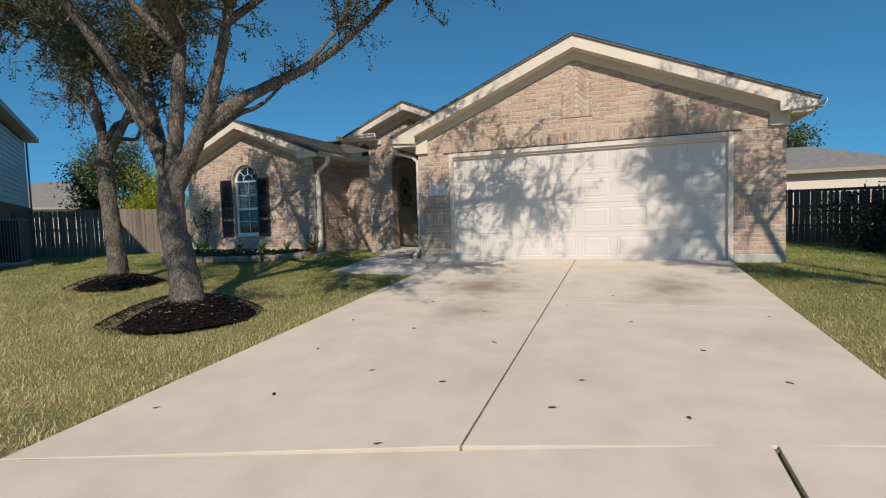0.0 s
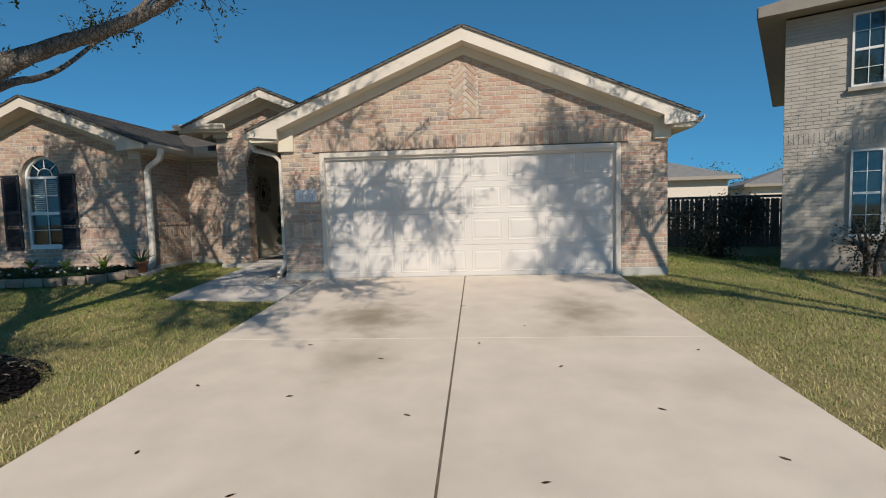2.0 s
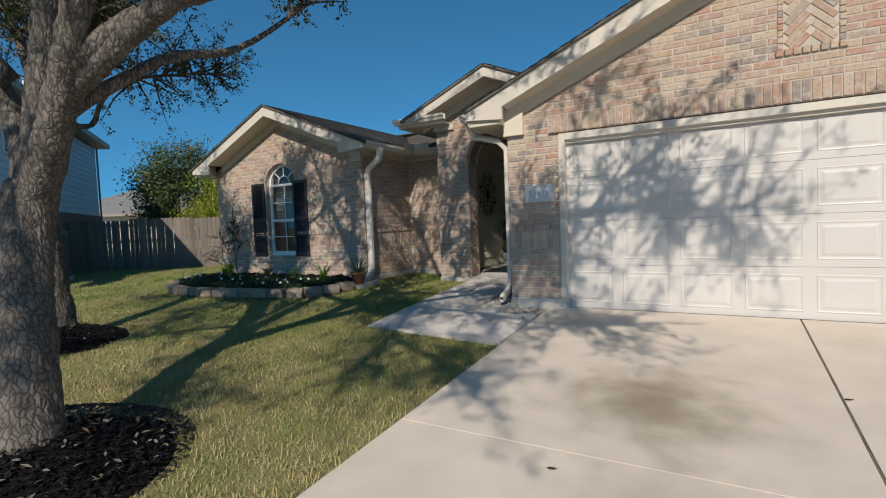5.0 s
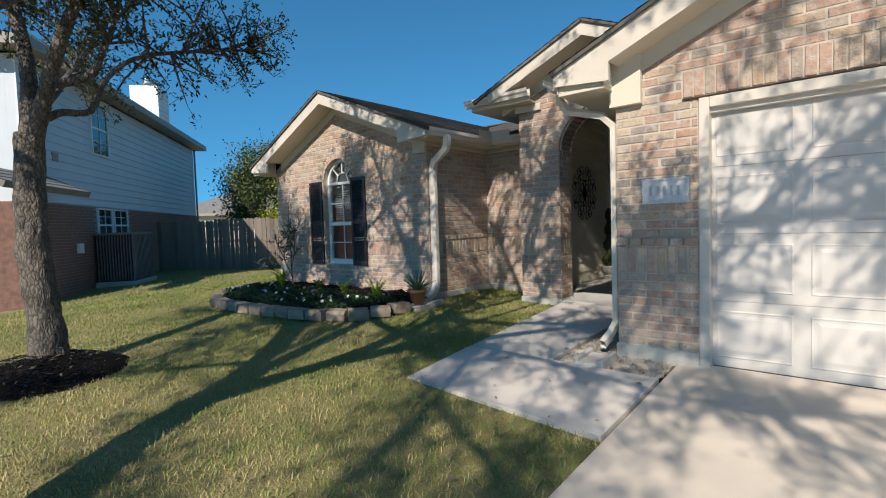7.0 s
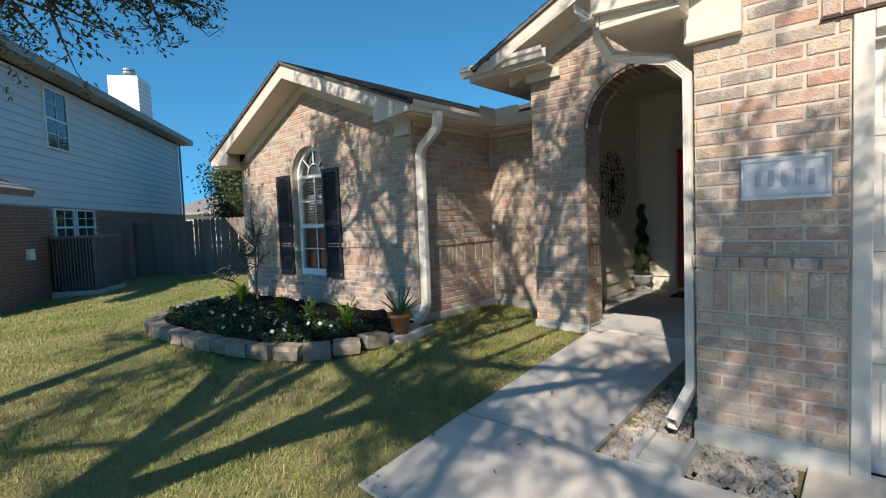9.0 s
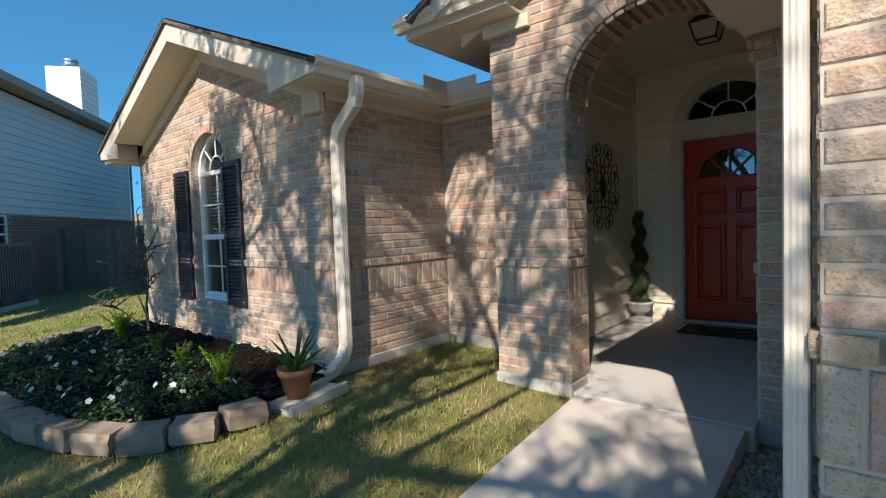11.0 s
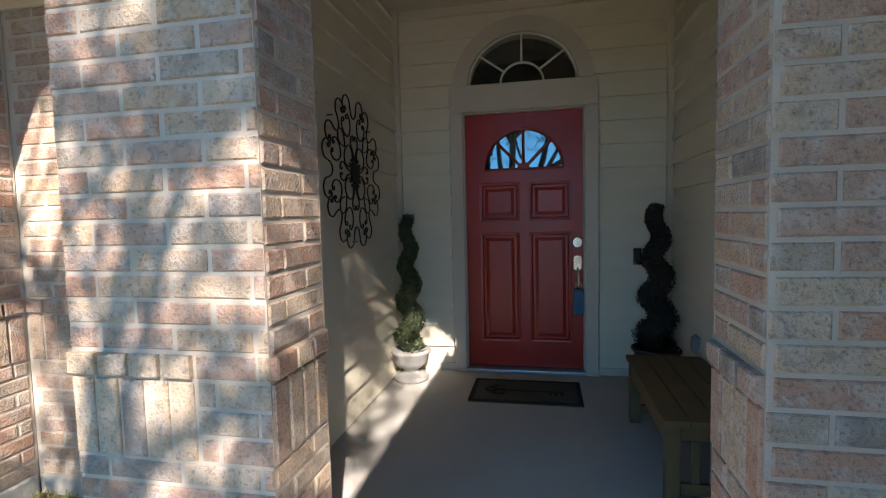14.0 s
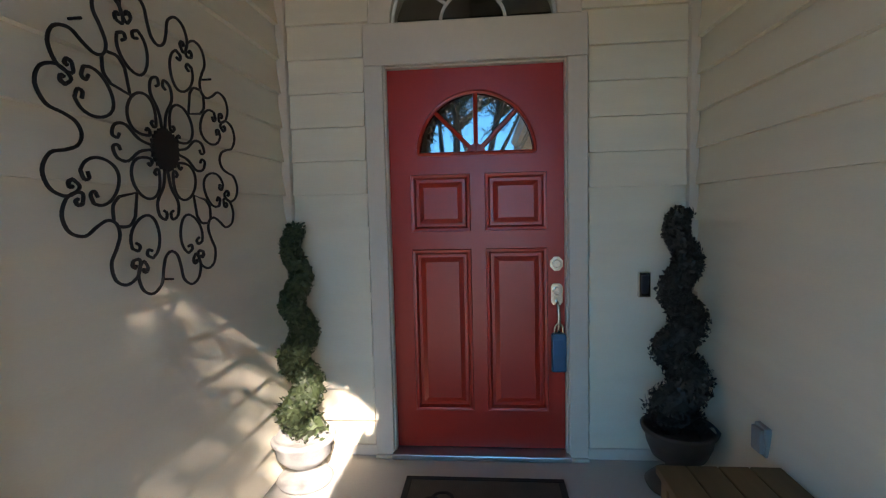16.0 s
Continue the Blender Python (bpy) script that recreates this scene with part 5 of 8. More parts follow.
# doormat
M_MAT = material("brown_coir_mat", (0.075, 0.065, 0.05), 0.95, vary=0.25, fine=220, bump=0.8, depth=0.006)
M_MATD = material("black_mat_print", (0.018, 0.016, 0.014), 0.95, vary=0.25, fine=220, bump=0.8, depth=0.006)
mat = thing("doormat", "brown coir doormat printed with a black key", "doormat", at=(-4.41, 13.37, 1.10))
one_box("pad", -0.385, 0.385, -0.225, 0.225, 0.0, 0.012, M_MAT, mat, bevel=0.004)
for b in ((-0.385, 0.385, -0.225, -0.195), (-0.385, 0.385, 0.195, 0.225), (-0.385, -0.355, -0.194, 0.194), (0.355, 0.385, -0.194, 0.194)):
    one_box("edge_band", *b, 0.008, 0.015, M_MATD, mat, bevel=0.002)
bm = bmesh.new()
box(bm, -0.16, 0.24, -0.012, 0.012, 0.011, 0.0145)
for x in (0.17, 0.21, 0.25):
    box(bm, x - 0.012, x + 0.012, -0.065, 0.0, 0.011, 0.0143)
key = part("key_print", bm, M_MATD, mat, "black printed key")
for cxk, cyk in ((-0.24, 0.0), (-0.19, 0.045), (-0.19, -0.045)):
    part("bow_ring", tube(bmesh.new(), [(cxk + 0.045 * math.cos(t), cyk + 0.04 * math.sin(t), 0.0115) for t in (math.tau * i / 16 for i in range(17))], 0.009, 6), M_MATD, key)

# ceiling lantern
lamp = thing("porch_lantern", "black metal flush lantern with frosted panes, unlit", "lantern", at=(-4.36, 12.55, PC))
one_box("ceiling_plate", -0.09, 0.09, -0.09, 0.09, -0.02, 0.0, M_IRON, lamp)
M_FROST = material("frosted_lamp_glass", (0.45, 0.43, 0.40), 0.35, vary=0.05, bump=0.0)
bm = bmesh.new()
r = [[bm.verts.new((sx * w, sy * w, z)) for sx, sy in ((-1, -1), (1, -1), (1, 1), (-1, 1))] for w, z in ((0.085, -0.03), (0.115, -0.05), (0.075, -0.20))]
for a, b in zip(r, r[1:]):
    for i in range(4):
        bm.faces.new((a[i], a[(i + 1) % 4], b[(i + 1) % 4], b[i]))
bm.faces.new(r[0]), bm.faces.new(r[-1])
bmesh.ops.recalc_face_normals(bm, faces=bm.faces)
part("glass", bm, M_FROST, lamp)
for sx, sy in ((-1, -1), (1, -1), (1, 1), (-1, 1)):
    part("corner_bar", tube(bmesh.new(), [(0.09 * sx, 0.09 * sy, -0.02), (0.118 * sx, 0.118 * sy, -0.05), (0.078 * sx, 0.078 * sy, -0.205)], 0.008, 6), M_IRON, lamp)
for w, z in ((0.118, -0.05), (0.078, -0.203)):
    part("rim", tube(bmesh.new(), [(-w, -w, z), (w, -w, z), (w, w, z), (-w, w, z), (-w, -w, z)], 0.009, 6), M_IRON, lamp)
cam_ob = thing("security_sensor", "small white sensor under the porch ceiling", "sensor", at=(-3.98, 11.9, PC))
one_box("bracket", -0.04, 0.04, -0.05, 0.05, -0.03, 0, M_WHITE, cam_ob)
one_box("head", -0.03, 0.03, -0.07, 0.03, -0.075, -0.028, M_GREY, cam_ob, bevel=0.01)


# ---- wall art ----
def spiral(c, r0, r1, a0, turns, n=14):
    return [(c[0] + (r0 + (r1 - r0) * i / n) * math.cos(a0 + turns * math.tau * i / n), c[1] + (r0 + (r1 - r0) * i / n) * math.sin(a0 + turns * math.tau * i / n)) for i in range(n + 1)]


art = thing("wall_art", "round black wrought-iron scroll medallion on the siding", "wall art", at=(PL + 0.03, 12.78, 2.645))


def iron(pts, r=0.0048):
    bm = tube(bmesh.new(), [(0.004, p[0], p[1]) for p in pts], r, 6)
    part("scroll", bm, M_IRON, art, smooth=True)


def turn(i, parts):
    """A rounder of polar points (radius, angle off the spoke) about spoke i."""
    a = math.tau * i / parts
    return lambda rr, da: (rr * math.cos(a + da), rr * math.sin(a + da))


def smooth_iron(pts, r=0.0048):
    iron([(p.x, p.y) for p in limb_path([(x, y, 0) for x, y in pts], 4)], r)


def c_scroll(at, rc, half, tall, curl, out, r=0.0046):
    """A C-shaped scroll about radius rc on its spoke, both ends rolled in; out = 1 opens outward."""
    pts = []
    for k in range(15):
        b = radians(-140 + 280 * k / 14)
        pts.append(at(rc - out * tall * math.cos(b), half * math.sin(b) / rc))
    smooth_iron(pts, r)
    for s in (-1, 1):
        b = radians(140) * s
        end = (rc - out * tall * math.cos(b), half * math.sin(b) / rc)
        smooth_iron([at(*end), at(end[0] - out * curl * 0.2, end[1] - s * curl * 1.2 / rc), at(end[0] - out * curl * 1.1, end[1] - s * curl * 1.3 / rc), at(end[0] - out * curl * 1.2, end[1] - s * curl * 0.4 / rc)], r * 1.1)


w = math.tau / 16
for i in range(8):
    at = turn(i, 8)
    # rim: from one rolled end out round a lobe, in to the valley on the spoke, out round the next
    half = [(0.385, 0.78), (0.372, 0.93), (0.392, 1.0), (0.425, 0.98), (0.458, 0.80), (0.462, 0.55), (0.43, 0.34), (0.385, 0.30), (0.345, 0.22)]
    smooth_iron([at(rr, -w * q) for rr, q in half] + [at(0.328, 0)] + [at(rr, w * q) for rr, q in half[::-1]])
    for s in (-1, 1):
        smooth_iron([at(0.385, s * w * 0.78), at(0.40, s * w * 0.80), at(0.402, s * w * 0.88), at(0.392, s * w * 0.89)], 0.0055)
    c_scroll(turn(i + 0.5, 8), 0.300, 0.062, 0.070, 0.018, 1)
    if i % 2:
        # pointed brackets that tie the inner rosette to the rim
        smooth_iron([at(0.328, -w * 0.1), at(0.30, -w * 0.35), at(0.265, -w * 0.40)])
        iron([at(0.265, -w * 0.40), at(0.20, 0), at(0.265, w * 0.40)])
        smooth_iron([at(0.328, w * 0.1), at(0.30, w * 0.35), at(0.265, w * 0.40)])
for i in range(4):
    c_scroll(turn(i + 0.5, 4), 0.128, 0.062, 0.066, 0.016, -1)
    at = turn(i, 4)
    for s in (-1, 1):
        smooth_iron([at(0.06, s * 0.1), at(0.12, s * 0.16), at(0.175, s * 0.30), at(0.215, s * 0.22), at(0.225, s * 0.08), at(0.205, s * 0.05), at(0.197, s * 0.12)])
bm = bmesh.new()
pts = []
for i in range(48):
    rr = 0.062 * (1 + 0.12 * (i % 2))
    pts.append((rr * math.cos(math.tau * i / 48), rr * math.sin(math.tau * i / 48)))
part("centre_flower", slab(bm, pts, [], 0.012, Matrix(((0, 1, 0, 0.0), (1, 0, 0, 0), (0, 0, 1, 0), (0, 0, 0, 1)))), M_IRON, art)
for b, c in ((0.3, 0.3), (-0.3, 0.3), (0.0, -0.42)):
    part("standoff", tube(bmesh.new(), [(-0.034, b, c), (0.004, b, c)], 0.004, 6), M_IRON, art)

# ---- topiaries ----
M_TOPI = leaf_material("topiary_leaves", (0.03, 0.045, 0.018), (0.09, 0.12, 0.05))
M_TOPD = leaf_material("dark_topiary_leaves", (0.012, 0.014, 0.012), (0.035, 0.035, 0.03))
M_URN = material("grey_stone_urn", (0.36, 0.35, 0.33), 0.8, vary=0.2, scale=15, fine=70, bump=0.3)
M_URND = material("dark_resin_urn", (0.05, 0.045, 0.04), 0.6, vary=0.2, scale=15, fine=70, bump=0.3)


def topiary(x, y, label, urn, urn_mat, leaf_mat, seed, z_rim, z_top, r_low, turns):
    rng = np.random.default_rng(seed)
    root = thing("spiral_topiary", label, "topiary", "topiaries by the door", at=(x, y, 1.10))
    part("urn", turned(bmesh.new(), urn, (0, 0, 0), 32), urn_mat, root, smooth=True)
    h0, h1 = z_rim - 1.10, z_top - 1.10
    part("stem", tube(bmesh.new(), [(0, 0, h0 - 0.05), (0, 0, h1 - 0.05)], 0.012, 8), M_BARK, root)
    n = 7000
    k = rng.random(n) ** 0.85
    ang = k * turns * math.tau + 0.6
    taper = 1 - 0.55 * k
    cx, cy = np.cos(ang) * r_low * 0.40 * taper, np.sin(ang) * r_low * 0.40 * taper
    rad = r_low * 0.93 * taper
    d = unit(rng, n)
    rr = (0.82 + 0.25 * rng.random(n)) * rad
    c = np.stack([cx + d[:, 0] * rr, cy + d[:, 1] * rr, h0 + k * (h1 - h0 - 0.05) + d[:, 2] * rr * 0.8], 1)
    up = unit(rng, n) * 0.8 + d
    up -= d * np.sum(up * d, 1, keepdims=True) * 0.6
    up /= np.linalg.norm(up, axis=1, keepdims=True)
    quads_mesh("foliage", c, d, up, rng.uniform(0.022, 0.036, n), rng.uniform(0.011, 0.018, n), leaf_mat, root)
    core = bmesh.new()
    tube(core, [(math.cos(q * turns * math.tau + 0.6) * r_low * 0.40 * (1 - 0.55 * q), math.sin(q * turns * math.tau + 0.6) * r_low * 0.40 * (1 - 0.55 * q), h0 + q * (h1 - h0 - 0.05)) for q in np.linspace(0, 1, 70)],
         [r_low * 0.72 * (1 - 0.55 * q) for q in np.linspace(0, 1, 70)], 10)
    part("foliage_core", core, leaf_mat, root)
    return root


urn1 = [(0.13, 0), (0.14, 0.02), (0.12, 0.045), (0.06, 0.06), (0.055, 0.085), (0.10, 0.11), (0.135, 0.15), (0.14, 0.20), (0.155, 0.215), (0.16, 0.235), (0.145, 0.245), (0.13, 0.22), (0.05, 0.215)]
urn2 = [(0.14, 0), (0.15, 0.02), (0.12, 0.05), (0.06, 0.08), (0.06, 0.12), (0.12, 0.16), (0.145, 0.22), (0.15, 0.26), (0.165, 0.275), (0.172, 0.295), (0.155, 0.30), (0.16, 0.27), (0.06, 0.26)]
topiary(-5.30, 13.55, "spiral topiary in a pale grey urn, faded green", urn1, M_URN, M_TOPI, 11, 1.33, 2.41, 0.105, 3.8)
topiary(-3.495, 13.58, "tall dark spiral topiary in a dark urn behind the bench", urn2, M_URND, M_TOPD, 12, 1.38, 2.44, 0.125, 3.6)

# ---- bench ----
bench = thing("bench", "aged brown wooden bench against the porch wall", "bench", at=(-3.575, 12.53, 1.10))
bw, bl, bh = 0.215, 0.49, 0.40
for i in range(4):
    a = -bw + i * (2 * bw / 4)
    one_box("seat_plank", a + 0.002, a + 2 * bw / 4 - 0.002, -bl, bl, bh - 0.03, bh, M_WOOD, bench, bevel=0.005)
for sx in (-1, 1):
    for sy in (-1, 1):
        one_box("leg", sx * (bw - 0.045) - 0.03, sx * (bw - 0.045) + 0.03, sy * (bl - 0.05) - 0.03, sy * (bl - 0.05) + 0.03, 0, bh - 0.031, M_WOOD, bench, bevel=0.006)
    one_box("apron", sx * (bw - 0.03) - 0.011, sx * (bw - 0.03) + 0.011, -bl + 0.082, bl - 0.082, bh - 0.12, bh - 0.031, M_WOOD, bench)
for sy in (-1, 1):
    one_box("end_rail", -bw + 0.077, bw - 0.077, sy * (bl - 0.05) - 0.012, sy * (bl - 0.05) + 0.012, bh - 0.10, bh - 0.031, M_WOOD, bench)
    one_box("end_rail", -bw + 0.077, bw - 0.077, sy * (bl - 0.05) - 0.012, sy * (bl - 0.05) + 0.012, 0.06, 0.11, M_WOOD, bench)
    for x in (-0.075, 0.0, 0.075):
        one_box("end_slat", x - 0.017, x + 0.017, sy * (bl - 0.05) - 0.008, sy * (bl - 0.05) + 0.008, 0.11, bh - 0.10, M_WOOD, bench)
def plain_box_building(root, m, L, D, z0, z1, wall_mat, name="wall"):
    """Four walls of a house in its own frame: x along the seen wall, y into the house."""
    for b in ((0, L, 0, 0.2), (0, L, D - 0.2, D), (0, 0.2, 0.201, D - 0.201), (L - 0.2, L, 0.201, D - 0.201)):
        one_box(name, *b, z0, z1, wall_mat, root, bevel=0, m=m)


def hip_roof(root, m, L, D, z, over, rise, mat):
    a = [(-over, -over), (L + over, -over), (L + over, D + over), (-over, D + over)]
    h = (D + 2 * over) / 2
    r0, r1 = (-over + h, D / 2), (L + over - h, D / 2)
    def P(p, zz):
        return tuple(m @ Vector((p[0], p[1], zz)))
    zr = z + rise
    roof_plane("roof", (P(a[0], z), P(a[1], z), P(r1, zr), P(r0, zr)), 0.03, root, 0, mat)
    roof_plane("roof", (P(a[2], z), P(a[3], z), P(r0, zr), P(r1, zr)), 0.03, root, 0, mat)
    for i, j, r in ((1, 2, r1), (3, 0, r0)):
        bm = bmesh.new()
        vs = [bm.verts.new(P(q, zz)) for q, zz in ((a[i], z), (a[j], z), (r, zr))]
        lo = [bm.verts.new(v.co - Vector((0, 0, 0.05))) for v in vs]
        bm.faces.new(vs), bm.faces.new(lo[::-1])
        for k in range(3):
            bm.faces.new((vs[k], lo[k], lo[(k + 1) % 3], vs[(k + 1) % 3]))
        bmesh.ops.recalc_face_normals(bm, faces=bm.faces)
        part("roof", bm, mat, root)
    for b in ((-over, L + over, -over, -0.0), (-over, L + over, D, D + over), (-over, 0, 0.001, D - 0.001), (L, L + over, 0.001, D - 0.001)):
        one_box("soffit", *b, z - 0.20, z - 0.16, M_NTRIM, root, bevel=0, m=m)
    for b in ((-over, L + over, -over - 0.03, -over), (-over, L + over, D + over, D + over + 0.03), (-over - 0.03, -over, -over, D + over), (L + over, L + over + 0.03, -over, D + over)):
        one_box("fascia", *b, z - 0.21, z, M_NTRIM, root, bevel=0, m=m)


def simple_window(root, m, x0, x1, z0, z1, y=0.0, shade=True):
    """A sash window set on the wall face at y of the frame m."""
    w = part("window", slab(bmesh.new(), [(x0, z0), (x1, z0), (x1, z1), (x0, z1)], [[(x0 + 0.035, z0 + 0.035), (x1 - 0.035, z0 + 0.035), (x1 - 0.035, z1 - 0.035), (x0 + 0.035, z1 - 0.035)]], 0.06, m @ pose(0, y - 0.05, 0)), M_WHITE, root)
    zm = (z0 + z1) / 2
    one_box("meeting_rail", x0 + 0.05, x1 - 0.05, y - 0.04, y - 0.01, zm - 0.025, zm + 0.025, M_WHITE, w, bevel=0.004, m=m)
    one_box("muntin", (x0 + x1) / 2 - 0.006, (x0 + x1) / 2 + 0.006, y - 0.035, y - 0.02, z0 + 0.05, z1 - 0.05, M_WHITE, w, bevel=0, m=m)
    for zz in ((z0 + zm) / 2, (z1 + zm) / 2):
        one_box("muntin", x0 + 0.05, x1 - 0.05, y - 0.034, y - 0.021, zz - 0.006, zz + 0.006, M_WHITE, w, bevel=0, m=m)
    one_box("pane", x0 + 0.05, x1 - 0.05, y - 0.018, y - 0.012, z0 + 0.05, z1 - 0.05, M_NGLASS, w, bevel=0, m=m)


M_NTRIM = material("grey_beige_trim", (0.30, 0.26, 0.21), 0.6, vary=0.08, bump=0.05)
M_NGLASS = bpy.data.materials.new("dark_neighbour_glass")
M_NGLASS.use_nodes = True
nb = M_NGLASS.node_tree.nodes["Principled BSDF"]
nb.inputs["Base Color"].default_value = (0.02, 0.035, 0.035, 1)
nb.inputs["Roughness"].default_value = 0.04
nb.inputs["IOR"].default_value = 1.9
M_CHIM = material("white_chimney_siding", (0.75, 0.73, 0.70), 0.6, vary=0.05, bump=0.05)
M_ROOF2 = material("far_grey_shingles", (0.20, 0.19, 0.175), 0.95, vary=0.15, scale=3, fine=40, bump=0.3)

# two-storey house on the west
u = Vector((-0.8, 0.6, 0))
MW = Matrix(((-0.8, -0.6, 0, -15.46), (0.6, -0.8, 0, 6.96), (0, 0, 1, 0), (0, 0, 0, 1)))
west = thing("house", "two-storey house with pale siding above dark red brick", "house")
plain_box_building(west, MW, 13.4, 9.0, 0.5, 6.1, M_NSIDE)
one_box("brick_base", -0.06, 13.46, -0.07, 0.0, 0.5, 2.98, M_NMORTAR, west, bevel=0.01, m=MW)
one_box("brick_base", -0.065, -0.002, 0.001, 9.0, 0.5, 2.98, M_NBRICK, west, bevel=0.01, m=MW)
vs, fs = [], []
for k in range(31):
    z = 0.62 + k * 0.0755
    for i in range(56):
        x0 = i * 0.245 + (k % 2) * 0.122
        x1 = min(13.45, x0 + 0.233)
        if x1 - x0 < 0.05 or (z > 1.86 and x1 > 3.05 and x0 < 5.15):
            continue
        n = len(vs)
        vs += [tuple(MW @ Vector(p)) for p in ((x0, -0.079, z), (x1, -0.079, z), (x1, -0.079, z + 0.064), (x0, -0.079, z + 0.064), (x0, -0.069, z), (x1, -0.069, z), (x1, -0.069, z + 0.064), (x0, -0.069, z + 0.064))]
        fs += [(n, n + 1, n + 2, n + 3), (n + 4, n + 5, n + 1, n), (n + 5, n + 6, n + 2, n + 1), (n + 6, n + 7, n + 3, n + 2), (n + 7, n + 4, n, n + 3)]
me = bpy.data.meshes.new("brickwork")
me.from_pydata(vs, [], fs)
me.materials.append(M_NBRICK)
courses_ob = new("brickwork", me)
courses_ob.parent = west
courses_ob["kind"] = "stuff"
hip_roof(west, MW, 13.4, 9.0, 6.35, 0.5, 1.9, M_ROOF2)
for k in range(15):
    z = 3.0 + k * 0.205
    board("siding_board", 0.0, 13.4, z, 0.21, MW @ Matrix.Translation((0, -0.005, 0)), west, M_NSIDE)
simple_window(west, MW, 3.15, 4.2, 4.45, 5.95, -0.02)
simple_window(west, MW, 3.1, 4.0, 2.0, 2.95, -0.075)
simple_window(west, MW, 4.12, 5.1, 2.0, 2.95, -0.075)
for x in (0.35, 13.3):
    one_box("downspout", x - 0.04, x + 0.04, -0.15, -0.08, 0.8, 6.1 if x > 5 else 3.4, M_NTRIM, west, m=MW)
one_box("corner_board", -0.02, 0.12, -0.03, 0.0, 3.0, 6.1, M_CHIM, west, m=MW)
one_box("vent", 1.15, 1.4, -0.05, 0.0, 4.0, 4.2, M_NTRIM, west, m=MW)
one_box("meter", 1.9, 2.1, -0.16, -0.07, 1.75, 2.0, M_WHITE, west, m=MW)
ch = one_box("chimney", 11.9, 13.3, 0.9, 2.0, 5.5, 8.7, M_CHIM, west, m=MW)
for k in range(9):
    board("siding_board", 11.9, 13.3, 6.9 + k * 0.2, 0.205, MW @ Matrix.Translation((0, 0.895, 0)), ch, M_CHIM)
cap = turned(bmesh.new(), [(0.16, 0), (0.16, 0.22), (0.26, 0.24), (0.26, 0.32), (0.2, 0.34), (0.26, 0.36), (0.26, 0.44), (0.1, 0.47)], (0, 0, 0), 16)
bmesh.ops.transform(cap, matrix=MW @ Matrix.Translation((12.6, 1.45, 8.7)), verts=cap.verts)
part("chimney_cap", cap, M_ALU, west)
shed = roof_plane("porch_roof", [tuple(MW @ Vector(p)) for p in ((-2.2, -0.9, 3.2), (0.9, -0.9, 3.2), (0.9, 0.0, 3.6), (-2.2, 0.0, 3.6))], 0.12, west, 0.2, M_ROOF2)

acm = MW @ Matrix.Translation((3.45, -0.62, 0.84)) @ Matrix.Diagonal((1.55, 1.1, 1.2, 1))
ac = thing("air_conditioner", "dark grey louvred outdoor air conditioner on a pad", "air conditioner")
one_box("pad", -0.50, 0.50, -0.46, 0.46, -0.1, 0.06, M_FOUND, ac, m=acm)
M_ACM = material("dark_grey_metal", (0.17, 0.165, 0.165), 0.6, 0.3, vary=0.15, bump=0.1)
# near-black core: the shade behind the louvres is painted in
one_box("core", -0.44, 0.44, -0.40, 0.40, 0.06, 1.12, M_UNLIT, ac, bevel=0, m=acm)
one_box("lid", -0.48, 0.48, -0.44, 0.44, 1.12, 1.18, M_ACM, ac, bevel=0.02, m=acm)
for i in range(16):
    x = -0.45 + i * 0.06
    one_box("louvre", x - 0.012, x + 0.012, -0.43, -0.405, 0.08, 1.12, M_ACM, ac, bevel=0, m=acm)
for i in range(13):
    y = -0.39 + i * 0.065
    for s in (-1, 1):
        one_box("louvre", s * 0.455 - 0.012, s * 0.455 + 0.012, y - 0.012, y + 0.012, 0.08, 1.12, M_ACM, ac, bevel=0, m=acm)

# two-storey house on the east
ME = Matrix(((0.857, 0.515, 0, 6.2), (-0.515, 0.857, 0, 11.55), (0, 0, 1, 0), (0, 0, 0, 1)))
east = thing("house", "two-storey house of pale tan brick with white sash windows", "house")
plain_box_building(east, ME, 9.0, 10.0, 0.3, 5.75, M_TBRICK)
hip_roof(east, ME, 9.0, 10.0, 5.98, 0.45, 2.6, M_ROOF2)
for x0, x1, z0, z1 in ((1.05, 1.55, 4.25, 5.62), (1.84, 2.4, 4.25, 5.62), (1.08, 1.58, 1.40, 3.06), (1.84, 2.4, 1.40, 3.06)):
    simple_window(east, ME, x0, x1, z0, z1, -0.01)
    one_box("sill", x0 - 0.05, x1 + 0.05, -0.09, -0.0, z0 - 0.08, z0 - 0.002, M_TBRICK, east, m=ME)
rows = []
for k in range(72):
    z = 0.55 + k * 0.073
    off = (k % 2) * 0.12
    for i in range(-1, 16):
        x0, x1 = max(0.0, i * 0.245 + off), min(3.2, (i + 1) * 0.245 + off)
        if x1 - x0 < 0.05 or any(x0 < b and x1 > a and z < d and z + 0.07 > c for a, b, c, d in ((1.06, 1.60, 1.31, 3.08), (1.82, 2.42, 1.31, 3.08), (1.03, 1.57, 4.16, 5.64), (1.82, 2.42, 4.16, 5.64))):
            continue
        if 3.24 < z < 3.47 or z > 5.66:
            continue
        rows.append((x0 + 0.005, x1 - 0.005, z + 0.005, z + 0.068))
for i in range(38):
    rows.append((i * 0.084 + 0.005, (i + 1) * 0.084 - 0.005, 3.25, 3.465))
vs, fs = [], []
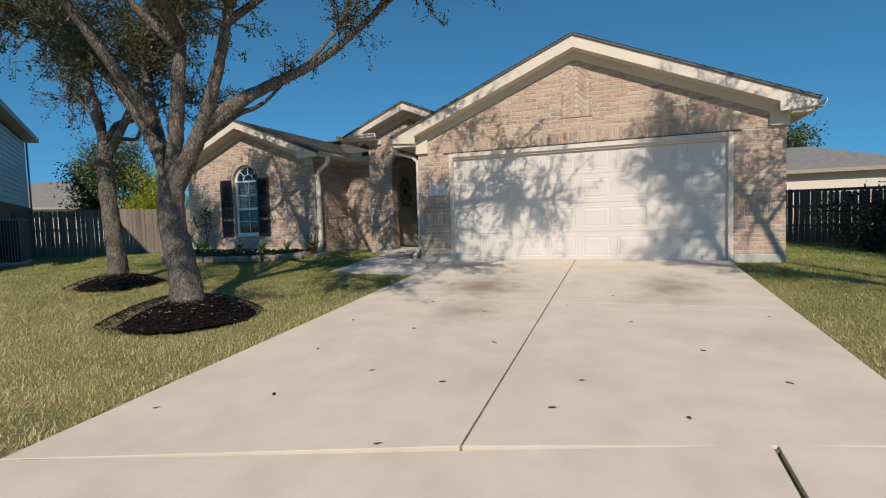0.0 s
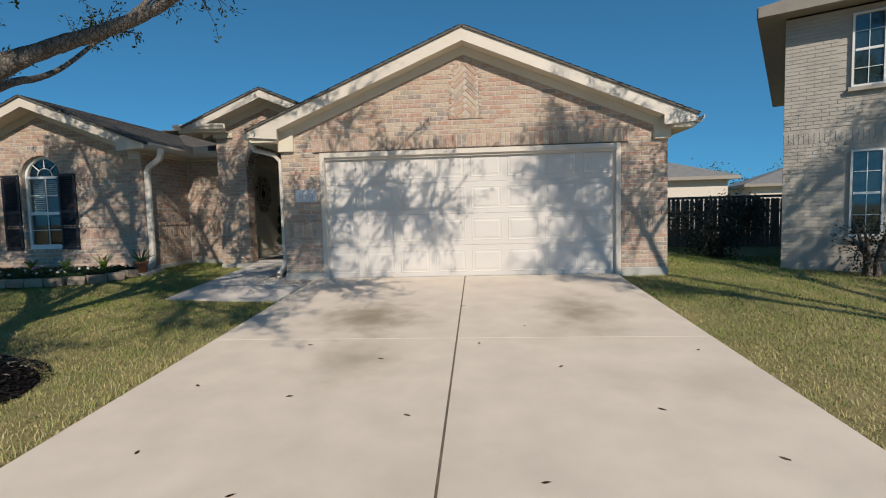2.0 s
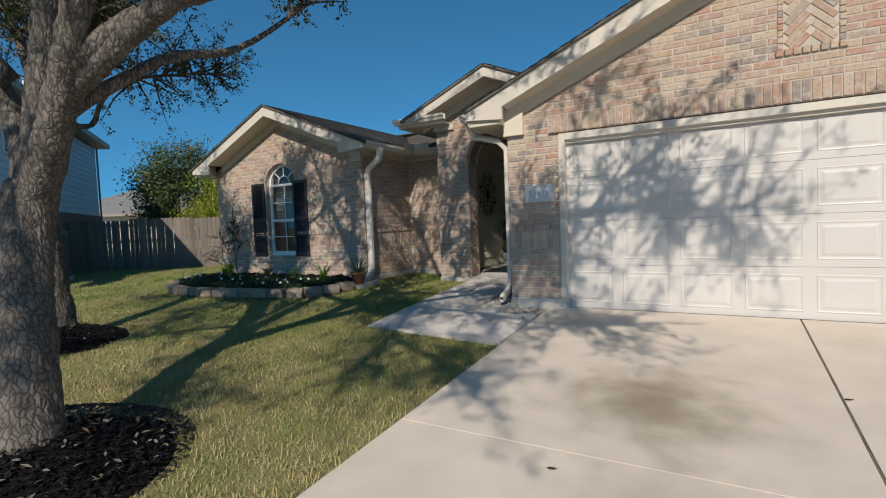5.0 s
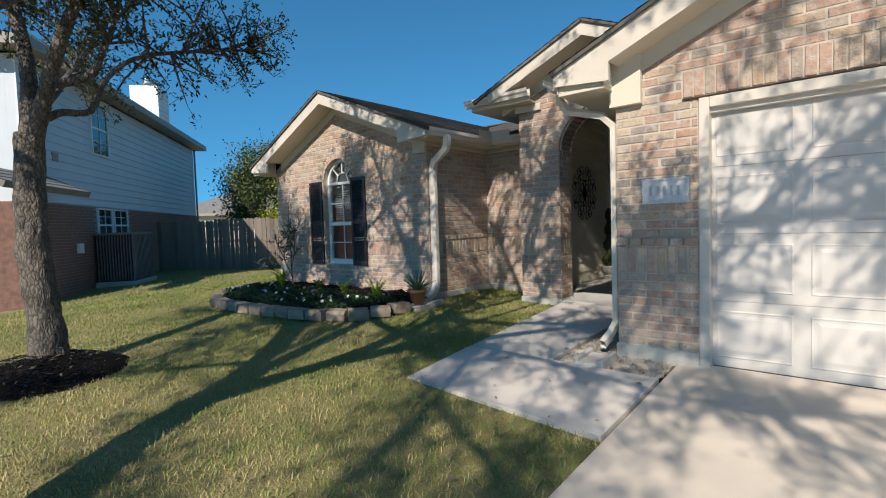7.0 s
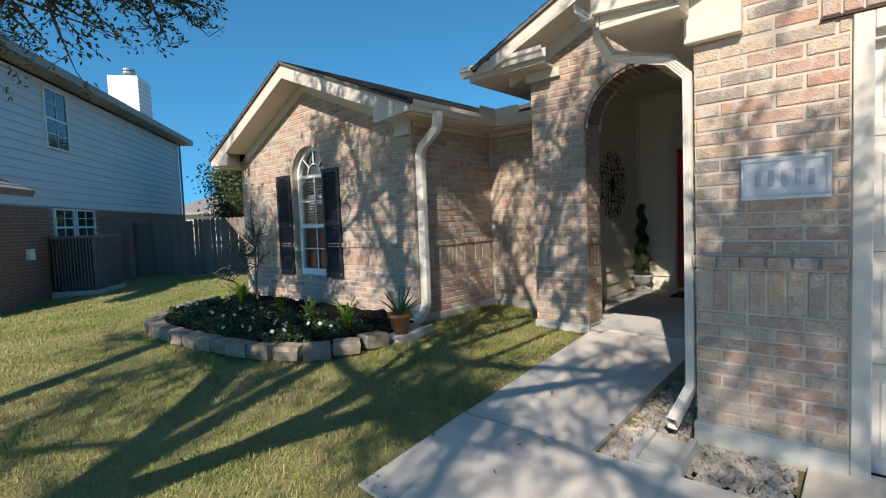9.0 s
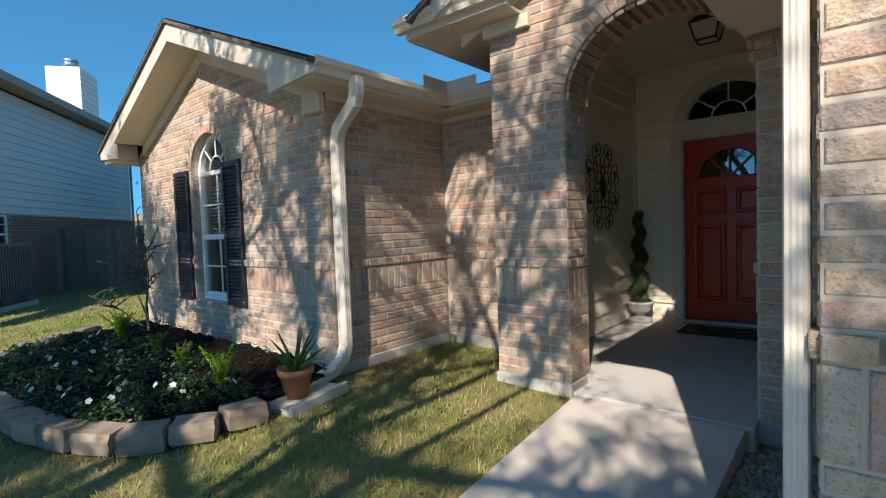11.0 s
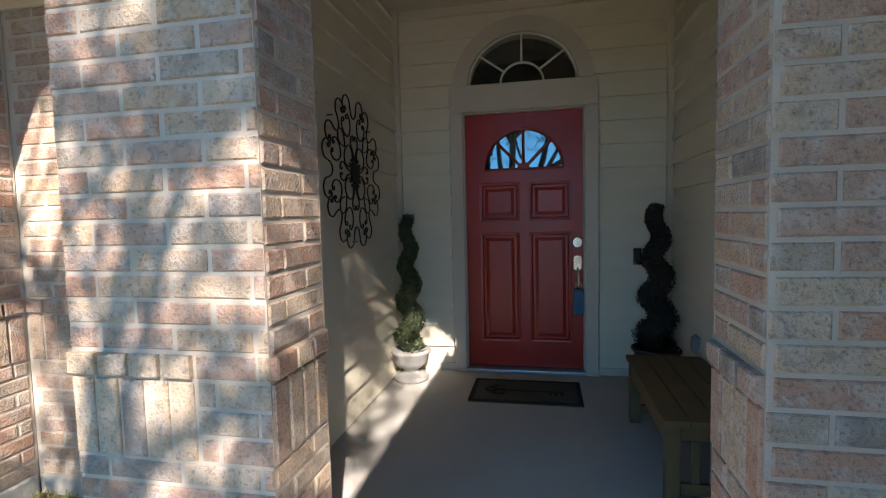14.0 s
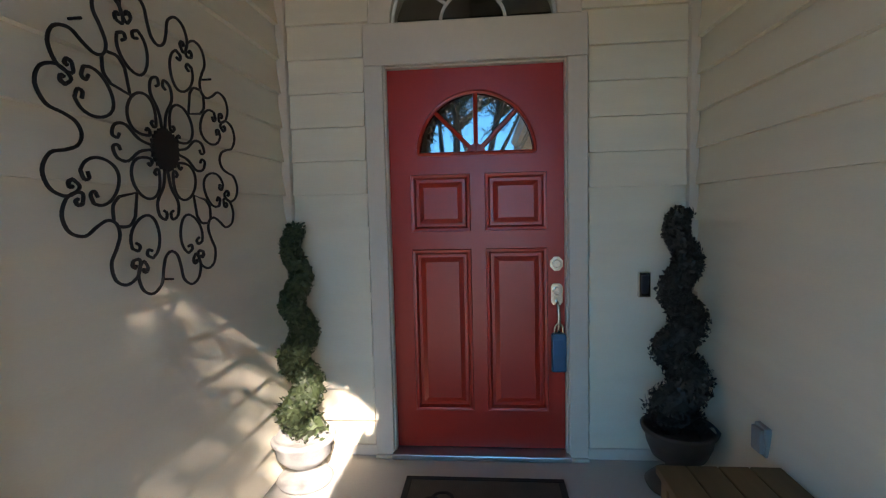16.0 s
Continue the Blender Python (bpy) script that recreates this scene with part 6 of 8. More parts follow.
for a, b, c, d in rows:
    o = random.uniform(0.007, 0.012)
    k = len(vs)
    vs += [tuple(ME @ Vector(p)) for p in ((a, -o, c), (b, -o, c), (b, -o, d), (a, -o, d), (a, 0.0, c), (b, 0.0, c), (b, 0.0, d), (a, 0.0, d))]
    fs += [(k, k + 1, k + 2, k + 3), (k + 4, k + 5, k + 1, k), (k + 5, k + 6, k + 2, k + 1), (k + 6, k + 7, k + 3, k + 2), (k + 7, k + 4, k, k + 3)]
me = bpy.data.meshes.new("brickwork")
me.from_pydata(vs, [], fs)
me.materials.append(M_TBRICK)
bw_ob = new("brickwork", me)
bw_ob.parent = east
bw_ob["kind"] = "stuff"


# fences
def fence(name, label, a, b, h, mat):
    root = thing(name, label, "fence")
    a, b = Vector(a), Vector(b)
    n = int((b - a).length / 0.147)
    way = (b - a).normalized()
    ang = math.atan2(way.y, way.x)
    me = None
    for i in range(n):
        p = a + way * (i * 0.147)
        if i % 7 == 0 or me is None:
            bm = bmesh.new()
            hh = h * random.uniform(0.985, 1.015)
            vs = [(-0.068, 0), (0.068, 0), (0.068, hh - 0.04), (0.035, hh), (-0.035, hh), (-0.068, hh - 0.04)]
            ob = part("picket", slab(bm, vs, [], 0.016, Matrix.Identity(4)), mat, root)
            me = ob.data
        else:
            ob = new("picket", me)
            ob.parent = root
        ob.matrix_basis = pose(p.x, p.y, ground_z(p.x, p.y) - 0.05, 0, random.uniform(-0.5, 0.5), math.degrees(ang))
    for z in (0.3, h * 0.55, h - 0.25):
        L = (b - a).length
        bm = box(bmesh.new(), 0, L, 0.017, 0.055, z, z + 0.09)
        bmesh.ops.transform(bm, matrix=pose(a.x, a.y, ground_z(a.x, a.y) - 0.05, 0, 0, math.degrees(ang)), verts=bm.verts)
        part("rail", bm, mat, root)
    return root


fence("fence", "weathered grey board fence between the houses", (-21.2, 11.6, 0), (-14.2, 17.6, 0), 1.84, M_FENCE)
fence("fence", "dark weathered board fence beside the garage", (3.05, 18.0, 0), (11.5, 17.6, 0), 1.62, M_FENCED)

# far houses
def far_house(label, x, y, turn, L, D, z0, ze, rise, wall_mat):
    root = thing("house", label, "house")
    m = pose(x, y, 0, 0, 0, turn)
    plain_box_building(root, m, L, D, z0, ze, wall_mat)
    hip_roof(root, m, L, D, ze + 0.2, 0.5, rise, M_ROOF2)
    simple_window(root, m, L * 0.3, L * 0.3 + 1.1, ze - 1.9, ze - 0.5, -0.02)


M_CREAM = material("cream_far_wall", (0.62, 0.55, 0.46), 0.7, vary=0.06, bump=0.05)
far_house("low cream house with a grey roof behind the fence", 5.0, 33.0, 0, 10.5, 8, 0.5, 3.75, 1.7, M_CREAM)
far_house("low house with a grey roof in the distance", 19.5, 38.0, -15, 11, 9, 0.5, 3.4, 1.8, M_CREAM)
far_house("low house with a grey roof beyond the west fence", -48, 22.0, 40, 12, 9, 0.5, 3.6, 2.4, M_CREAM)


# background trees
def bush_tree(name, label, x, y, z0, h, r, n, mat, seed, category="tree", leaf=0.11, low=0.3):
    rng = np.random.default_rng(seed)
    root = thing(name, label, category)
    cs = []
    for i in range(6):
        a = math.tau * i / 6 + rng.random()
        tip = (x + math.cos(a) * r * 0.6, y + math.sin(a) * r * 0.6, z0 + h * rng.uniform(0.7, 0.95))
        pts = limb_path([(x + 0.1 * math.cos(a), y + 0.1 * math.sin(a), z0), (x + math.cos(a) * r * 0.2, y + math.sin(a) * r * 0.2, z0 + h * 0.4), tip], 4)
        part("stem", tube(bmesh.new(), pts, [0.05 * (1 - k / len(pts)) + 0.012 for k in range(len(pts))], 6), M_BARK, root, smooth=True)
    clumps = []
    for _ in range(26):
        d = unit(rng, 1)[0]
        rr = rng.random() ** 0.4
        clumps.append((x + d[0] * r * rr, y + d[1] * r * rr, z0 + h * (low + (1 - low) * (0.5 + 0.5 * d[2] * rr))))
    for c in clumps:
        cs.append(np.array(c) + rng.normal(size=(n // 26, 3)) * r * np.array([0.2, 0.2, 0.16]))
    cs = np.concatenate(cs)
    m = len(cs)
    ns, us = unit(rng, m), unit(rng, m)
    us -= ns * np.sum(us * ns, 1, keepdims=True)
    us /= np.linalg.norm(us, axis=1, keepdims=True)
    quads_mesh("crown", cs, ns, us, leaf * rng.uniform(0.7, 1.3, m), leaf * 0.5 * rng.uniform(0.7, 1.2, m), mat, root)


bush_tree("crape_myrtle", "green crape myrtle behind the fence", -22.6, 16.6, 0.8, 5.4, 2.1, 15000, M_MYRTLE, 31, leaf=0.14)
bush_tree("lime_tree", "bright yellow-green shrub tree behind the fence", -20.2, 17.2, 0.8, 3.7, 1.5, 9000, M_LIME, 32, leaf=0.11, low=0.15)
bush_tree("pine_tree", "distant green tree over the rooftops", 10.5, 46.0, 0.7, 8.2, 3.4, 5200, M_MYRTLE, 33, leaf=0.3, low=0.45)
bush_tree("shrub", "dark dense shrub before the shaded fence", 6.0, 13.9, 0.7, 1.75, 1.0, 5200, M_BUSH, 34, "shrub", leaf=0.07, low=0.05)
bush_tree("rose_bush", "sparse rose bush in the neighbour's bed", 7.0, 10.2, 0.65, 1.1, 0.55, 900, M_BUSH, 35, "shrub", leaf=0.06, low=0.1)
bush_tree("rose_bush", "sparse rose bush in the neighbour's bed", 8.0, 9.6, 0.65, 0.9, 0.5, 700, M_BUSH, 36, "shrub", leaf=0.06, low=0.1)
for k, (x, y, r) in enumerate(((-30, 40, 3), (-36, 46, 4), (-26, 50, 4), (26, 60, 4), (34, 55, 4))):
    bush_tree("tree", "distant green tree on the skyline", x, y, 0.6, 5.5, r, 2600, M_MYRTLE, 40 + k, leaf=0.3, low=0.3)

# ---- flower bed ----
BED = [(-10.75, 9.75), (-10.42, 9.1), (-10.1, 8.62), (-9.7, 8.36), (-9.2, 8.28), (-8.6, 8.28), (-8.0, 8.32), (-7.45, 8.40), (-6.98, 8.53), (-6.66, 8.74), (-6.48, 9.02), (-6.43, 9.36)]
def in_poly(x, y, poly):
    inside = np.zeros(np.shape(x), bool)
    for (x0, y0), (x1, y1) in zip(poly, poly[1:] + poly[:1]):
        c = ((y0 > y) != (y1 > y)) & (x < (x1 - x0) * (y - y0) / (y1 - y0 + 1e-12) + x0)
        inside ^= c
    return inside


BED_POLY = BED + [(-6.5, 9.9), (-6.8, 10.27), (-10.9, 10.27)]
bm = bmesh.new()
vmap = {}
for i in range(60):
    for j in range(28):
        x, y = -11.0 + i * 0.08, 8.2 + j * 0.08
        if in_poly(np.array(x), np.array(y), BED_POLY):
            vmap[i, j] = bm.verts.new((x, y, ground_z(x, y) + 0.07 + 0.035 * noise.noise((x * 5, y * 5, 0)) + 0.03 * noise.noise((x * 17, y * 17, 3))))
for (i, j), v in vmap.items():
    q = [vmap.get(k) for k in ((i, j), (i + 1, j), (i + 1, j + 1), (i, j + 1))]
    if all(q):
        bm.faces.new(q)
tagged(part("garden_soil", bm, M_SOIL, smooth=True), "dark mulched soil of the flower bed", "soil", kind="stuff")
M_STONE = material("tan_edging_stone", (0.27, 0.215, 0.16), 0.9, vary=0.25, scale=9, fine=70, bump=0.5, random=0.5)
path = []
for (x0, y0), (x1, y1) in zip(BED, BED[1:]):
    n = 12
    path += [(x0 + (x1 - x0) * k / n, y0 + (y1 - y0) * k / n) for k in range(n)]
acc, last, made = 0.0, path[0], 0
for p in path[1:]:
    acc += math.dist(p, last)
    last_prev, last = last, p
    if acc > 0.265:
        acc = 0.0
        ang = math.degrees(math.atan2(p[1] - last_prev[1], p[0] - last_prev[0]))
        bm = bmesh.new()
        box(bm, -0.134, 0.134, -0.10, 0.10, 0.0, 0.135)
        bmesh.ops.subdivide_edges(bm, edges=list(bm.edges), cuts=2, use_grid_fill=True)
        for v in bm.verts:
            if v.co.z > 0.1:
                v.co.x *= 0.97
                v.co.y *= 0.90
            v.co += Vector((random.uniform(-1, 1), random.uniform(-1, 1), random.uniform(-1, 1))) * 0.009
        bmesh.ops.smooth_vert(bm, verts=bm.verts, factor=0.35, use_axis_x=True, use_axis_y=True, use_axis_z=True)
        ob = part("edging_stone", bm, M_STONE)
        ob.matrix_basis = pose(p[0], p[1], ground_z(*p) - 0.015, random.uniform(-3, 3), random.uniform(-3, 3), ang + random.uniform(-6, 6))
        tagged(ob, "tan concrete edging stone along the flower bed", "edging stone", "flower bed edging")
        made += 1

M_PANSY = leaf_material("pansy_leaves", (0.012, 0.035, 0.008), (0.05, 0.10, 0.03))
M_PETAL = leaf_material("white_petals", (0.60, 0.59, 0.54), (0.74, 0.72, 0.67))
M_PURPLE = leaf_material("purple_petals", (0.05, 0.02, 0.14), (0.12, 0.05, 0.25))
M_FERN = leaf_material("foxtail_fern_green", (0.10, 0.22, 0.01), (0.30, 0.42, 0.03))
M_FERND = leaf_material("deep_fern_green", (0.05, 0.11, 0.01), (0.14, 0.22, 0.03))


def pansy(seed, petal, blooms=2):
    rng = np.random.default_rng(seed)
    root = thing("pansy", "low pansy plant with pale blooms" if blooms else "low dark green pansy plant without blooms", "flower", "pansies in the bed")
    n = 150
    c = rng.normal(size=(n, 3)) * np.array([0.07, 0.07, 0.0])
    c[:, 2] = 0.02 + rng.random(n) * 0.08
    nn, uu = unit(rng, n), unit(rng, n)
    nn[:, 2] = np.abs(nn[:, 2]) + 0.6
    nn /= np.linalg.norm(nn, axis=1, keepdims=True)
    uu -= nn * np.sum(uu * nn, 1, keepdims=True)
    uu /= np.linalg.norm(uu, axis=1, keepdims=True)
    quads_mesh("foliage", c, nn, uu, rng.uniform(0.03, 0.055, n), rng.uniform(0.016, 0.028, n), M_PANSY, root)
    for _ in range(blooms):
        o = rng.normal(size=3) * 0.06
        bm = bmesh.new()
        tilt = Vector((o[0], o[1] - 0.12, 0.10)).normalized()
        side = tilt.cross(Vector((0, 0, 1))).normalized()
        up = side.cross(tilt)
        cc = Vector((o[0], o[1], 0.115 + 0.02 * rng.random()))
        for k in range(5):
            a = math.tau * k / 5 + 0.3
            d = side * math.cos(a) + up * math.sin(a)
            e = side * math.cos(a + 1.57) + up * math.sin(a + 1.57)
            vs = [bm.verts.new(cc), bm.verts.new(cc + d * 0.014 + e * 0.013 + tilt * 0.004), bm.verts.new(cc + d * 0.025), bm.verts.new(cc + d * 0.014 - e * 0.013 + tilt * 0.004)]
            bm.faces.new(vs)
        part("bloom", bm, petal, root)
    return root


protos = [pansy(60, M_PETAL), pansy(61, M_PETAL, 1), pansy(62, M_PURPLE), pansy(63, M_PETAL, 0)]
spots = [(-9.9, 8.72), (-9.6, 8.62), (-9.3, 8.55), (-9.0, 8.52), (-8.7, 8.5), (-8.4, 8.52), (-8.1, 8.52), (-7.8, 8.55), (-7.5, 8.6), (-7.2, 8.68), (-6.95, 8.8), (-9.75, 8.98), (-9.45, 8.88), (-9.15, 8.82), (-8.85, 8.8), (-8.55, 8.78),
         (-8.25, 8.8), (-7.95, 8.82), (-7.6, 8.9), (-7.3, 8.95), (-9.9, 9.3), (-9.55, 9.2), (-9.2, 9.12), (-8.9, 9.08), (-8.6, 9.1), (-8.2, 9.1), (-6.78, 9.1), (-6.7, 9.35), (-7.05, 9.2), (-10.2, 9.2)]
spots += [(-10.1 + 0.27 * i + 0.05 * (j % 2), 8.62 + 0.20 * j) for i in range(12) for j in range(5) if (i + j) % 2 and 8.62 + 0.2 * j > 8.55 + 0.3 * max(0, -9.3 - (-10.1 + 0.27 * i))]
for i, (x, y) in enumerate(spots):
    ob = protos[i] if i < 4 else copy_thing(protos[3 if (i > 29 and i % 3) or i % 4 == 0 else 0 if i % 3 == 0 else 2 if i % 5 == 0 else 1], Matrix.Identity(4))
    ob.matrix_basis = pose(x + random.uniform(-0.05, 0.05), y + random.uniform(-0.05, 0.05), ground_z(x, y) + 0.06, 0, 0, random.uniform(0, 360))


def fern(x, y, h, n, mat, seed, label):
    rng = np.random.default_rng(seed)
    root = thing("foxtail_fern", label, "fern", at=(x, y, ground_z(x, y) + 0.06))
    for k in range(n):
        a = math.tau * k / n + rng.random()
        lean = rng.uniform(0.15, 0.6)
        hh = h * rng.uniform(0.65, 1.0)
        pts = [Vector((math.cos(a) * lean * hh * t ** 1.6, math.sin(a) * lean * hh * t ** 1.6, hh * t * (1 - 0.12 * t))) for t in np.linspace(0, 1, 9)]
        m = 260
        t = rng.random(m)
        i = np.minimum((t * 8).astype(int), 7)
        P = np.array([tuple(p) for p in pts])
        c = P[i] + (P[i + 1] - P[i]) * (t * 8 - i)[:, None]
        d = unit(rng, m)
        d[:, 2] += 0.5
        d /= np.linalg.norm(d, axis=1, keepdims=True)
        r = 0.03 * (1 - 0.75 * t ** 2)
        nn = unit(rng, m)
        nn -= d * np.sum(nn * d, 1, keepdims=True)
        nn /= np.linalg.norm(nn, axis=1, keepdims=True)
        quads_mesh("frond", c + d * r[:, None] * 0.6, nn, d, r * 1.3 + 0.006, np.full(m, 0.006), mat, root)
    return root


fern(-7.03, 9.42, 0.42, 9, M_FERN, 70, "bright lime foxtail fern in the bed")
fern(-7.80, 9.46, 0.30, 8, M_FERND, 71, "green foxtail fern in the bed")
fern(-8.55, 9.52, 0.28, 8, M_FERND, 72, "small green foxtail fern in the bed")
fern(-9.75, 9.58, 0.38, 12, M_FERN, 73, "green foxtail fern near the bed's end")
fern(-10.1, 9.72, 0.26, 7, M_FERND, 74, "small green foxtail fern near the wall")

# bare shrub by the window
shrub = [
    ([(-10.0, 9.95, 1.10), (-10.02, 9.95, 1.35), (-10.05, 9.96, 1.5)], 0.016, 0.012),
    ([(-10.02, 9.95, 1.3), (-10.2, 9.9, 1.65), (-10.35, 9.85, 1.95)], 0.011, 0.004),
    ([(-10.04, 9.95, 1.4), (-9.9, 9.95, 1.8), (-9.8, 9.9, 2.15)], 0.011, 0.004),
    ([(-10.05, 9.96, 1.45), (-10.1, 10.0, 1.9), (-10.05, 9.95, 2.3)], 0.010, 0.004),
    ([(-10.0, 9.9, 1.2), (-10.3, 9.7, 1.45), (-10.6, 9.5, 1.6)], 0.009, 0.003),
]
make_tree("shrub", "thin nearly bare shrub before the window wall", shrub, 77, 46, 16, 0.28, 0.035, M_LEAF, M_BARK, "shrub", start=0.3)

# aloe in a terracotta pot
M_TERRA = material("terracotta", (0.42, 0.17, 0.07), 0.85, vary=0.15, scale=8, fine=70, bump=0.2)
M_ALOE = leaf_material("aloe_green", (0.06, 0.13, 0.03), (0.14, 0.22, 0.07))
aloe = thing("potted_aloe", "spiky aloe in a terracotta pot by the downspout", "potted plant", at=(-6.53, 9.74, 1.075))
part("pot", turned(bmesh.new(), [(0.085, 0), (0.115, 0.17), (0.13, 0.17), (0.135, 0.215), (0.12, 0.215), (0.11, 0.19), (0.02, 0.185)], (0, 0, 0), 28), M_TERRA, aloe, smooth=True)
for k in range(13):
    a = math.tau * k / 13 * 2.4
    lean = 0.10 + 0.16 * (k / 13) + 0.03 * (k % 3)
    hh = 0.36 - 0.017 * k
    pts = [(math.cos(a) * (0.02 + lean * t ** 1.5), math.sin(a) * (0.02 + lean * t ** 1.5), 0.18 + hh * t) for t in (0, 0.3, 0.6, 0.85, 1)]
    part("leaf", tube(bmesh.new(), pts, [0.015, 0.014, 0.010, 0.005, 0.001], 5), M_ALOE, aloe, smooth=True)


# ---- grass, gravel, chips and fallen leaves ----
def ground_np(x, y):
    def ss(v):
        v = np.clip(v, 0, 1)
        return v * v * (3 - 2 * v)
    z = 0.764 + 0.0625 * (np.clip(y, -2.5, 9.3) - 5.8) + 0.1 * ss((-x - 3) / 5)
    return z - 0.25 * ss((x - 3) / 4) - 0.25 * ss((-x - 11) / 5)


def grass_material():
    m = bpy.data.materials.new("lawn_grass_blades")
    m.use_nodes = True
    t = m.node_tree
    p = t.nodes["Principled BSDF"]
    geo = t.nodes.new("ShaderNodeNewGeometry")
    straw = t.nodes.new("ShaderNodeMix")
    straw.data_type = "RGBA"
    straw.inputs[6].default_value, straw.inputs[7].default_value = (0.40, 0.32, 0.13, 1), (0.60, 0.50, 0.26, 1)
    green = t.nodes.new("ShaderNodeMix")
    green.data_type = "RGBA"
    green.inputs[6].default_value, green.inputs[7].default_value = (0.07, 0.135, 0.02, 1), (0.22, 0.28, 0.06, 1)
    for n in (straw, green):
        t.links.new(geo.outputs["Random Per Island"], n.inputs[0])
    ns = t.nodes.new("ShaderNodeTexNoise")
    ns.inputs["Scale"].default_value, ns.inputs["Detail"].default_value = 1.6, 8
    t.links.new(geo.outputs["Position"], ns.inputs["Vector"])
    sx = t.nodes.new("ShaderNodeSeparateXYZ")
    t.links.new(geo.outputs["Position"], sx.inputs[0])
    near = t.nodes.new("ShaderNodeMapRange")
    near.inputs[1].default_value, near.inputs[2].default_value = 3.0, 8.0
    near.inputs[3].default_value, near.inputs[4].default_value = -0.10, 0.25
    t.links.new(sx.outputs["Y"], near.inputs[0])
    add = t.nodes.new("ShaderNodeMath")
    t.links.new(ns.outputs[0], add.inputs[0])
    t.links.new(near.outputs[0], add.inputs[1])
    wob = t.nodes.new("ShaderNodeMath")
    wob.operation = "MULTIPLY_ADD"
    wob.inputs[1].default_value, wob.inputs[2].default_value = 0.55, -0.27
    t.links.new(geo.outputs["Random Per Island"], wob.inputs[0])
    tot = t.nodes.new("ShaderNodeMath")
    t.links.new(add.outputs[0], tot.inputs[0])
    t.links.new(wob.outputs[0], tot.inputs[1])
    mr = t.nodes.new("ShaderNodeMapRange")
    mr.inputs[1].default_value, mr.inputs[2].default_value = 0.46, 0.78
    t.links.new(tot.outputs[0], mr.inputs[0])
    mix = t.nodes.new("ShaderNodeMix")
    mix.data_type = "RGBA"
    t.links.new(mr.outputs[0], mix.inputs[0])
    t.links.new(straw.outputs[2], mix.inputs[6])
    t.links.new(green.outputs[2], mix.inputs[7])
    t.links.new(mix.outputs[2], p.inputs["Base Color"])
    p.inputs["Roughness"].default_value = 0.6
    p.inputs["Specular IOR Level"].default_value = 0.25
    return m


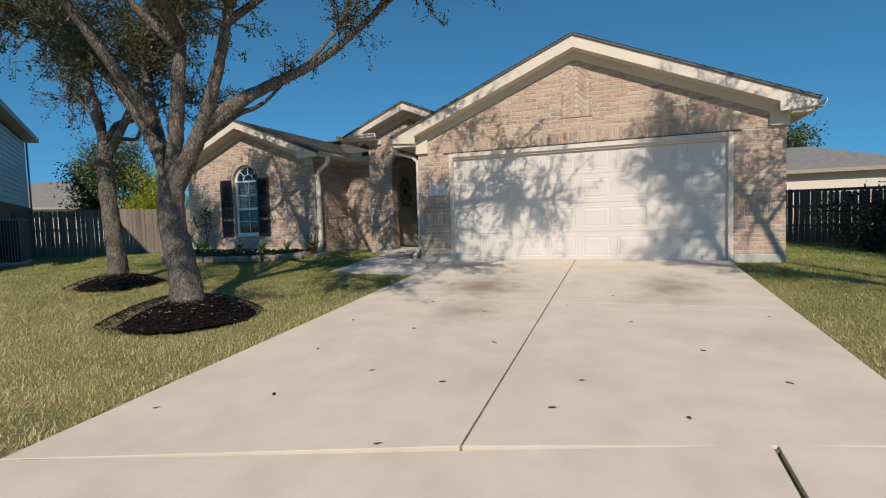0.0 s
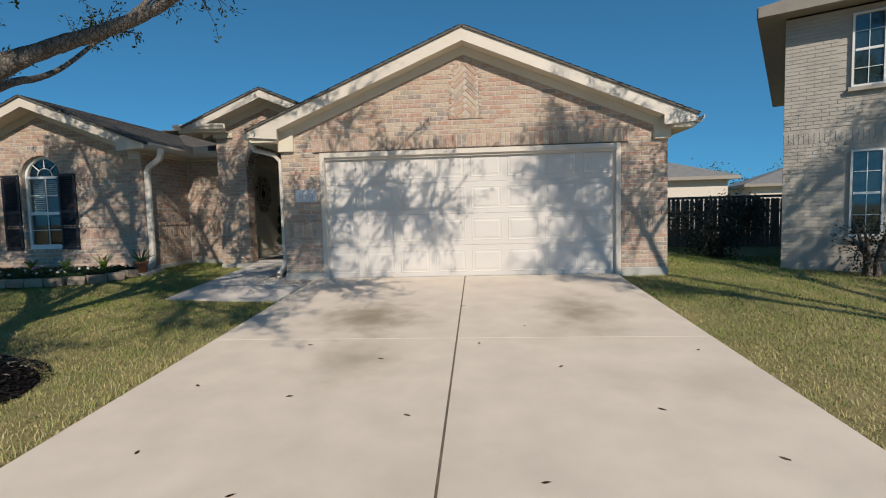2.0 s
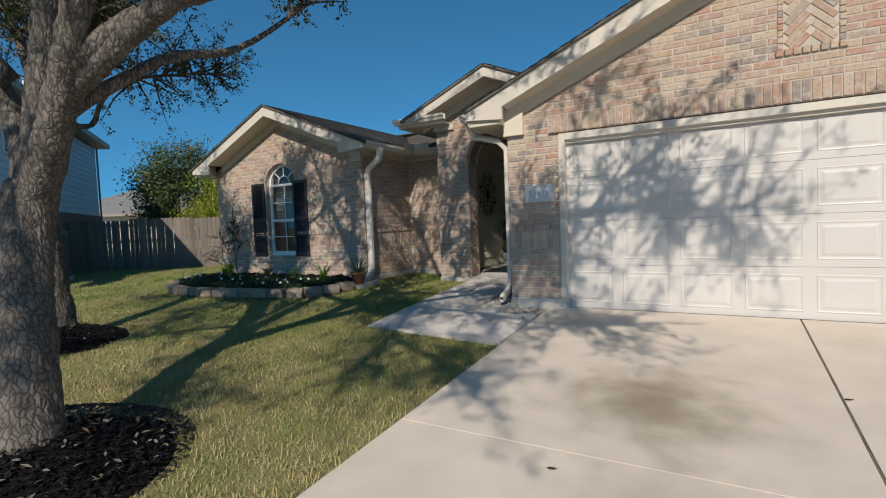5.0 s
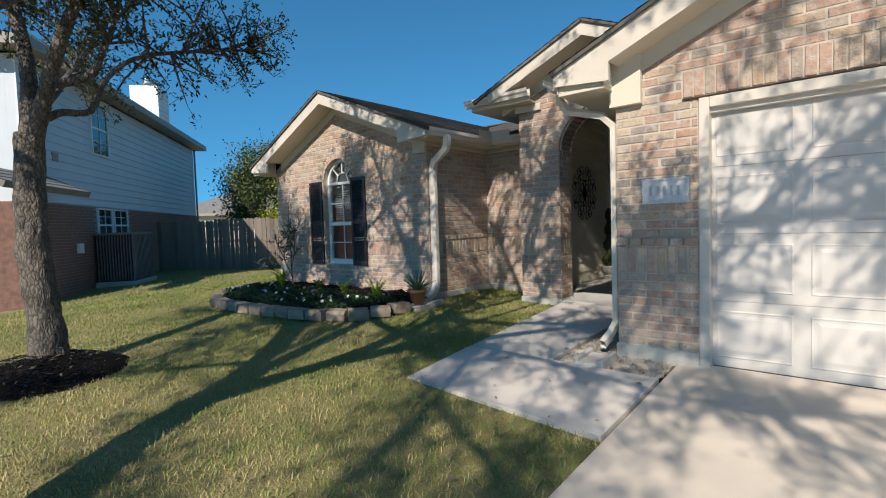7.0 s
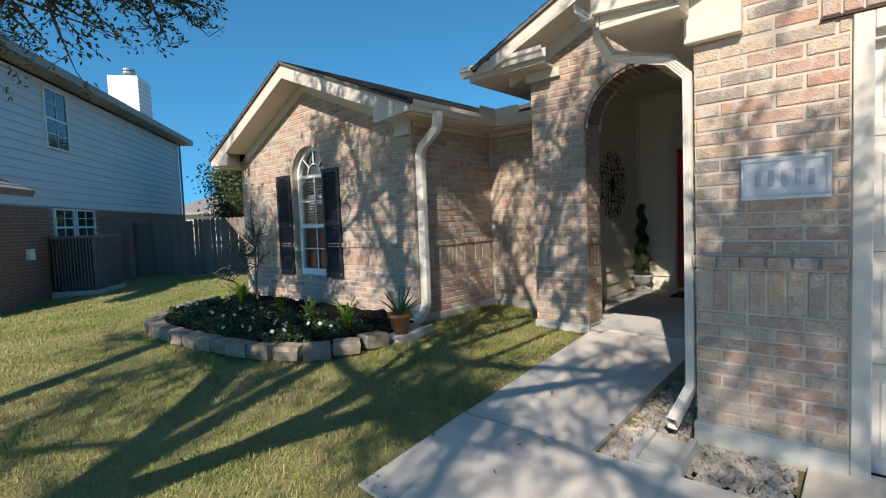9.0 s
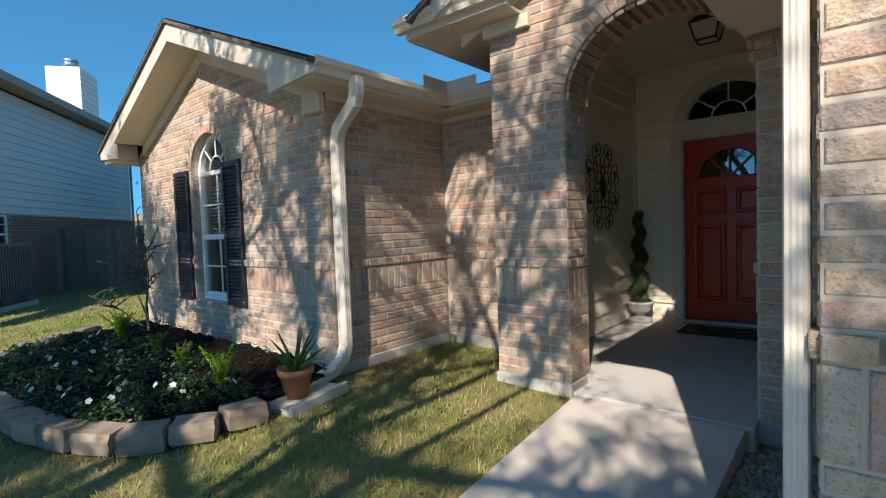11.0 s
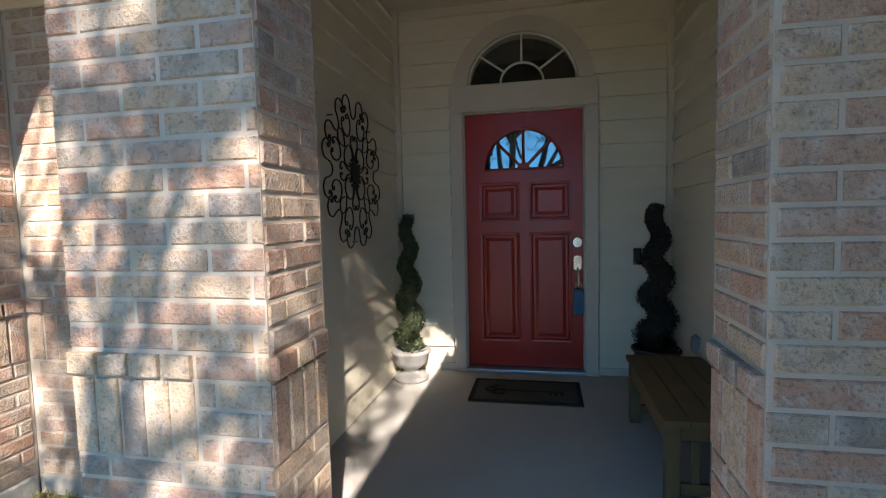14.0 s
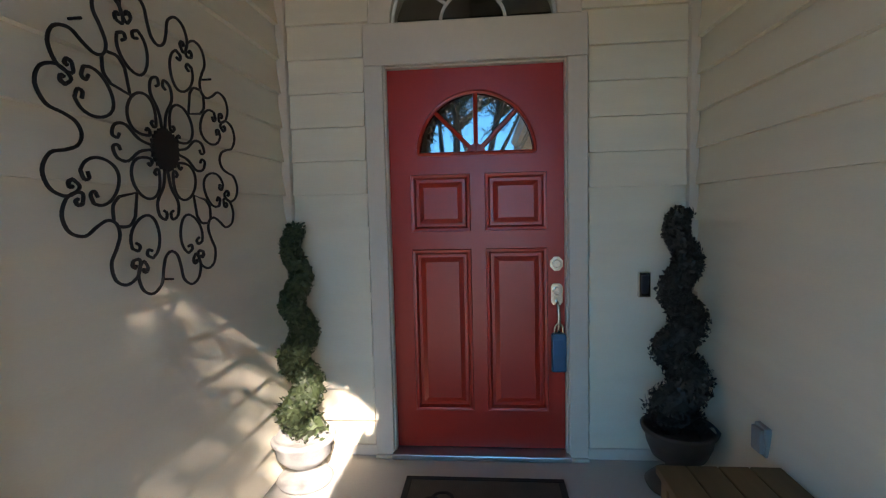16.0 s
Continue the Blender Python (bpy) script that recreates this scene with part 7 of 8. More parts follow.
def make_grass():
    rng = np.random.default_rng(5)
    zones = [(-13.5, -2.93, 0.4, 11.8, 370000, 1.0), (-22, -13.5, 4.0, 15.0, 45000, 1.5), (-13.5, -10.9, 10.0, 15.0, 20000, 1.4), (2.2, 5.0, 2.6, 12.0, 75000, 1.0), (5.0, 9.5, 2.6, 14.5, 50000, 1.3), (3.0, 7.0, 12.0, 18.0, 18000, 1.4)]
    X, Y, S = [], [], []
    for x0, x1, y0, y1, n, s in zones:
        x, y = rng.uniform(x0, x1, n), rng.uniform(y0, y1, n)
        X.append(x), Y.append(y), S.append(np.full(n, s))
    X, Y, S = np.concatenate(X), np.concatenate(Y), np.concatenate(S)
    keep = np.ones(len(X), bool)
    keep &= Y > 2.24 + 0.29 * (X + 0.36) - 0.012 * (X + 0.36) ** 2 + 0.02
    keep &= ~in_poly(X, Y, BED_POLY)
    keep &= np.hypot(X + 4.60, Y - 4.40) > 0.75 + 0.08 * np.sin(X * 17 + Y * 9)
    keep &= np.hypot(X + 7.82, Y - 5.86) > 0.66 + 0.06 * np.sin(X * 17 + Y * 9)
    keep &= ~in_poly(X, Y, [(-4.70, 7.72), (-2.9, 7.58), (-2.9, 9.2), (-3.4, 9.2), (-3.4, 11.1), (-4.86, 11.1), (-4.76, 8.7)])
    keep &= ~((X > WX0 - 0.05) & (X < WX1 + 0.03) & (Y > WY - 0.03))
    keep &= ~((X > WX1 - 0.1) & (X < PX0) & (Y > NY - 0.03))
    keep &= ~((X >= PX0 - 0.02) & (X < GX1 + 0.02) & (Y > PY - 0.03))
    keep &= ~((X > GX0) & (X < GX1 + 0.02) & (Y > GY - 0.03))
    keep &= ~((X < -13) & ((X + 15.46) * 0.6 + (Y - 6.96) * 0.8 < 0.1))
    thin = np.sin(X * 3.1 + 1.3 * np.sin(Y * 2.3)) * np.sin(Y * 2.7 + 0.8 * np.sin(X * 1.9))
    keep &= rng.random(len(X)) < 0.80 + 0.2 * thin
    X, Y, S = X[keep], Y[keep], S[keep]
    n = len(X)
    Z = ground_np(X, Y) - 0.032
    a = rng.random(n) * math.tau
    lean = rng.uniform(0.35, 1.45, n)
    L = rng.uniform(0.022, 0.056, n) * S
    W = rng.uniform(0.0035, 0.0065, n) * S
    edge = (np.abs(X + 2.98) < 0.12) | (np.hypot(X + 6.2, Y - 11.4) < 0.6) | (np.abs(Y - NY) < 0.25)
    L = np.where(edge, L * 1.5, L)
    d = np.stack([np.cos(a) * np.sin(lean), np.sin(a) * np.sin(lean), np.cos(lean)], 1)
    side = np.stack([-np.sin(a), np.cos(a), np.zeros(n)], 1)
    base = np.stack([X, Y, Z], 1)
    b0, b1 = base - side * W[:, None] / 2, base + side * W[:, None] / 2
    mid = base + d * L[:, None] * 0.6 + np.array([0, 0, 0.006])
    m0, m1 = mid - side * W[:, None] * 0.4, mid + side * W[:, None] * 0.4
    tip = base + d * L[:, None] + np.stack([np.cos(a), np.sin(a), -np.ones(n) * 0.4], 1) * L[:, None] * 0.18
    co = np.stack([b0, b1, m1, m0, tip], 1).reshape(-1, 3)
    me = bpy.data.meshes.new("grass")
    me.vertices.add(5 * n)
    me.vertices.foreach_set("co", co.astype(np.float32).ravel())
    i0 = np.arange(n)[:, None] * 5
    me.loops.add(9 * n)
    me.loops.foreach_set("vertex_index", (i0 + np.array([[0, 1, 2, 0, 2, 3, 3, 2, 4]])).astype(np.int32).ravel())
    me.polygons.add(3 * n)
    me.polygons.foreach_set("loop_start", (np.arange(3 * n) * 3).astype(np.int32))
    me.update(calc_edges=True)
    me.materials.append(grass_material())
    tagged(new("grass", me), "short dry yellow-green lawn grass", "grass", kind="stuff")


make_grass()

rng = np.random.default_rng(8)
M_GRAVEL = material("pale_gravel", (0.36, 0.32, 0.27), 0.9, vary=0.3, scale=14, fine=90, bump=0.4)
bm = bmesh.new()
ico = [(0, 0, 1), (0.894, 0, 0.447), (0.276, 0.851, 0.447), (-0.724, 0.526, 0.447), (-0.724, -0.526, 0.447), (0.276, -0.851, 0.447), (0.724, 0.526, -0.447), (-0.276, 0.851, -0.447), (-0.894, 0, -0.447), (-0.276, -0.851, -0.447), (0.724, -0.526, -0.447), (0, 0, -1)]
icf = [(0, 1, 2), (0, 2, 3), (0, 3, 4), (0, 4, 5), (0, 5, 1), (1, 6, 2), (2, 7, 3), (3, 8, 4), (4, 9, 5), (5, 10, 1), (2, 6, 7), (3, 7, 8), (4, 8, 9), (5, 9, 10), (1, 10, 6), (11, 7, 6), (11, 8, 7), (11, 9, 8), (11, 10, 9), (11, 6, 10)]
vs, fs = [], []
for _ in range(2600):
    if rng.random() < 0.55:
        x, y = rng.uniform(-3.83, -3.49), rng.uniform(8.72, 10.95)
    else:
        x, y = rng.uniform(-3.83, -2.95), rng.uniform(8.70, 9.08)
    s = rng.uniform(0.008, 0.021)
    q = Euler(rng.uniform(0, 6, 3)).to_matrix()
    k = len(vs)
    sc = rng.uniform(0.6, 1.2, 3)
    vs += [tuple(q @ Vector((p[0] * s * sc[0], p[1] * s * sc[1], p[2] * s * sc[2])) + Vector((x, y, drive_z(y) - 0.025 + rng.uniform(0, 0.015)))) for p in ico]
    fs += [tuple(k + j for j in f) for f in icf]
me = bpy.data.meshes.new("gravel")
me.from_pydata(vs, [], fs)
me.materials.append(M_GRAVEL)
tagged(new("gravel", me), "pale gravel and weeds at the garage corner", "gravel", kind="stuff")
bm = box(bmesh.new(), -3.85, -3.48, 8.67, 11.0, 0.6, 0.925, 0)
tagged(part("gravel_bed", bm, M_SOIL), "dark soil under the gravel", "soil", kind="stuff")
tagged(part("gravel_bed", box(bmesh.new(), -3.479, -2.94, 8.67, 9.10, 0.6, 0.925, 0), M_SOIL), "dark soil under the gravel", "soil", kind="stuff")

M_CHIP = leaf_material("mulch_chips", (0.006, 0.005, 0.005), (0.03, 0.025, 0.022))
M_DRY = leaf_material("dry_oak_leaves", (0.16, 0.09, 0.045), (0.42, 0.30, 0.18))


def scatter(name, label, cx, cy, r, h, n, length, mat):
    a, k = rng.random(n) * math.tau, np.sqrt(rng.random(n))
    x, y = cx + np.cos(a) * r * k, cy + np.sin(a) * r * k
    z = ground_np(np.array([cx]), np.array([cy]))[0] + h * (1 - k * k) - 0.03 * k + 0.012
    nn = unit(rng, n) * 0.5 + np.array([0, 0, 1])
    nn /= np.linalg.norm(nn, axis=1, keepdims=True)
    uu = unit(rng, n)
    uu -= nn * np.sum(uu * nn, 1, keepdims=True)
    uu /= np.linalg.norm(uu, axis=1, keepdims=True)
    tagged(quads_mesh(name, np.stack([x, y, z], 1), nn, uu, length * rng.uniform(0.6, 1.3, n), length * 0.35 * rng.uniform(0.6, 1.3, n), mat), label, "mulch", kind="stuff")


scatter("mulch_chips", "black bark chips on the mound", -4.72, 4.38, 0.96, 0.26, 5200, 0.045, M_CHIP)
scatter("fallen_leaves", "dry pale oak leaves on the mulch", -4.72, 4.38, 0.95, 0.27, 120, 0.06, M_DRY)
scatter("mulch_chips", "black bark chips on the mound", -7.85, 5.78, 0.78, 0.18, 2400, 0.045, M_CHIP)
scatter("fallen_leaves", "dry pale oak leaves on the mulch", -7.85, 5.78, 0.78, 0.19, 50, 0.06, M_DRY)
n = 3000
x, y = rng.uniform(-10.8, -6.5, n), rng.uniform(8.3, 10.25, n)
ok = in_poly(x, y, BED_POLY)
x, y = x[ok], y[ok]
nn = unit(rng, len(x)) * 0.5 + np.array([0, 0, 1])
nn /= np.linalg.norm(nn, axis=1, keepdims=True)
uu = unit(rng, len(x))
uu -= nn * np.sum(uu * nn, 1, keepdims=True)
uu /= np.linalg.norm(uu, axis=1, keepdims=True)
tagged(quads_mesh("mulch_chips", np.stack([x, y, ground_np(x, y) + 0.09], 1), nn, uu, 0.05 * rng.uniform(0.6, 1.3, len(x)), 0.018 * rng.uniform(0.6, 1.3, len(x)), M_CHIP), "black bark chips in the flower bed", "mulch", kind="stuff")
n = 260
x, y = rng.uniform(-9, -3.0, n), rng.uniform(3, 10.2, n)
uu = unit(rng, n)
nn = unit(rng, n) * 0.4 + np.array([0, 0, 1])
nn /= np.linalg.norm(nn, axis=1, keepdims=True)
uu -= nn * np.sum(uu * nn, 1, keepdims=True)
uu /= np.linalg.norm(uu, axis=1, keepdims=True)
tagged(quads_mesh("fallen_leaves", np.stack([x, y, ground_np(x, y) + 0.02], 1), nn, uu, 0.055 * rng.uniform(0.6, 1.2, n), 0.022 * rng.uniform(0.6, 1.2, n), M_DRY), "dry oak leaves caught in the lawn", "leaves", kind="stuff")

M_LITTER = leaf_material("pale_oak_litter", (0.22, 0.18, 0.13), (0.42, 0.37, 0.29))
for cx, cy, rr, n in ((-4.60, 4.40, 0.72, 170), (-7.82, 5.86, 0.62, 50)):
    a, q = rng.random(n) * math.tau, np.sqrt(rng.random(n)) * rr
    x, y = cx + q * np.cos(a), cy + q * np.sin(a)
    nn = unit(rng, n) * 0.35 + np.array([0, 0, 1])
    nn /= np.linalg.norm(nn, axis=1, keepdims=True)
    uu = unit(rng, n)
    uu -= nn * np.sum(uu * nn, 1, keepdims=True)
    uu /= np.linalg.norm(uu, axis=1, keepdims=True)
    top = ground_np(np.full(n, cx), np.full(n, cy)) + 0.24 * (1 - (q / (rr * 1.11)) ** 2) + 0.012
    tagged(quads_mesh("leaf_litter", np.stack([x, y, top], 1), nn, uu, 0.07 * rng.uniform(0.6, 1.2, n), 0.026 * rng.uniform(0.6, 1.2, n), M_LITTER), "pale dry oak leaves lying on the mulch", "leaves", kind="stuff")

# single leaves lying on the drive
bm = bmesh.new()
pts = [(-0.03, 0, 0.002), (-0.012, 0.011, 0.006), (0.012, 0.012, 0.004), (0.032, 0, 0.007), (0.012, -0.011, 0.005), (-0.012, -0.012, 0.003), (0, 0, 0.0)]
v = [bm.verts.new(p) for p in pts]
for i in range(6):
    bm.faces.new((v[6], v[i], v[(i + 1) % 6]))
bmesh.ops.solidify(bm, geom=list(bm.faces), thickness=0.001)
M_DRYL = material("dry_brown_leaf", (0.12, 0.075, 0.04), 0.8, vary=0.3, random=0.6)
leaf0 = part("dry_leaf", bm, M_DRYL)
tagged(leaf0, "curled dry brown oak leaf on the concrete", "leaf", "leaves on the drive")
where = [(-1.55, 4.4), (-2.2, 3.6), (0.25, 3.35), (0.1, 2.85), (-0.75, 3.1), (1.15, 4.2), (-1.4, 3.2), (-1.0, 5.2), (0.6, 5.0), (-2.4, 4.6), (1.6, 3.6), (-0.6, 4.1), (0.9, 2.9), (-0.3, 7.1), (-1.9, 2.6), (-0.5, 1.6), (0.4, 6.2), (-2.6, 2.2), (1.9, 5.4), (-0.8, 2.15), (-0.1, 5.62), (-1.8, 5.6)]
for i, (x, y) in enumerate(where):
    ob = leaf0 if i == 0 else copy_thing(leaf0, Matrix.Identity(4))
    ob.matrix_basis = pose(x, y, drive_z(y) + 0.001, 3.6, 0, random.uniform(0, 360))


# ---- bricks, laid one by one ----
def brick_material(name, source):
    m = bpy.data.materials.new(name)
    m.use_nodes = True
    t = m.node_tree
    b = t.nodes["Principled BSDF"]
    b.inputs["Roughness"].default_value = 0.88
    if source == "object":
        rnd = t.nodes.new("ShaderNodeObjectInfo").outputs["Random"]
    else:
        rnd = t.nodes.new("ShaderNodeNewGeometry").outputs["Random Per Island"]
    ramp = t.nodes.new("ShaderNodeValToRGB")
    ramp.color_ramp.interpolation = "CONSTANT"
    cols = [(0.0, (0.46, 0.305, 0.225)), (0.16, (0.50, 0.375, 0.265)), (0.32, (0.43, 0.285, 0.21)), (0.48, (0.51, 0.395, 0.285)), (0.62, (0.46, 0.27, 0.185)),
            (0.72, (0.39, 0.31, 0.235)), (0.83, (0.47, 0.335, 0.225)), (0.94, (0.30, 0.245, 0.205))]
    e = ramp.color_ramp.elements
    e[0].position, e[0].color = cols[0][0], (*cols[0][1], 1)
    e[1].position, e[1].color = cols[1][0], (*cols[1][1], 1)
    for p, c in cols[2:]:
        x = e.new(p)
        x.color = (*c, 1)
    t.links.new(rnd, ramp.inputs[0])
    geo = t.nodes.new("ShaderNodeNewGeometry")
    n1 = t.nodes.new("ShaderNodeTexNoise")
    n1.inputs["Scale"].default_value, n1.inputs["Detail"].default_value = 16, 5
    n2 = t.nodes.new("ShaderNodeTexNoise")
    n2.inputs["Scale"].default_value, n2.inputs["Detail"].default_value = 110, 4
    t.links.new(geo.outputs["Position"], n1.inputs["Vector"])
    t.links.new(geo.outputs["Position"], n2.inputs["Vector"])
    pale = t.nodes.new("ShaderNodeMix")
    pale.data_type = "RGBA"
    pale.inputs[7].default_value = (0.52, 0.45, 0.395, 1)
    f1 = t.nodes.new("ShaderNodeMapRange")
    f1.inputs[1].default_value, f1.inputs[2].default_value, f1.inputs[4].default_value = 0.47, 0.68, 0.7
    t.links.new(n1.outputs[0], f1.inputs[0])
    t.links.new(f1.outputs[0], pale.inputs[0])
    t.links.new(ramp.outputs[0], pale.inputs[6])
    dark = t.nodes.new("ShaderNodeMix")
    dark.data_type = "RGBA"
    dark.inputs[7].default_value = (0.13, 0.11, 0.095, 1)
    f2 = t.nodes.new("ShaderNodeMapRange")
    f2.inputs[1].default_value, f2.inputs[2].default_value, f2.inputs[4].default_value = 0.54, 0.70, 0.55
    t.links.new(n2.outputs[0], f2.inputs[0])
    t.links.new(f2.outputs[0], dark.inputs[0])
    t.links.new(pale.outputs[2], dark.inputs[6])
    t.links.new(dark.outputs[2], b.inputs["Base Color"])
    n3 = t.nodes.new("ShaderNodeTexNoise")
    n3.inputs["Scale"].default_value, n3.inputs["Detail"].default_value = 34, 6
    t.links.new(geo.outputs["Position"], n3.inputs["Vector"])
    f3 = t.nodes.new("ShaderNodeMapRange")
    f3.inputs[1].default_value, f3.inputs[2].default_value, f3.inputs[4].default_value = 0.53, 0.70, 0.45
    t.links.new(n3.outputs[0], f3.inputs[0])
    soot = t.nodes.new("ShaderNodeMix")
    soot.data_type = "RGBA"
    soot.inputs[7].default_value = (0.17, 0.14, 0.12, 1)
    t.links.new(f3.outputs[0], soot.inputs[0])
    t.links.new(dark.outputs[2], soot.inputs[6])
    t.links.new(soot.outputs[2], b.inputs["Base Color"])
    bp = t.nodes.new("ShaderNodeBump")
    bp.inputs["Strength"].default_value, bp.inputs["Distance"].default_value = 1.0, 0.007
    t.links.new(n2.outputs[0], bp.inputs["Height"])
    t.links.new(bp.outputs[0], b.inputs["Normal"])
    return m


M_BRICK = brick_material("mixed_brick", "object")
M_BRICKS = brick_material("mixed_brick_rest", "island")
BRICK_L, BRICK_H, JOINT = 0.245, 0.073, 0.012
brick_rng = np.random.default_rng(21)
FACES = [(0, 1, 2, 3), (4, 5, 1, 0), (5, 6, 2, 1), (6, 7, 3, 2), (7, 4, 0, 3), (8, 9, 5, 4), (9, 10, 6, 5), (10, 11, 7, 6), (11, 8, 4, 7)]
mesh_cache = {}


def brick_verts(w, h):
    c = 0.0045
    a, b = w / 2, h / 2
    f = [(-a + c, 0, -b + c), (a - c, 0, -b + c), (a - c, 0, b - c), (-a + c, 0, b - c)]
    g = [(-a, c, -b), (a, c, -b), (a, c, b), (-a, c, b)]
    return f + g + [(x, 0.03, z) for x, _, z in g]


def brick_mesh(w, h):
    key = (round(w, 2), round(h, 3))
    if key not in mesh_cache:
        me = bpy.data.meshes.new("brick")
        me.from_pydata(brick_verts(*key), [], FACES)
        me.materials.append(M_BRICK)
        mesh_cache[key] = me
    return mesh_cache[key]


def put_bricks(owner, places, frame_m, singles):
    """places: (u, v, w, h, proud, angle). The first `singles` by nearness are bricks of their own, the others one joined part."""
    vs, fs = [], []
    for i, (u, v, w, h, proud, ang) in enumerate(places):
        jig = brick_rng.normal(size=3)
        m = frame_m @ pose(u, -proud + jig[0] * 0.0012, v, 0, ang + jig[1] * 0.25, jig[2] * 0.3)
        if i < singles:
            ob = new("brick", brick_mesh(w, h))
            ob.parent = owner
            ob.matrix_world = m
            ob.matrix_basis = m
        else:
            k = len(vs)
            vs += [tuple(m @ Vector(p)) for p in brick_verts(w, h)]
            fs += [tuple(k + j for j in f) for f in FACES]
    if vs:
        me = bpy.data.meshes.new("brickwork")
        me.from_pydata(vs, [], fs)
        me.materials.append(M_BRICKS)
        ob = new("brickwork", me)
        ob.parent = owner
        ob["kind"] = "stuff"


def courses(bands, spans, seed=0):
    """Bricks of a wall face: bands from the bottom up, spans(v) gives the free stretches."""
    out = []
    for kind, v0, v1 in bands:
        if kind == "run":
            n = max(1, round((v1 - v0) / BRICK_H))
            ch = (v1 - v0) / n
            for i in range(n):
                vc = v0 + (i + 0.5) * ch
                for a, b in spans(vc):
                    u = math.floor(a / BRICK_L) * BRICK_L + (BRICK_L / 2 if (i + seed) % 2 else 0)
                    if u > a:
                        u -= BRICK_L
                    while u < b - 0.02:
                        p, q = max(u, a), min(u + BRICK_L, b)
                        if q - p > 0.035:
                            out.append(((p + q) / 2, vc, q - p - JOINT, ch - JOINT, 0.0, 0.0))
                        u += BRICK_L
        else:
            step = 0.079 if kind == "soldier" else 0.105
            vc, h = (v0 + v1) / 2, v1 - v0 - JOINT
            for a, b in spans(vc):
                n = max(1, round((b - a) / step))
                for i in range(n):
                    out.append((a + (i + 0.5) * (b - a) / n, vc, (b - a) / n - JOINT, h, 0.018 if kind == "header" else 0.003, 0.0))
    return out


def belt(v0, v1):
    return [("run", v0, 1.71), ("soldier", 1.71, 1.945), ("header", 1.945, 2.02), ("run", 2.02, v1)]


STREET = Matrix.Identity(4)


def facing(x=None, y=None, way=0):
    """Frame of a wall face: u runs along the wall, -y of the frame looks outward."""
    if way == 0:
        return Matrix.Translation((0, y, 0))
    s = 1 if way > 0 else -1
    return Matrix.Translation((x, 0, 0)) @ Matrix(((0, -s, 0, 0), (s, 0, 0, 0), (0, 0, 1, 0), (0, 0, 0, 1)))


# garage front
def garage_spans(v):
    if v > 3.25:
        lim = (4.80 - v) / (4.80 - 3.36)
        a, b = (GX0, GX1) if v < 3.36 else (-0.235 - 3.235 * lim, -0.235 + 3.235 * lim)
    else:
        a, b = GX0, GX1
    if v < 3.12:
        return [(a, DX0 - 0.004), (DX1 + 0.004, b)]
    if v < 3.36:
        return [(DX0 - 0.12, DX1 + 0.12)] if v < 3.35 and soldier_row else [(a, b)]
    if 3.61 < v < 4.54:
        top = 4.26
        half = 0.26 if v < top else math.sqrt(max(0.0, 0.27 ** 2 - (v - top) ** 2))
        return [(a, -0.26 - half), (-0.26 + half, b)] if half > 0.02 else [(a, b)]
    return [(a, b)]


soldier_row = False
pl = courses([("run", 1.08, 1.71)], garage_spans) + courses([("soldier", 1.71, 1.945), ("header", 1.945, 2.02)], garage_spans) + courses([("run", 2.02, 3.125)], garage_spans, 1)
soldier_row = True
pl += courses([("soldier", 3.14, 3.36)], garage_spans)
pl += courses([("run", 3.14, 3.36)], lambda v: [(GX0, DX0 - 0.124), (DX1 + 0.124, GX1)], 1)
soldier_row = False
pl += courses([("run", 3.36, 4.78)], garage_spans)
# herringbone panel with its arched border and sill
for i in range(-3, 16):
    for s in (-1, 1):
        u, v = -0.26 + s * 0.108, 3.60 + i * 0.100
        top = 4.22 + math.sqrt(max(0, 0.2 ** 2 - (u + 0.26) ** 2))
        if 3.68 < v < top + 0.02:
            pl.append((u, v, 0.25, 0.062, 0.004, 45.0 * s))
for i in range(9):
    for s in (-1, 1):
        v = 3.70 + i * 0.063
        pl.append((-0.26 + s * 0.245, v, 0.05, 0.054, 0.006, 0.0))
for i in range(12):
    a = math.pi * (i + 0.5) / 12
    pl.append((-0.26 + 0.245 * math.cos(a), 4.26 + 0.245 * math.sin(a), 0.054, 0.056, 0.006, 90 - math.degrees(a)))
for i in range(8):
    pl.append((-0.26 + (i - 3.5) * 0.072, 3.635, 0.062, 0.062, 0.02, 0.0))
pl.sort(key=lambda p: (p[0] + 3.3) ** 2 + (p[1] - 2.0) ** 2 * 0.6)
put_bricks(wall_garage, pl, facing(y=GY), 300)

# garage west side
pl = courses(belt(1.07, 3.30), lambda v: [(GY + 0.002, PY - 0.004)])
pl = [(-p[0], *p[1:]) for p in pl]
pl.sort(key=lambda p: abs(-p[0] - 10.3))
put_bricks(wall_garage_west, pl, facing(x=GX0, way=-1), 300)

# arch wall
def arch_spans(v):
    a, b = PX0, GX0 - 0.002
    if v < ARCH_Z:
        return [(a, AX0), (AX1, b)]
    if v > 4.0:
        half = (4.46 - v) / 0.46 * 1.1
        return [(max(a, -4.45 - half), min(b, -4.45 + half))]
    q = 1 - ((v - ARCH_Z) / (ARCH_H + 0.105)) ** 2
    if q > 0:
        w = (ARCH_R + 0.105) * math.sqrt(q)
        return [(a, arch_mid - w), (arch_mid + w, b)] if w > 0.05 else [(a, b)]
    return [(a, b)]


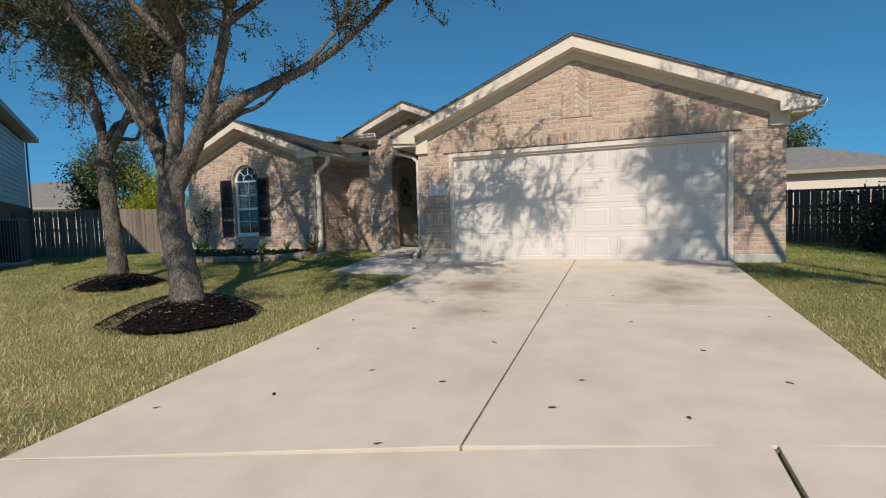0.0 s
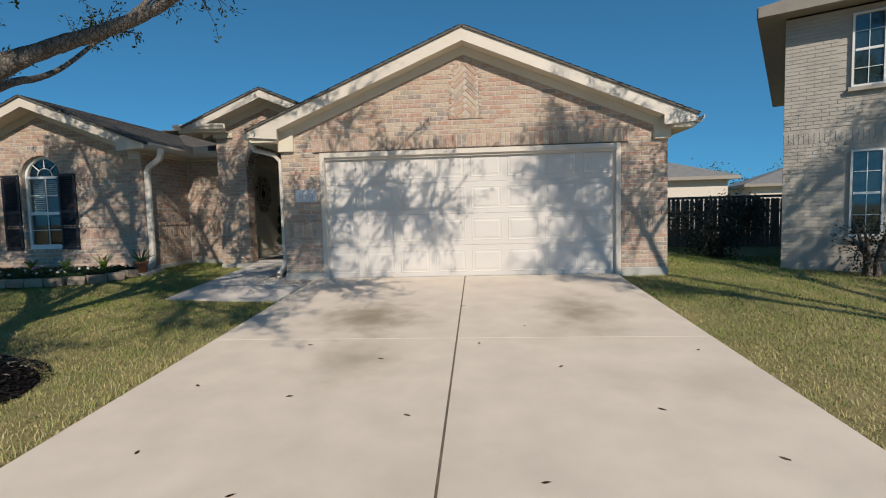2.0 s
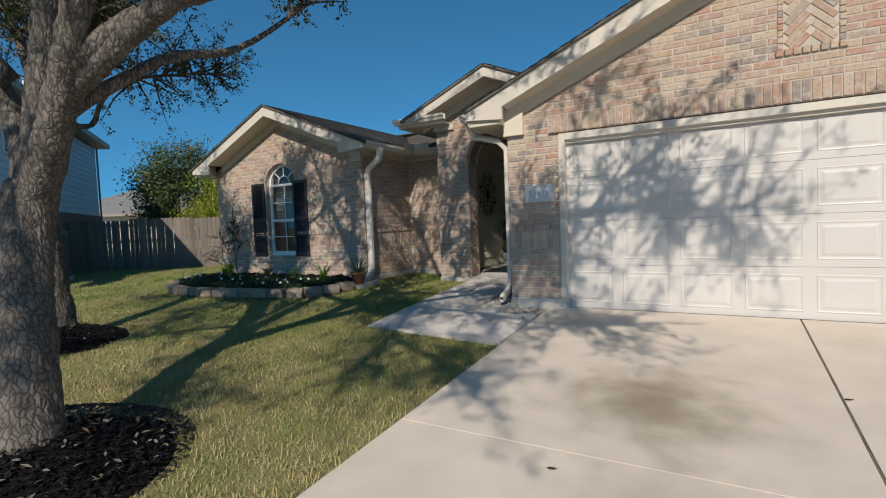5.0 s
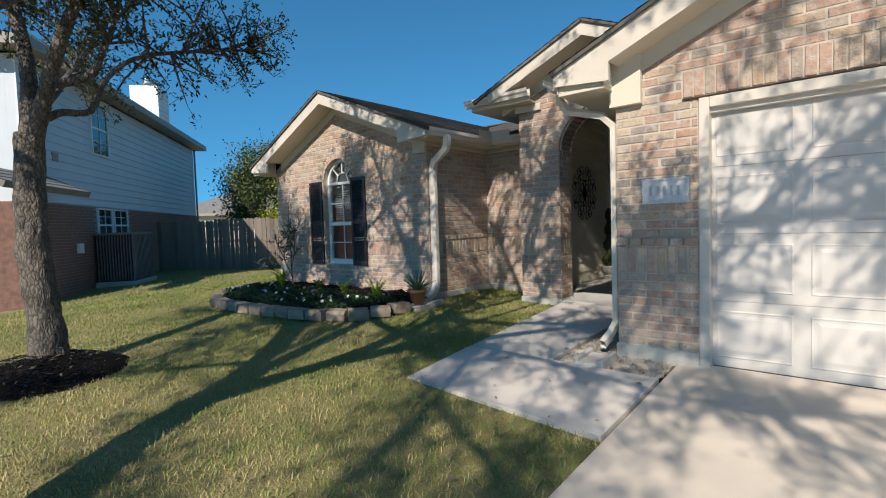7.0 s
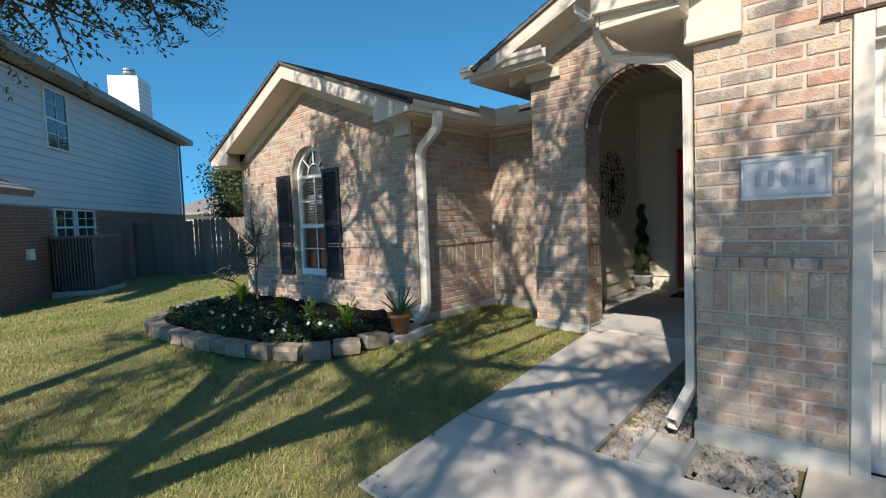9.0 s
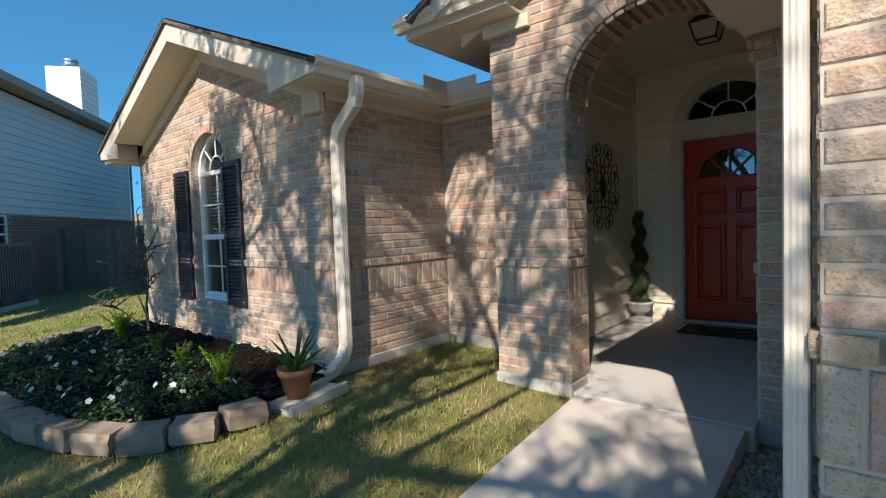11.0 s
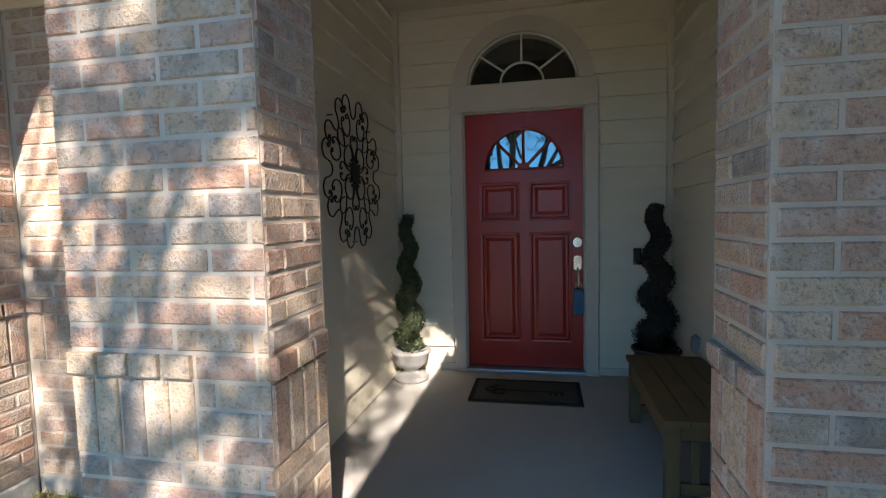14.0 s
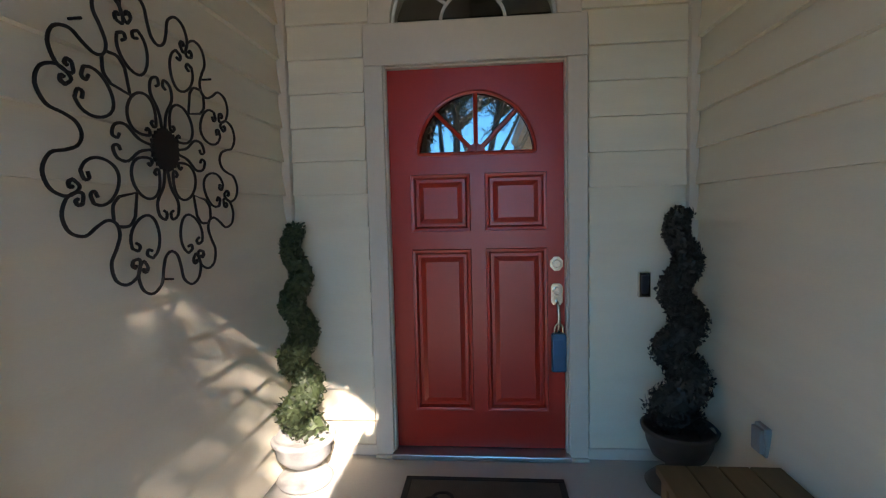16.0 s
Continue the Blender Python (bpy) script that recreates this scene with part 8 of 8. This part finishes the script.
QUOIN = 0.23
pl = courses([("run", 1.085, 1.71), ("run", 2.02, 4.42)], arch_spans, 1)
pl += courses([("soldier", 1.71, 1.945), ("header", 1.945, 2.02)], lambda v: [(PX0, AX0 - QUOIN)])
pl += courses([("run", 1.71, 2.02)], lambda v: [(AX0 - QUOIN, AX0), (AX1, GX0 - 0.002)])
n = 30
for i in range(n):
    t = math.pi * (i + 0.5) / n
    rr = ARCH_R + 0.052
    pl.append((arch_mid + rr * math.cos(t), ARCH_Z + (ARCH_H + 0.052) * math.sin(t), 0.10, 0.055, 0.006, -math.degrees(math.atan2(0.62 * math.sin(t), 0.6 * math.cos(t)))))
pl.sort(key=lambda p: p[1] > 3.2)
put_bricks(wall_arch, pl, facing(y=PY), 300)
# inner faces of the arch
pl = courses(belt(1.085, ARCH_Z), lambda v: [(PY + 0.006, PY + 0.336)])
put_bricks(wall_arch, pl, facing(x=AX0, way=1), 60)
put_bricks(wall_arch, [(-p[0], *p[1:]) for p in pl], facing(x=AX1, way=-1), 60)
vs = []
for i in range(24):
    t = math.pi * (i + 0.5) / 24
    m = Matrix.Translation((arch_mid + ARCH_R * math.cos(t), PY + 0.172, ARCH_Z + ARCH_H * math.sin(t))) @ pose(0, 0, 0, 0, -math.degrees(t) - 90, 0) @ pose(0, 0, 0, 90, 0, 90)
    ob = new("brick", brick_mesh(0.32, 0.06))
    ob.parent = wall_arch
    ob.matrix_basis = m
# pier side and nook
pl = courses(belt(1.10, 3.80), lambda v: [(PY + 0.004, NY - 0.01)])
put_bricks(wall_pier, [(-p[0], *p[1:]) for p in pl], facing(x=PX0, way=-1), 120)
pl = courses(belt(1.13, 3.42), lambda v: [(WX1 + 0.012, PX0 - 0.012)])
put_bricks(wall_nook, pl, facing(y=NY), 300)
pl = courses(belt(1.13, 3.42), lambda v: [(WY + 0.012, NY - 0.012)], 1)
put_bricks(wall_wing_side, pl, facing(x=WX1, way=1), 300)

# wing front
def wing_spans(v):
    if v > 3.4:
        half = (4.3 - v) / 0.9 * 2.085
        a, b = -8.865 - half, -8.865 + half
    else:
        a, b = WX0, WX1
    m, r = (WIN[0] + WIN[1]) / 2, (WIN[1] - WIN[0]) / 2
    if WIN[2] - 0.075 < v < WIN[2]:
        return [(a, WIN[0] - 0.07), (WIN[1] + 0.07, b)]
    if WIN[2] <= v < WIN[3]:
        return [(a, WIN[0]), (WIN[1], b)]
    if v >= WIN[3]:
        q = (r + 0.10) ** 2 - (v - WIN[3]) ** 2
        if q > 0:
            return [(a, m - math.sqrt(q)), (m + math.sqrt(q), b)]
    return [(a, b)]


pl = courses(belt(1.14, 4.28), wing_spans)
for i in range(22):
    t = math.pi * (i + 0.5) / 22
    rr = win_r + 0.05
    pl.append((win_mid + rr * math.cos(t), WIN[3] + rr * math.sin(t), 0.095, 0.058, 0.003, -math.degrees(t)))
for i in range(9):
    pl.append((win_mid + (i - 4) * 0.108, WIN[2] - 0.037, 0.098, 0.066, 0.03, 0.0))
pl.sort(key=lambda p: abs(p[0] + 7.4) + abs(p[1] - 1.9) * 0.7)
put_bricks(wall_wing, pl, facing(y=WY), 300)
pl = courses([("run", WIN[2], WIN[3])], lambda v: [(WY + 0.004, WY + 0.085)])
put_bricks(wall_wing, pl, facing(x=WIN[0], way=1), 0)
